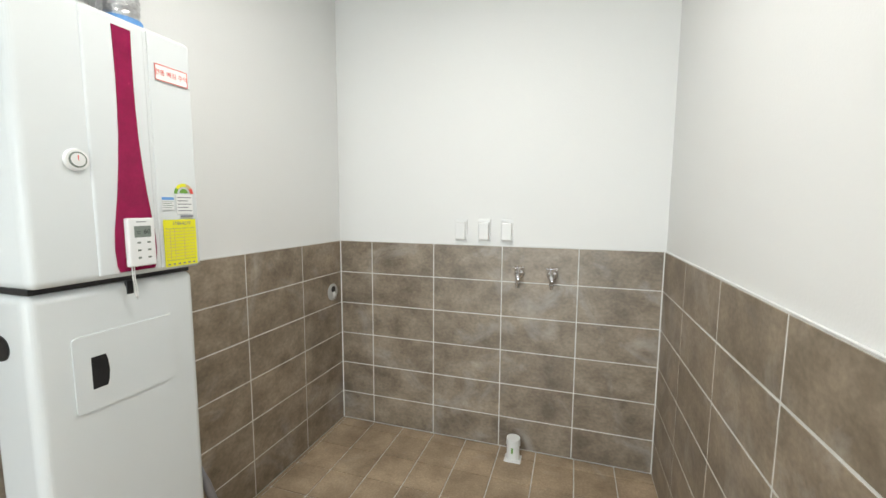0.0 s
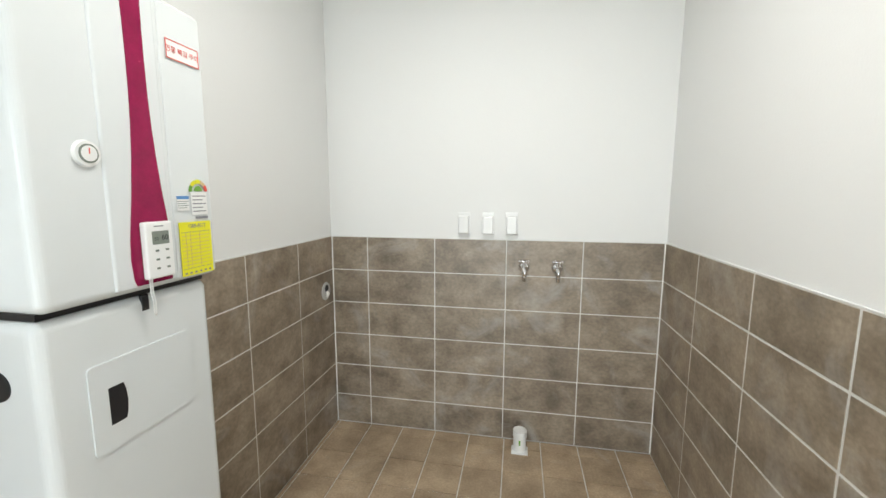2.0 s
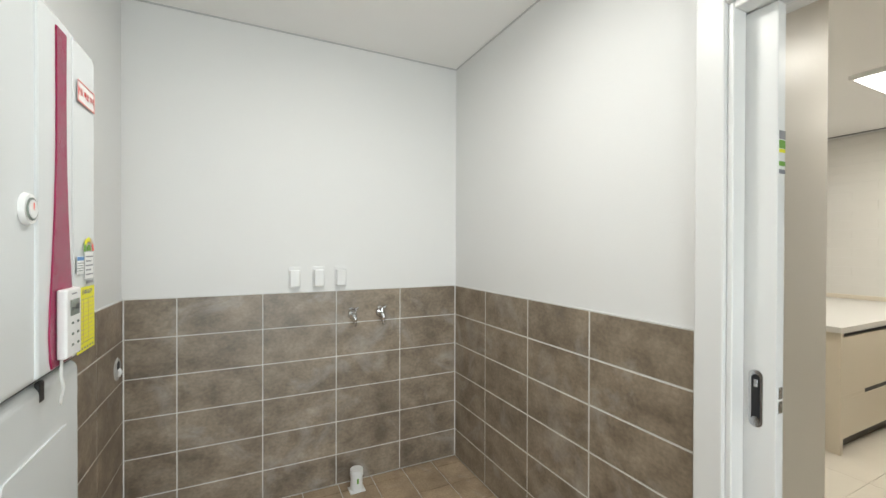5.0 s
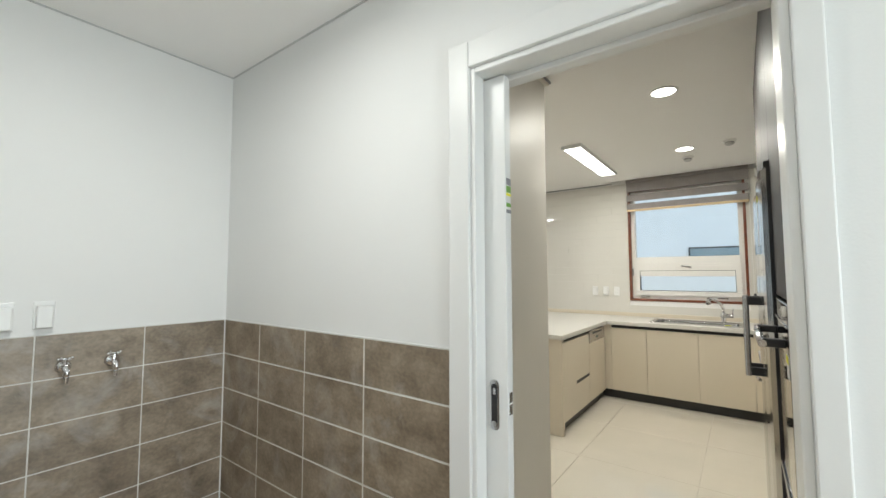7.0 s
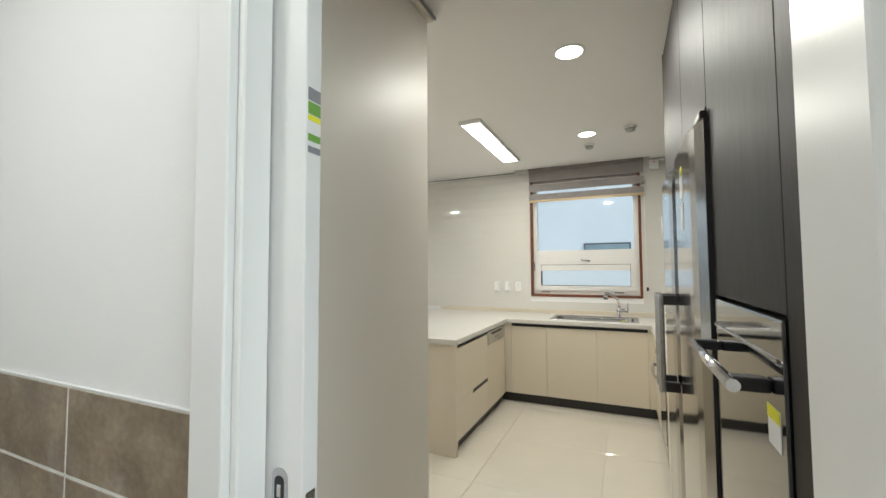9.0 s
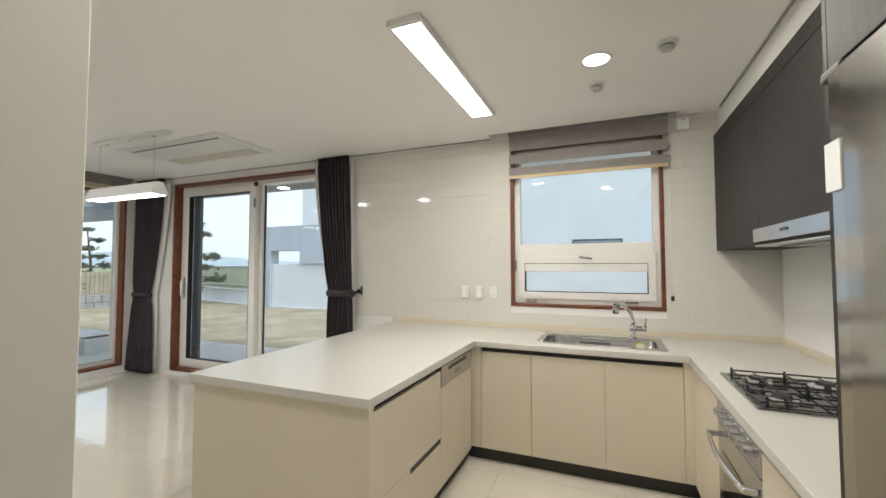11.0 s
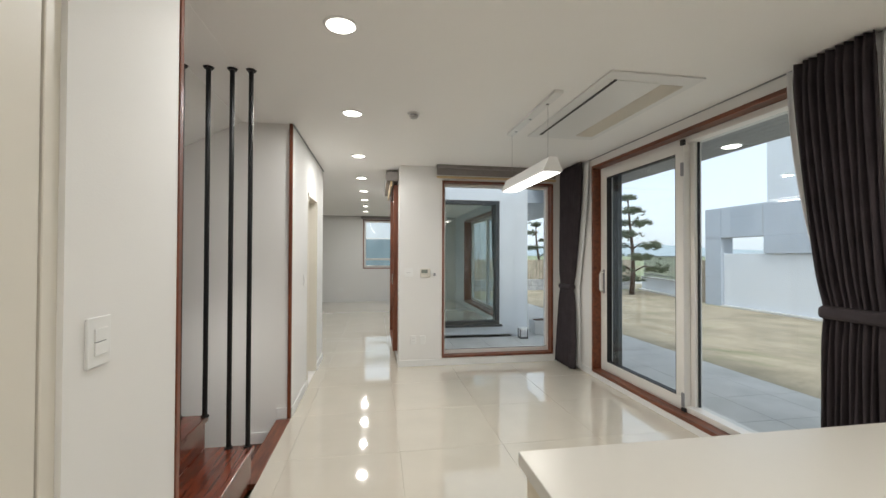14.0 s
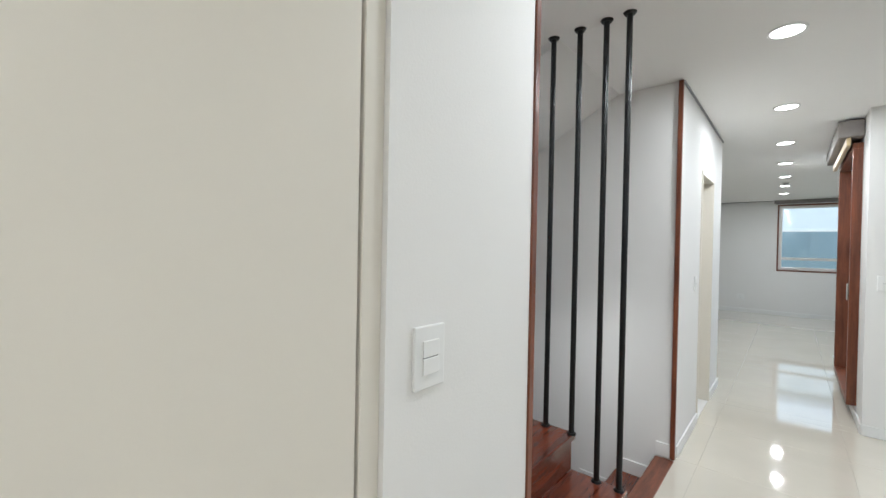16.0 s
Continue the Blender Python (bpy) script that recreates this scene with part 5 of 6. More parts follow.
# fixed picture window towards the courtyard
w4 = thing("window_4", "large fixed courtyard window with wooden lining", "window")
w4["kind"] = "structure"
x0, x1, z0, z1 = FIX
frame_boxes(w4, "wood_lining", "y", NY - 0.014, NY + 0.24, x0, x1, z0, z1, 0.026, M_WOOD)
frame_boxes(w4, "window_frame", "y", NY + 0.10, NY + 0.18, x0 + 0.026, x1 - 0.026, z0 + 0.026, z1 - 0.026, 0.035, M_PVC, wb=0.055)
part("gasket", box((x0 + 0.062, NY + 0.099, z0 + 0.082), (x1 - 0.062, NY + 0.0995, z0 + 0.09)), M_GASKET, w4)
pane((x0 + 0.061, NY + 0.135, z0 + 0.081), (x1 - 0.061, NY + 0.142, z1 - 0.061), w4)
zebra_blind("dining_blind", "grey roller blind rolled up above the picture window", "y", NY, -1, x0 - 0.08, x1 + 0.02, CEIL + 0.05, [(2.53, 2.62, 0)], 2.50, 0.08)

# glazing on the hall's side towards the courtyard
w5 = thing("window_5", "wood-framed hall glazing with rolled blind", "window")
w5["kind"] = "structure"
y0, y1, z0, z1 = HWIN
frame_boxes(w5, "wood_lining", "x", 2.76, 3.0, y0, y1, z0, z1, 0.05, M_WOOD)
frame_boxes(w5, "window_frame", "x", 2.875, 2.955, y0 + 0.05, y1 - 0.05, z0 + 0.05, z1 - 0.05, 0.05, M_PVC)
pane((2.91, y0 + 0.10, z0 + 0.10), (2.917, y1 - 0.10, z1 - 0.10), w5)
part("handle_plate", box((2.745, y0 + 0.02, 1.05), (2.7595, y0 + 0.04, 1.2), 0.003), M_STEEL, w5)
hb = thing("hall_blind", "grey roller blind cassette above the hall glazing", "blind")
part("cassette", box((2.655, y0 - 0.1, CEIL - 0.16), (2.823, y1 + 0.05, CEIL - 0.02), 0.01, 2), M_BLIND, hb)
part("bottom_rail", box((2.71, y0 - 0.08, CEIL - 0.235), (2.74, y1 + 0.03, CEIL - 0.165), 0.004), M_BLINDRAIL, hb)

# far window
w6 = thing("window_6", "small white window in the far living room wall", "window")
w6["kind"] = "structure"
x0, x1, z0, z1 = FWIN
frame_boxes(w6, "wood_lining", "y", FARY - 0.012, FARY + 0.15, x0, x1, z0, z1, 0.03, M_WOOD)
frame_boxes(w6, "window_frame", "y", FARY + 0.03, FARY + 0.1, x0 + 0.03, x1 - 0.03, z0 + 0.03, z1 - 0.03, 0.06, M_PVC)
part("transom", box((x0 + 0.09, FARY + 0.03, 1.28), (x1 - 0.09, FARY + 0.1, 1.34), 0.003), M_PVC, w6)
pane((x0 + 0.09, FARY + 0.06, z0 + 0.09), (x1 - 0.09, FARY + 0.066, 1.28), w6)
pane((x0 + 0.09, FARY + 0.06, 1.34), (x1 - 0.09, FARY + 0.066, z1 - 0.09), w6)
fb = thing("living_blind", "dark roller blind rolled up above the far window", "blind")
part("cassette", box((x0 - 0.06, FARY - 0.075, 2.57), (x1 + 0.05, FARY - 0.013, CEIL - 0.001), 0.004), M_BLIND, fb)

# dark courtyard window and living room glazing, seen from outside
w7 = thing("window_7", "dark-framed courtyard window of the living room", "window")
w7["kind"] = "structure"
x0, x1, z0, z1 = CWIN
frame_boxes(w7, "window_frame", "y", CY - 0.012, CY + 0.13, x0, x1, z0, z1, 0.075, M_DARKFRAME)
part("outer_sill", box((x0 - 0.02, CY - 0.06, z0 - 0.035), (x1 + 0.04, CY - 0.0005, z0 + 0.005), 0.003), M_DARKFRAME, w7)
pane((x0 + 0.075, CY + 0.05, z0 + 0.075), (x1 - 0.075, CY + 0.057, z1 - 0.075), w7).data.materials[0] = M_TINTGLASS
w8 = thing("window_8", "wide wood-lined living room glazing", "window")
w8["kind"] = "structure"
y0, y1, z0, z1 = LWIN
frame_boxes(w8, "wood_lining", "x", EXT - 0.31, EXT - 0.1, y0, y1, z0, z1, 0.05, M_WOODH)
frame_boxes(w8, "window_frame", "x", EXT - 0.1, EXT - 0.03, y0 + 0.05, y1 - 0.05, z0 + 0.05, z1 - 0.05, 0.06, M_PVC)
part("mullion", box((EXT - 0.1, 10.85, z0 + 0.11), (EXT - 0.03, 10.95, z1 - 0.11), 0.003), M_PVC, w8)
pane((EXT - 0.07, y0 + 0.11, z0 + 0.11), (EXT - 0.063, 10.85, z1 - 0.11), w8)
pane((EXT - 0.07, 10.95, z0 + 0.11), (EXT - 0.063, y1 - 0.11, z1 - 0.11), w8)

# ---- curtains ----


def curtain_sheet(u0t, u1t, u0m, u1m, zt, zm, zb, folds, amp, base, axis, seed, spread=0.12, lean=0.0):
    """A pleated cloth, gathered at height zm to the span u0m..u1m."""
    rnd = random.Random(seed)
    ph = [rnd.uniform(-0.5, 0.5) for _ in range(folds + 2)]
    bm = bmesh.new()
    nu, nv = folds * 8, 46
    grid = []
    for j in range(nv + 1):
        z = zt + (zb - zt) * j / nv
        if z >= zm:
            g = ((zt - z) / (zt - zm)) ** 1.6
            a, b = u0t + (u0m - u0t) * g, u1t + (u1m - u1t) * g
        else:
            g = ((zm - z) / (zm - zb)) ** 0.7
            a, b = u0m + (u0t - u0m) * spread * g, u1m + (u1t - u1m) * spread * g + 0.06 * spread * g
        pinch = 1 - 0.45 * math.exp(-((z - zm) / 0.12) ** 2)
        row = []
        for i in range(nu + 1):
            s = i / nu
            k = s * folds
            w = math.sin(2 * math.pi * k + ph[int(k)] * 0.6 + 0.4 * math.sin(z * 2.2 + k))
            d = base + amp * pinch * w * (1 if z < zt - 0.1 else 0.7) + lean * max(0.0, (zm - z) / (zm - zb))
            u = a + (b - a) * s + 0.004 * math.sin(5 * z + 3 * k)
            row.append(bm.verts.new((d, u, z) if axis == "x" else (u, d, z)))
        grid.append(row)
    for j in range(nv):
        for i in range(nu):
            f = bm.faces.new((grid[j][i], grid[j][i + 1], grid[j + 1][i + 1], grid[j + 1][i]))
            f.smooth = True
    return bm


def thicken(ob, t):
    m = ob.modifiers.new("thickness", "SOLIDIFY")
    m.thickness = t
    return ob


cu = thing("curtain", "dark plum pleated curtain tied back beside the patio door", "curtain")
thicken(part("cloth", curtain_sheet(2.83, 3.23, 2.78, 3.07, CEIL - 0.012, 1.17, 0.03, 9, 0.032, KX - 0.09, "x", 3), M_CURTAIN, cu), 0.003)
part("tie_band", box((KX - 0.135, 2.755, 1.12), (KX - 0.045, 3.09, 1.195), 0.025, 3), M_CURTAIN, cu)
part("tie_strap", tube([(KX - 0.06, 2.77, 1.16), (KX - 0.04, 2.745, 1.175), (KX - 0.02, 2.72, 1.19)], 0.014, 8), M_CURTAIN, cu)
hk = thing("tieback_hook", "dark bronze curtain tieback hook on the tiled wall", "tieback hook", (KX - 0.006, 2.71, 1.19))
part("rose", box((-0.008, -0.012, -0.045), (0, 0.012, 0.045), 0.004, 2), M_BLACK, hk)
part("hook", tube([(-0.006, 0, -0.02), (-0.05, 0.004, -0.025), (-0.062, 0.004, 0.0), (-0.058, 0.004, 0.02)], 0.006, 8), M_BLACK, hk)
sh = thing("sheer_curtain", "white sheer curtain behind the dark curtain", "sheer curtain")
thicken(part("cloth", curtain_sheet(2.79, 3.33, 2.79, 3.11, CEIL - 0.012, 1.17, 0.03, 12, 0.012, KX - 0.035, "x", 5), M_SHEER, sh), 0.0015)
cu2 = thing("curtain", "dark plum pleated curtain tied back in the dining corner", "curtain")
thicken(part("cloth", curtain_sheet(5.83, 6.37, 6.06, 6.37, CEIL - 0.012, 1.05, 0.03, 9, 0.036, KX - 0.10, "x", 8, 0.6, -0.05), M_CURTAIN, cu2), 0.003)
part("tie_band", box((KX - 0.145, 6.04, 1.02), (KX - 0.055, 6.385, 1.09), 0.025, 3), M_CURTAIN, cu2)
sh2 = thing("sheer_curtain", "white sheer curtain gathered in the dining corner", "sheer curtain")
thicken(part("cloth", curtain_sheet(5.76, 6.40, 6.0, 6.38, CEIL - 0.012, 1.05, 0.03, 11, 0.012, KX - 0.035, "x", 9), M_SHEER, sh2), 0.0015)

cu3 = thing("curtain", "dark blue-grey curtain beside the living room glazing", "curtain")
thicken(part("cloth", curtain_sheet(8.78, 9.32, 8.86, 9.16, CEIL - 0.012, 1.0, 0.03, 8, 0.03, EXT - 0.42, "x", 12), M_CURTAIN, cu3), 0.003)

# ---- ceiling fittings ----


def downlight(x, y):
    ob = thing("downlight", "round recessed LED downlight, lit", "downlight", (x, y, CEIL), 0, "ceiling downlights")
    bm = bmesh.new()
    n = 36
    rings = [[bm.verts.new((r * math.cos(2 * math.pi * k / n), r * math.sin(2 * math.pi * k / n), z)) for k in range(n)] for r, z in ((0.088, 0.0), (0.086, -0.006), (0.074, -0.008), (0.072, -0.002))]
    for a, b in zip(rings, rings[1:]):
        for k in range(n):
            bm.faces.new((a[k], b[k], b[(k + 1) % n], a[(k + 1) % n])).smooth = True
    part("ring", bm, M_PLASTIC, ob)
    part("diffuser", cyl((0, 0, -0.0045), (0, 0, -0.001), 0.073, None, 36), M_LAMP, ob)
    return ob


for lx, ly in DOWNLIGHTS:
    downlight(lx, ly)

PL = (3.155, 4.50, 1.07, 1.26)
panel = thing("panel_light", "long white LED panel lamp, lit, on kitchen ceiling", "ceiling light")
frame_z = CEIL - 0.032
for lo, hi in (((PL[0], PL[2], frame_z), (PL[1], PL[2] + 0.016, CEIL)), ((PL[0], PL[3] - 0.016, frame_z), (PL[1], PL[3], CEIL)), ((PL[0], PL[2] + 0.016, frame_z), (PL[0] + 0.03, PL[3] - 0.016, CEIL)), ((PL[1] - 0.03, PL[2] + 0.016, frame_z), (PL[1], PL[3] - 0.016, CEIL))):
    part("frame", box(lo, hi, 0.002), M_PLASTIC, panel)
part("diffuser", box((PL[0] + 0.03, PL[2] + 0.016, frame_z + 0.003), (PL[1] - 0.03, PL[3] - 0.016, frame_z + 0.012)), M_PANEL, panel)

ac = thing("ceiling_air_conditioner", "white slim cassette air conditioner flush in ceiling", "air conditioner")
AX0, AX1, AY0, AY1 = 3.99, 4.675, 3.49, 4.93
part("panel", box((AX0, AY0, CEIL - 0.014), (AX1, AY1, CEIL), 0.006, 3), M_PLASTIC, ac)
part("centre_panel", box((AX0 + 0.108, AY0 + 0.10, CEIL - 0.021), (AX1 - 0.27, AY1 - 0.10, CEIL - 0.0145), 0.003), M_PLASTIC, ac)
part("outlet_slot", box((AX0 + 0.084, AY0 + 0.10, CEIL - 0.0185), (AX0 + 0.107, AY1 - 0.10, CEIL - 0.0142)), M_BLACK, ac)
part("flap", box((AX0 + 0.045, AY0 + 0.10, CEIL - 0.019), (AX0 + 0.083, AY1 - 0.10, CEIL - 0.0145), 0.002), M_PLASTIC, ac)
part("intake_grille", box((AX1 - 0.24, AY0 + 0.12, CEIL - 0.019), (AX1 - 0.07, AY1 - 0.12, CEIL - 0.0142), 0.002), M_PANTRY, ac)
for k in range(12):
    x = AX1 - 0.235 + k * 0.0142
    part("grille_slat", box((x, AY0 + 0.125, CEIL - 0.0215), (x + 0.005, AY1 - 0.125, CEIL - 0.0192)), M_PANTRY, ac)

pend_ob = thing("pendant_lamp", "white linear pendant lamp, lit, on thin wires", "pendant lamp")
PDX = 3.81
part("ceiling_plate", box((PDX - 0.04, 3.84, CEIL - 0.025), (PDX + 0.03, 4.91, CEIL), 0.004, 2), M_PLASTIC, pend_ob)
for y in (4.05, 4.4, 4.75):
    part("screw_cap", cyl((PDX, y, CEIL - 0.029), (PDX, y, CEIL - 0.0248), 0.012, None, 16), M_STEEL, pend_ob)
sec = [(PDX - 0.075, 2.09), (PDX + 0.075, 2.09), (PDX + 0.075, 2.103), (PDX + 0.03, 2.20), (PDX - 0.03, 2.20), (PDX - 0.075, 2.103)]
part("shade", prism(sec, "y", 3.95, 4.95), M_PLASTIC, pend_ob)
part("diffuser", box((PDX - 0.062, 3.97, 2.084), (PDX + 0.062, 4.93, 2.0898)), M_PANEL, pend_ob)
for y in (4.04, 4.86):
    part("wire", cyl((PDX, y, 2.199), (PDX, y, CEIL - 0.025), 0.0016, None, 8), M_STEEL, pend_ob)


def smoke_head(x, y):
    ob = thing("smoke_detector", "small round white smoke detector on the ceiling", "smoke detector", (x, y, CEIL), 0, "smoke detectors")
    part("base", cyl((0, 0, -0.018), (0, 0, 0), 0.05, 0.054, 28), M_PLASTIC, ob)
    part("neck", cyl((0, 0, -0.028), (0, 0, -0.018), 0.036, None, 24), M_INK, ob)
    part("head", cyl((0, 0, -0.044), (0, 0, -0.028), 0.026, 0.04, 24), M_SHADOWLINE, ob)


for p in ((4.29, 0.323), (3.90, -0.042), (2.83, 4.49), (2.27, 10.75)):
    smoke_head(*p)
pir = thing("gas_detector", "small white wall detector with a red light", "detector", (KX - 0.006, -0.29, 2.57))
part("body", box((-0.06, -0.045, -0.05), (0, 0.045, 0.05), 0.012, 3), M_PLASTIC, pir)
part("sensor_eye", cyl((-0.0605, 0.0, -0.01), (-0.064, 0.0, -0.01), 0.014, 0.011, 18), M_TRIM, pir)
part("indicator", box((-0.0625, -0.012, 0.025), (-0.0602, 0.012, 0.033), 0.001), M_RED, pir)

# ---- dining wall fittings ----
th = thing("thermostat", "beige room thermostat with a grey display", "thermostat")
part("body", box((3.10, NY - 0.026, 1.17), (3.23, NY - 0.0005, 1.285), 0.006, 3), M_PANTRY, th)
part("display", box((3.113, NY - 0.0275, 1.225), (3.195, NY - 0.0262, 1.272)), M_LCD, th)
part("door_line", box((3.105, NY - 0.0272, 1.213), (3.225, NY - 0.0262, 1.216)), M_INK, th)
sn = thing("wall_sensor", "tiny dark sensor button on the wall", "sensor")
part("body", box((3.275, NY - 0.014, 1.19), (3.303, NY - 0.0005, 1.225), 0.003, 2), M_INK, sn)
wall_plate("light_switch", "white light switch beside the thermostat", "switch", (2.945, NY, 1.235), "y", -1, 0.115, 0.118, "switch")
wall_plate("wall_socket", "white double socket low on the wall", "socket", (3.012, NY, 0.35), "y", -1, 0.075, 0.118, "socket")
wall_plate("wall_plate", "blank white cover plate low on the wall", "wall plate", (3.135, NY, 0.345), "y", -1, 0.072, 0.118, "none")
wall_plate("wall_socket", "white double socket on the far wall", "socket", (1.45, FARY, 0.36), "y", -1, 0.14, 0.118, "socket")
wall_plate("light_switch", "white two-rocker light switch on the narrow wall", "switch", (SWX, 2.404, 1.236), "x", 1, 0.094, 0.135, "switch")
wall_plate("light_switch", "white light switch by the hall doorway", "switch", (HX, 5.6, 1.2), "x", 1, 0.075, 0.118, "switch")


def board(name, lo, hi, mat=None):
    tagged(part(name, box(lo, hi, 0.003, 2), mat or M_TRIM), "low white skirting board along the wall", "baseboard", kind="structure")


BH, BT = 0.085, 0.013
board("baseboard", (2.825, NY - BT, 0), (KX - BT, NY, BH))
board("baseboard", (KX - BT, 5.745, 0), (KX, NY - BT, BH))
board("baseboard", (KX - BT, PY1 + 0.01, 0), (KX, 3.04, BH))
board("baseboard", (KX - BT, 3.04, 0), (KX, 5.745, 0.058))
board("baseboard", (HX, 5.0, 0), (HX + BT, 5.79, BH))
board("baseboard", (HX, 6.48, 0), (HX + BT, 7.05, BH))
board("baseboard", (2.825 - BT, NY + 0.001, 0), (2.825, 9.3, BH))
board("baseboard", (-3.0, FARY - BT, 0), (EXT - 0.3, FARY, BH))
board("baseboard", (SWX, SWY0, 0), (SWX + BT, SWY1, BH))
# Dark grey strips draw the shaded gap where walls meet the ceiling.
for nm, lo, hi in (("trim_ceiling_east", (KX - 0.014, 1.29, CEIL - 0.009), (KX - 0.006, NY - 0.15, CEIL)), ("trim_ceiling_south", (TALL_END, HYF - 0.03, CEIL - 0.012), (BOX0, HYF - 0.018, CEIL)),
                   ("trim_ceiling_hall", (HX, 4.97, CEIL - 0.012), (HX + 0.012, 7.05, CEIL)), ("trim_ceiling_far", (-3.0, FARY - 0.012, CEIL - 0.012), (EXT - 0.3, FARY, CEIL))):
    tagged(part(nm, box(lo, hi), M_SOFFIT), "thin shadow line moulding under the ceiling", "trim", kind="structure")

# hall doorway lining
dr2 = thing("door_2", "white lined open doorway in the hall", "doorway")
dr2["kind"] = "structure"
part("jamb_lining", box((HX - 0.125, 5.80, 0), (HX + 0.01, 5.822, 2.14), 0.002), M_PANTRY, dr2)
part("jamb_lining", box((HX - 0.125, 6.448, 0), (HX + 0.01, 6.47, 2.14), 0.002), M_PANTRY, dr2)
part("head_lining", box((HX - 0.125, 5.822, 2.12), (HX + 0.01, 6.448, 2.16), 0.002), M_PANTRY, dr2)
part("door_leaf", box((HX - 0.17, 5.78, 0.008), (HX - 0.13, 6.5, 2.14), 0.002), M_PANTRY, dr2)

# ---- staircase ----
stair = thing("staircase", "reddish brown hardwood staircase rising between white walls", "staircase")
N0 = 1.768
RISE, GO = 0.205, 0.275
YA, YC = 2.878, 3.918
for k in range(7):
    x1 = N0 - k * GO
    zt = 0.255 + RISE * k
    tr = part("tread", box((x1 - GO - 0.02, YA, zt - 0.035), (x1, YC, zt), 0.004, 2), M_TREAD, stair)
    part("riser", box((x1 - 0.04, YA, zt - RISE if k else 0.003), (x1 - 0.02, YC - 0.004, zt - 0.0355)), M_TREAD, stair)
    part("stringer", box((x1 - GO - 0.02, YC - 0.02, max(0.003, zt - RISE - 0.1)), (x1 - 0.041, YC - 0.003, zt - 0.0355)), M_TREAD, stair)
low = thing("lower_staircase", "dark hardwood steps leading down beside the flight", "staircase")
part("threshold", box((HX - 0.115, YC + 0.001, -0.035), (HX + 0.004, 4.944, 0.004), 0.004, 2), M_WOODH, low)
for k in range(2):
    x1 = HX - 0.116 - k * GO
    zt = -RISE * (k + 1)
    part("tread", box((x1 - GO, YC + 0.001, zt - 0.035), (x1, 4.968, zt), 0.003), M_TREAD, low)
    part("riser", box((x1 - 0.0, YC + 0.001, zt), (x1 + 0.018, 4.968, zt + RISE - 0.036)), M_TREAD, low)
    tagged(part("baseboard", box((x1 - GO, 4.956, zt + 0.001), (x1, 4.969, zt + 0.10), 0.002), M_TRIM), "white skirting stepping down the stairs", "baseboard", kind="structure")
tagged(part("baseboard", box((HX - 0.115, 4.956, 0.005), (HX - 0.003, 4.969, 0.10), 0.002), M_TRIM), "white skirting beside the stair opening", "baseboard", kind="structure")
slab("floor_stair_landing", (-0.4, YC, -0.655), (HX - 0.116 - 2 * GO, 4.97, -0.60), M_TREAD, "dark wooden landing below the stairs", "floor")
slab("wall_stair_spine", (-0.4, YC - 0.002, -1.2), (N0 - 0.30, YC, 0.21), M_WALLPAPER, "white wall under the stair flight", "wall")
for nm, lo, hi in (("trim_stair_jamb", (SWX - 0.205, SWY1, 0), (SWX + 0.006, SWY1 + 0.030, CEIL - 0.001)), ("trim_hall_jamb", (HX - 0.024, 4.945, 0.005), (HX + 0.006, 4.9695, CEIL - 0.001))):
    tagged(part(nm, box(lo, hi, 0.003), M_WOOD), "reddish brown wooden post edging the stair opening", "trim", kind="structure")
for k, px in enumerate((1.331, 1.482, 1.622, 1.735)):
    zb = 0.46 if k < 2 else 0.255
    px = min(px, N0 - 0.03)
    ob = thing("baluster_pole", "slim black steel pole from stair tread to ceiling", "pole", (px, YC - 0.03, zb), 0, "stair poles")
    part("pole", cyl((0, 0, 0), (0, 0, CEIL - zb), 0.0145, None, 16), M_POLE, ob)
    part("top_flange", cyl((0, 0, CEIL - zb - 0.012), (0, 0, CEIL - zb - 0.0002), 0.024, 0.032, 20), M_POLE, ob)
    part("bottom_flange", cyl((0, 0, 0.0003), (0, 0, 0.01), 0.026, 0.022, 20), M_POLE, ob)
slab("ceiling_stair", (1.1, 2.845, CEIL), (HX - 0.1205, YC, CEIL + 0.1), M_CEIL, "flat white ceiling over the first steps", "ceiling")
slab("ceiling_stair_foot", (1.35, YC + 0.001, CEIL), (HX - 0.1205, 4.969, CEIL + 0.1), M_CEIL, "flat white ceiling beside the stair flight", "ceiling")
tagged(part("ceiling_flight", prism([(1.349, CEIL), (1.349, CEIL + 0.25), (-0.4, CEIL - 0.66), (-0.4, CEIL - 0.91)], "y", YC + 0.001, 4.969), M_WALLPAPER), "sloping white underside of the upper flight", "ceiling", kind="structure")

# ---- outdoors ----
GZ = -0.16
ground = slab("ground", (-1500, -1500, GZ - 0.8), (1500, 1500, GZ - 0.5), M_FIELD, "flat fields reaching to the horizon", "ground")
lawn = slab("lawn", (KX + 0.32, -14, GZ - 0.6), (24.0, 22.0, GZ), M_GRASS, "dry straw-coloured winter lawn", "lawn")
terr = slab("pavement_terrace", (3.17, -3.0, -0.3), (7.2, 8.4, -0.075), M_CONCRETE, "grey stone terrace along the house", "terrace")
slab("pavement_side", (EXT, 8.4, -0.3), (7.2, 14.2, -0.05), M_CONCRETE, "grey stone terrace along the house", "terrace")
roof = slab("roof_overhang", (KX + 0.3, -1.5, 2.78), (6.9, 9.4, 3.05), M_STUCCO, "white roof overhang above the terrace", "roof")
for k in range(12):
    x = KX + 0.31 + k * 0.12
    b = part("soffit_board", box((x, 1.5, 2.755), (x + 0.112, 9.3, 2.778), 0.002), M_SOFFIT, roof)
sl = thing("soffit_downlight", "round white lit downlight under the roof overhang", "downlight", (6.62, 5.25, 2.7548))
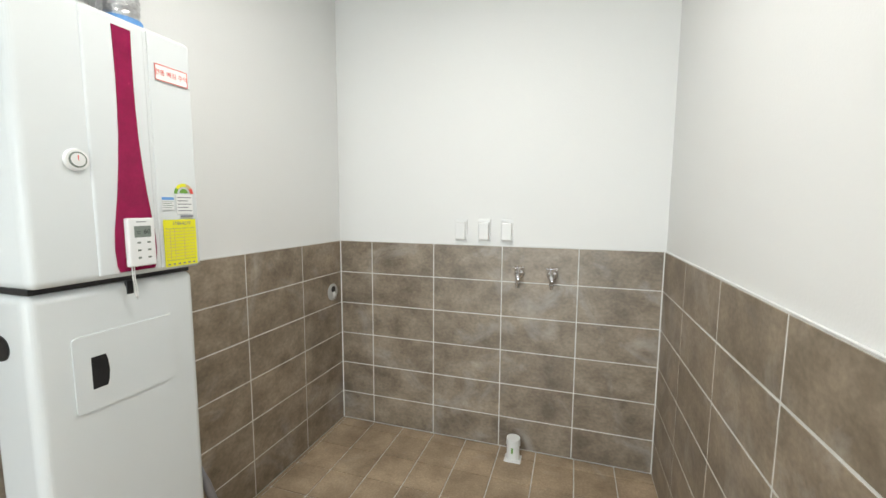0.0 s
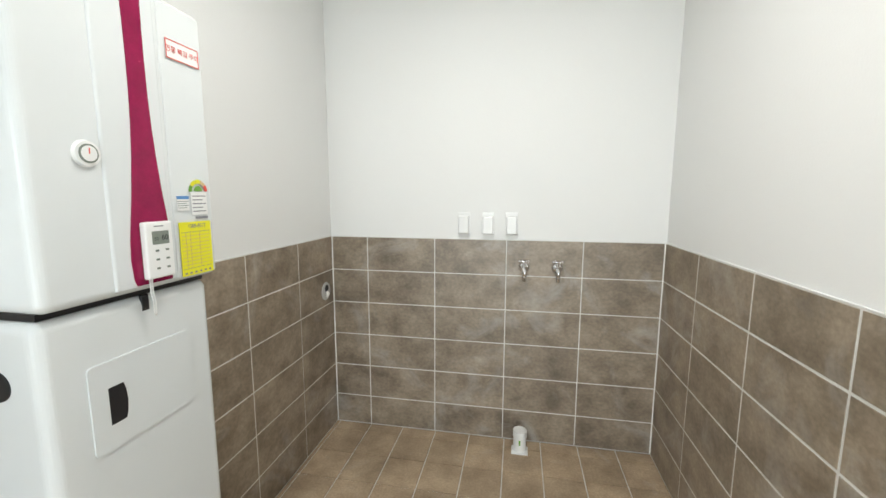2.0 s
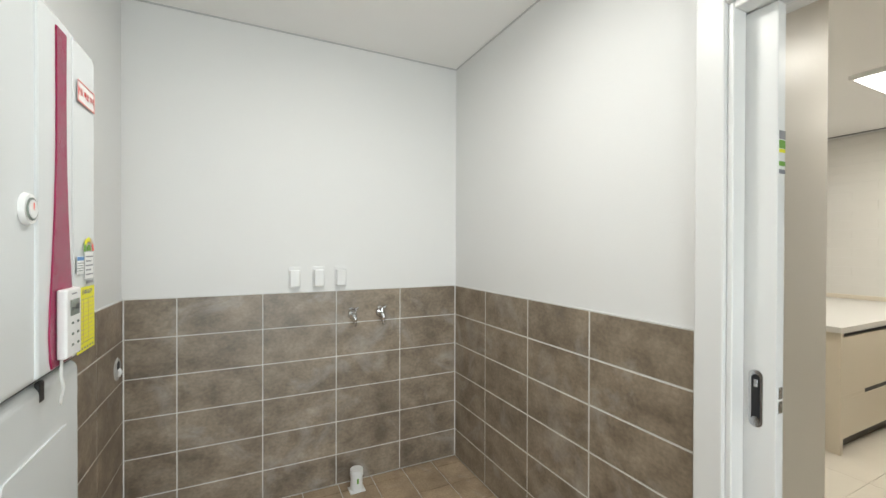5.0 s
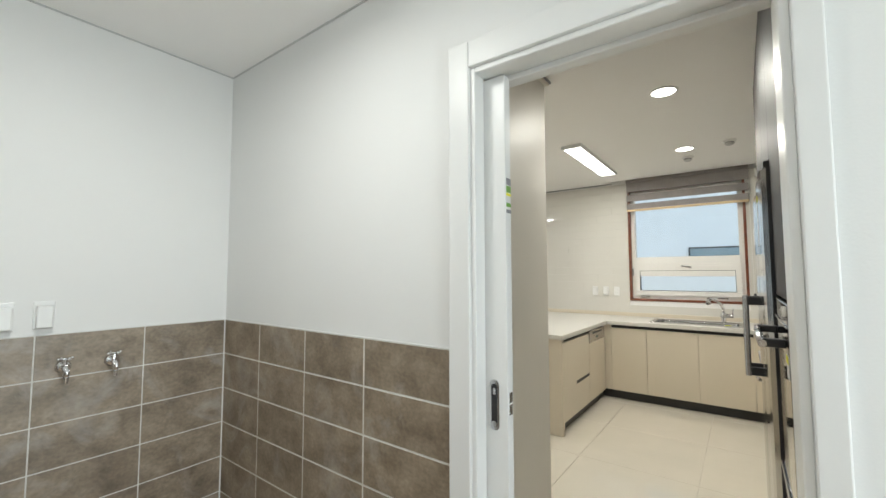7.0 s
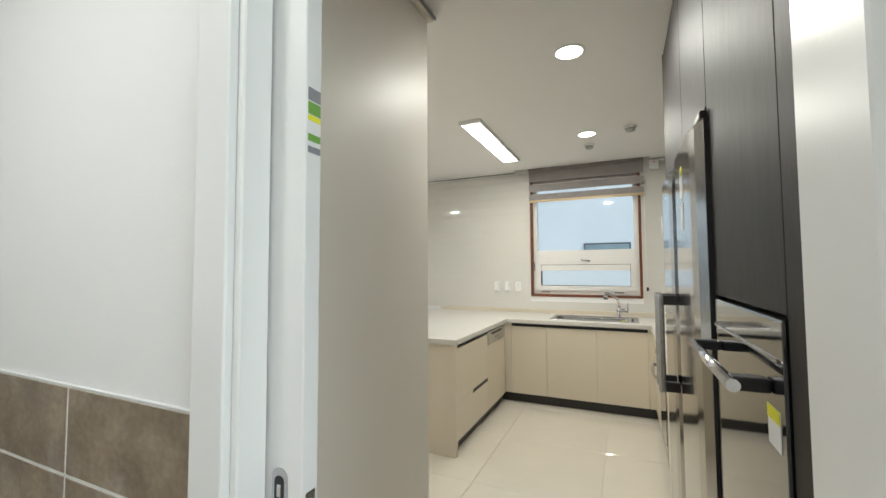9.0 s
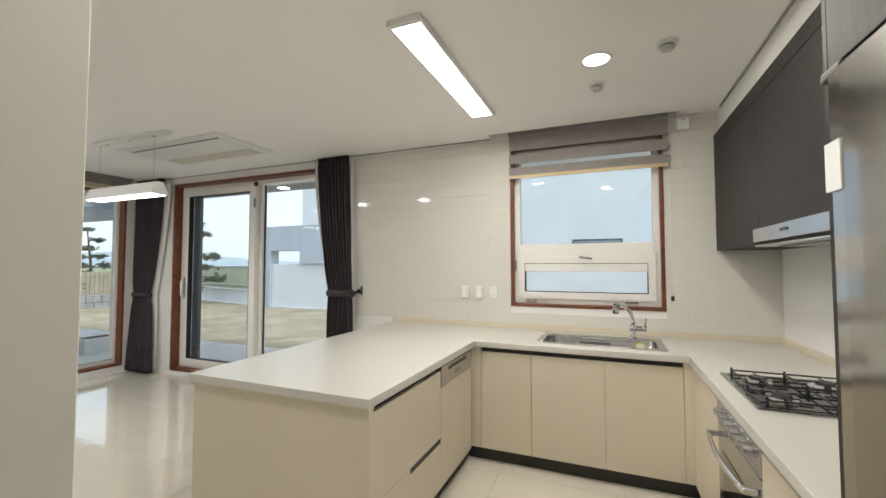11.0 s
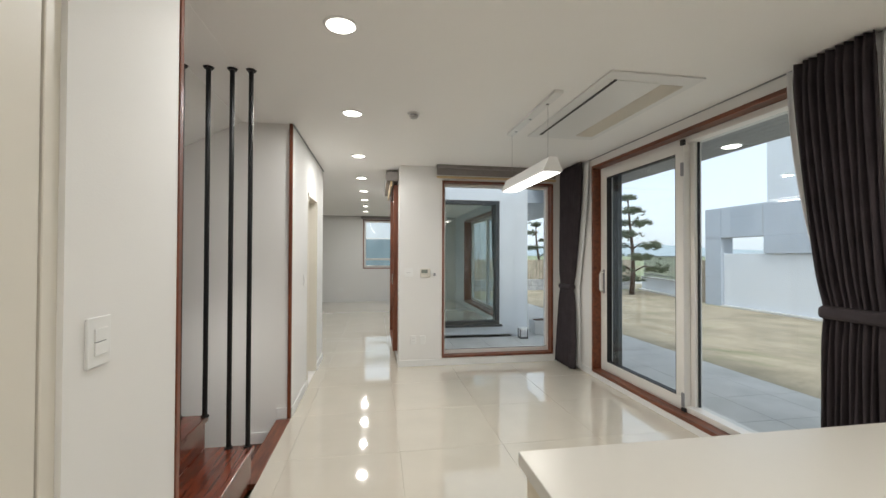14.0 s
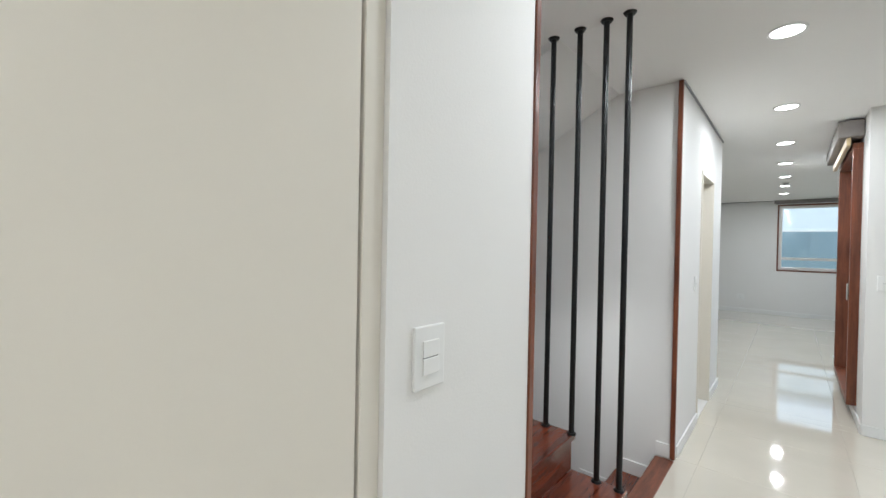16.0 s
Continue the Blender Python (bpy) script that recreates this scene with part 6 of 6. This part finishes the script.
part("rim", cyl((0, 0, -0.008), (0, 0, 0), 0.105, 0.11, 32), M_PLASTIC, sl)
part("diffuser", cyl((0, 0, -0.011), (0, 0, -0.0082), 0.092, 0.094, 32), M_LAMP, sl)
for lo, hi in (((XL - 0.2, -1.6), (KX + 0.3, 2.78)), ((XL - 0.2, 5.04), (KX + 0.3, NY + 0.3)), ((XL - 0.2, 2.7801), (-0.48, 5.0399)), ((HX - 0.14, 2.7801), (KX + 0.3, 5.0399))):
    slab("roof_main", (*lo, CEIL + 0.26), (*hi, CEIL + 0.4), M_STUCCO, "white flat roof", "roof")
slab("roof_stair", (-0.6, 2.7, 5.1), (HX, 5.2, 5.2), M_STUCCO, "white flat roof over the stairs", "roof")
slab("roof_hall", (-3.2, NY + 0.3, 3.4), (3.125, CY, 3.55), M_STUCCO, "white flat roof over the hall", "roof")
slab("roof_living", (-3.2, CY, 3.4), (EXT, FARY + 0.2, 3.55), M_STUCCO, "white flat roof over the living room", "roof")
slab("wall_outer_west", (-3.2, 2.52, -0.1), (-3.05, 7.0, 3.4), M_STUCCO, "white outer wall", "wall")


slab("roof_beam", (EXT + 0.002, 8.46, 2.46), (6.9, 13.0, 2.75), M_GREYWALL, "grey beam under the living room roof", "roof")


def garden_lantern(x, y, z):
    ob = thing("garden_lantern", "small lit lantern on the terrace", "lantern", (x, y, z))
    part("base", box((-0.075, -0.075, 0), (0.075, 0.075, 0.03), 0.004), M_DARKFRAME, ob)
    part("glass", box((-0.055, -0.055, 0.03), (0.055, 0.055, 0.17), 0.004), M_SHEER, ob)
    part("bulb", cyl((0, 0, 0.172), (0, 0, 0.176), 0.04, None, 16), M_LAMP, ob)
    part("cap", box((-0.075, -0.075, 0.178), (0.075, 0.075, 0.196), 0.004), M_PLASTIC, ob)
    for sx in (-1, 1):
        for sy in (-1, 1):
            part("post", box((sx * 0.066 - 0.006, sy * 0.066 - 0.006, 0.03), (sx * 0.066 + 0.006, sy * 0.066 + 0.006, 0.178)), M_DARKFRAME, ob)


garden_lantern(5.17, 8.2, -0.05)
plb = thing("stone_planter", "low grey stone planter on the terrace", "planter", (5.75, 8.6, -0.05))
part("trough", box((-0.25, -0.15, 0), (0.25, 0.15, 0.26), 0.01), M_CONCRETE, plb)
part("soil", box((-0.21, -0.11, 0.2605), (0.21, 0.11, 0.266)), M_BARK, plb)

# garden wall with a framed opening
gw = thing("garden_wall", "white garden wall with a grey framed gateway", "garden wall")
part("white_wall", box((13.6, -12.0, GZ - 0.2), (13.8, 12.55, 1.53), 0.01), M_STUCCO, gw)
part("frame_pillar", box((13.5, 12.5501, GZ - 0.2), (13.95, 13.18, 3.0), 0.01), M_GREYWALL, gw)
part("frame_beam", box((13.5, 8.6, 2.04), (13.95, 12.55, 3.0), 0.01), M_GREYWALL, gw)
part("frame_pillar", box((13.5, 8.6, 1.531), (13.95, 11.1, 2.0395), 0.01), M_GREYWALL, gw)
for z in (0.75, 2.04):
    part("panel_joint", box((13.496, 12.56, z), (13.4995, 13.17, z + 0.012)), M_INK, gw)
part("panel_joint", box((13.496, 11.1, 2.045), (13.4995, 11.112, 2.99)), M_INK, gw)
part("footing", box((13.42, -12.0, GZ - 0.2), (13.599, 12.5, GZ + 0.05), 0.01), M_CONCRETE, gw)
gate = thing("wooden_gate", "tan slatted wooden gate beside the wall", "gate")
for k in range(3):
    part("slat", box((13.75, 13.2 + k * 0.16, GZ - 0.1), (13.8, 13.34 + k * 0.16, 1.3), 0.005), M_GATE, gate)
stone = thing("stone_wall", "low grey stone block wall under a board fence", "garden wall")
FY = 18.7
for r in range(2):
    for k in range(17):
        x = 5.6 + k * 0.52 + (0.26 if r else 0.0)
        part("stone", box((x, FY + 0.006 * (k % 3), GZ - 0.1 + r * 0.3), (x + 0.505, FY + 0.3, GZ + 0.19 + r * 0.3), 0.02), M_STONE, stone)
boards = thing("board_fence", "weathered brown board fence on the stone wall", "fence")
for z in (0.48, 1.08):
    part("rail", box((5.6, FY + 0.16, z), (14.6, FY + 0.2, z + 0.07)), M_GATE, boards)
me_board = None
for k in range(60):
    x = 5.62 + k * 0.15
    if me_board is None:
        b0 = part("board", box((0, 0, 0.34), (0.132, 0.022, 1.24), 0.003), M_GATE, boards)
        me_board = b0.data
        b0.location = (x, FY + 0.135, 0)
    else:
        shared("board", me_board, boards, (x, FY + 0.135, 0))
lowwall = thing("low_wall", "low white boundary wall at the lawn's edge", "garden wall", (13.8, 13.75, 0), -14.0)
part("wall", box((0.0, 0.0, GZ - 0.2), (0.2, 5.0, 0.42), 0.01), M_STUCCO, lowwall)
part("coping", box((-0.05, 0.0, 0.4205), (0.25, 5.0, 0.47), 0.008), M_CONCRETE, lowwall)
part("gutter", box((-0.2, 0.0, GZ - 0.2), (-0.001, 5.0, GZ + 0.06), 0.008), M_CONCRETE, lowwall)
rail = thing("metal_fence", "dark grey metal bar fence on the low wall", "fence", (13.8, 13.75, 0), -14.0)
for z in (1.40, 0.56):
    part("rail", box((0.08, 0.0, z), (0.12, 5.0, z + 0.04)), M_FENCE, rail)
me_bar = None
for k in range(38):
    if me_bar is None:
        b0 = part("bar", box((-0.012, -0.012, 0.472), (0.012, 0.012, 1.44)), M_FENCE, rail)
        me_bar = b0.data
        b0.location = (0.1, 0.06, 0)
    else:
        shared("bar", me_bar, rail, (0.1, 0.06 + k * 0.132, 0))
road = slab("road", (-60, 24, GZ - 0.52), (160, 30, GZ - 0.46), M_CONCRETE, "pale grey road beyond the garden", "road")


def house(name, label, x0, x1, y0, y1, h, face, wins, mat):
    """A plain building with a parapet and recessed windows on one side."""
    ob = thing(name, label, "house")
    part("wall", box((x0, y0, GZ - 0.1), (x1, y1, h)), mat, ob)
    part("roof", box((x0 - 0.15, y0 - 0.15, h + 0.0005), (x1 + 0.15, y1 + 0.15, h + 0.25), 0.02), M_GREYWALL, ob)
    for u0, u1, z0, z1 in wins:
        if face == "x":
            f = part("window", box((x0 - 0.04, u0, z0), (x0 - 0.001, u1, z1), 0.005), M_DARKFRAME, ob)
            part("pane", box((x0 - 0.046, u0 + 0.06, z0 + 0.06), (x0 - 0.041, u1 - 0.06, z1 - 0.06)), M_GREYGLASS, f)
        else:
            f = part("window", box((u0, y0 - 0.04, z0), (u1, y0 - 0.001, z1), 0.005), M_PVC, ob)
            part("pane", box((u0 + 0.06, y0 - 0.046, z0 + 0.06), (u1 - 0.06, y0 - 0.041, z1 - 0.06)), M_GREYGLASS, f)
    return ob


# Opaque panes with the reflected sky put into their grey-blue colour.
M_GREYGLASS = material("sky_lit_glass", (0.25, 0.33, 0.38), 0.08, var=0.06, scale=1)
# The low thin entry is a dark vent louvre built from window parts.
house("neighbour_house", "white rendered neighbouring house behind the wall", 17.0, 24.0, -1.35, 14.1, 7.2, "x", [(-0.2, 1.5, 1.95, 2.42), (0.05, 0.95, 1.60, 1.72)], M_STUCCO)
house("grey_house", "low grey building farther off", 26.0, 34.0, -6.5, -3.2, 4.2, "x", [(-5.8, -4.6, 1.5, 2.6)], M_GREYWALL)
house("north_house", "white neighbouring house with a wide window", -3.0, 9.0, 19.6, 26.0, 3.3, "y", [(1.6, 3.6, 0.9, 2.2)], M_STUCCO)


def ridge(name, r, a0, a1, h, seed):
    """A far hill line round the place, as a rising sheet of ground."""
    rnd = random.Random(seed)
    bm = bmesh.new()
    n = 80
    lo, hi, back = [], [], []
    for k in range(n + 1):
        a = radians(a0 + (a1 - a0) * k / n)
        z = h * (0.5 + 0.3 * math.sin(k * 0.21 + seed) + 0.2 * math.sin(k * 0.53 + 2 * seed)) + rnd.uniform(-0.3, 0.3)
        lo.append(bm.verts.new((r * math.cos(a), r * math.sin(a), GZ - 0.2)))
        hi.append(bm.verts.new((1.15 * r * math.cos(a), 1.15 * r * math.sin(a), max(z, 1))))
        back.append(bm.verts.new((1.5 * r * math.cos(a), 1.5 * r * math.sin(a), GZ - 0.2)))
    for p, q in ((lo, hi), (hi, back)):
        for k in range(n):
            bm.faces.new((p[k], p[k + 1], q[k + 1], q[k])).smooth = True
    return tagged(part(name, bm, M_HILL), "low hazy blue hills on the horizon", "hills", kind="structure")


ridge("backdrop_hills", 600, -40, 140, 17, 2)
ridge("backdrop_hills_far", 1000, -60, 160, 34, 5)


def pine(x, y, h, seed, pads=12, wide=0.42):
    """A garden pine: bent tapered trunk, limbs and flat pads of needles."""
    rnd = random.Random(seed)
    ob = thing("pine_tree", "trained garden pine with flat needle pads", "tree", (x, y, GZ), 0, "garden pines")
    pts, rad = [], []
    for k in range(9):
        s = k / 8
        pts.append((0.18 * h * 0.3 * math.sin(3.1 * s + seed), 0.14 * h * 0.3 * math.sin(2.3 * s + 2 * seed), h * 0.96 * s))
        rad.append(0.045 * h * 0.55 * (1 - 0.85 * s) + 0.012)
    part("trunk", tube(pts, rad, 10), M_BARK, ob)
    bl, bn = bmesh.new(), bmesh.new()
    for i in range(pads):
        s = 0.2 + 0.8 * i / (pads - 1)
        c = Vector(pts[min(8, int(s * 8))])
        a = i * 2.4 + seed
        reach = ((1.05 - s) * wide + 0.05) * h * rnd.uniform(0.8, 1.15)
        tip = c + Vector((math.cos(a) * reach, math.sin(a) * reach, 0.03 * h))
        if i == pads - 1:
            tip = c + Vector((0, 0, 0.05 * h))
        mid = (c + tip) / 2 + Vector((0, 0, 0.05 * h))
        add_tube(bl, [c, mid, tip], [0.02 * h * 0.5, 0.013 * h * 0.5, 0.005 * h], 6)
        rx = (0.4 * wide) * (0.65 + 0.6 * (1 - s)) * h * rnd.uniform(0.8, 1.2)
        for _ in range(46):
            cc = tip + Vector((rnd.gauss(0, 0.5) * rx, rnd.gauss(0, 0.5) * rx, rnd.gauss(0, 0.17) * rx))
            for _ in range(16):
                d = Vector((rnd.gauss(0, 1), rnd.gauss(0, 1), abs(rnd.gauss(0.35, 0.7)))).normalized() * rnd.uniform(0.05, 0.085) * h * 0.55
                side = d.cross(Vector((rnd.random(), rnd.random(), rnd.random()))).normalized() * 0.0045 * h
                v = [bn.verts.new(cc - side), bn.verts.new(cc + side), bn.verts.new(cc + d)]
                bn.faces.new(v)
    part("limbs", bl, M_BARK, ob)
    part("crown", bn, M_NEEDLE, ob)
    return ob


pine(12.75, 16.2, 3.9, 1, 15, 0.26)
pine(10.5, 20.2, 3.1, 2, 10, 0.34)
pine(13.0, -2.2, 2.6, 4, 12, 0.34)
pine(12.2, 22.0, 3.2, 7, 12, 0.3)

# ---- pieces: tiles ----
rows = [0.0] + [TOP - PITCH * k for k in range(5, -1, -1)]
back_x = [XL + 0.009, -1.007, -0.605, -0.203, 0.200, XR - 0.009]
side_y = [0.745, 1.185, 1.595, 2.0, YB - 0.009]
west_y = [-2.395, -2.03, -1.625, -1.22, -0.815, -0.41, -0.005, 0.40, 0.805, 1.21, 1.612, 2.01, YB - 0.009]
tile_field(wall_l_north, "y", YB - 0.004, back_x, rows, 0.005, M_TILE)
tile_field(wall_l_east, "x", XR - 0.004, side_y, rows, 0.007, M_TILE)
tile_field(wall_l_west, "x", XL + 0.004, west_y, rows, 0.005, M_TILE)
fx = [XL + 0.004] + [-1.2095 + 0.2035 * k for k in range(9)] + [XR - 0.004]
fy = [YS] + [2.30 - 0.2035 * k for k in range(22, -1, -1)] + [YB - 0.008]
tile_field(floor_l, "z", -0.004, fx, fy, 0.006, M_FTILE, 0.008)

# glazed wall tiles in a half bond on the window wall, cut round the window
WH, WW = 0.1, 0.4
wy0, wy1, wz0, wz1 = WIN
cache = {}
for r in range(18):
    z0, z1 = 0.925 + r * WH, min(0.925 + (r + 1) * WH, CEIL - 0.019)
    u = KY - (0.2 if r % 2 else 0.0)
    while u < 2.78:
        p, q = max(u, KY), min(u + WW, 2.78)
        u += WW
        spans = [(p, q)]
        if z1 > wz0 - 0.02 and z0 < wz1 + 0.02:
            spans = [(a, b) for a, b in ((p, min(q, wy0 - 0.002)), (max(p, wy1 + 0.002), q)) if b - a > 0.012]
        zz0 = z0
        for a, b in spans:
            if b - a < 0.012 or z1 - zz0 < 0.012:
                continue
            key = (round(b - a - 0.0006, 4), round(z1 - zz0 - 0.0010, 4))
            if key not in cache:
                cache[key] = tile_mesh("wall_tile", *key, "x", M_WTILE, 0.005, 0.0005)
            shared("wall_tile", cache[key], wall_east, (KX - 0.0028, (a + b) / 2, (zz0 + z1) / 2))

# polished floor tiles


def lines(a, b, step, off):
    out = [a]
    v = off + math.ceil((a + 0.02 - off) / step) * step
    while v < b - 0.02:
        out.append(v)
        v += step
    return out + [b]


tile_field(floor_k, "z", -0.002, lines(XR + 0.15, KX, 0.8, 2.71), lines(KY, 2.845, 0.8, 4.2), 0.0015, M_PORCELAIN, 0.004, "floor_tile")
tile_field(floor_d, "z", -0.002, lines(HX, KX, 0.8, 2.71), lines(2.845, NY, 0.8, 4.2), 0.0015, M_PORCELAIN, 0.004, "floor_tile")
tile_field(floor_h, "z", -0.002, lines(HX - 0.12, 2.825, 0.8, 2.71), lines(NY, CY, 0.8, 4.2), 0.0015, M_PORCELAIN, 0.004, "floor_tile")
tile_field(floor_f, "z", -0.002, lines(-3.0, EXT - 0.3, 0.8, 2.71), lines(CY, FARY, 0.8, 4.2), 0.0015, M_PORCELAIN, 0.004, "floor_tile")
tile_field(terr, "z", -0.0625, lines(3.2, 7.2, 0.6, 3.2), lines(0.0, 8.4, 0.6, 6.77), 0.006, M_CONCRETE, 0.025, "paving_slab")
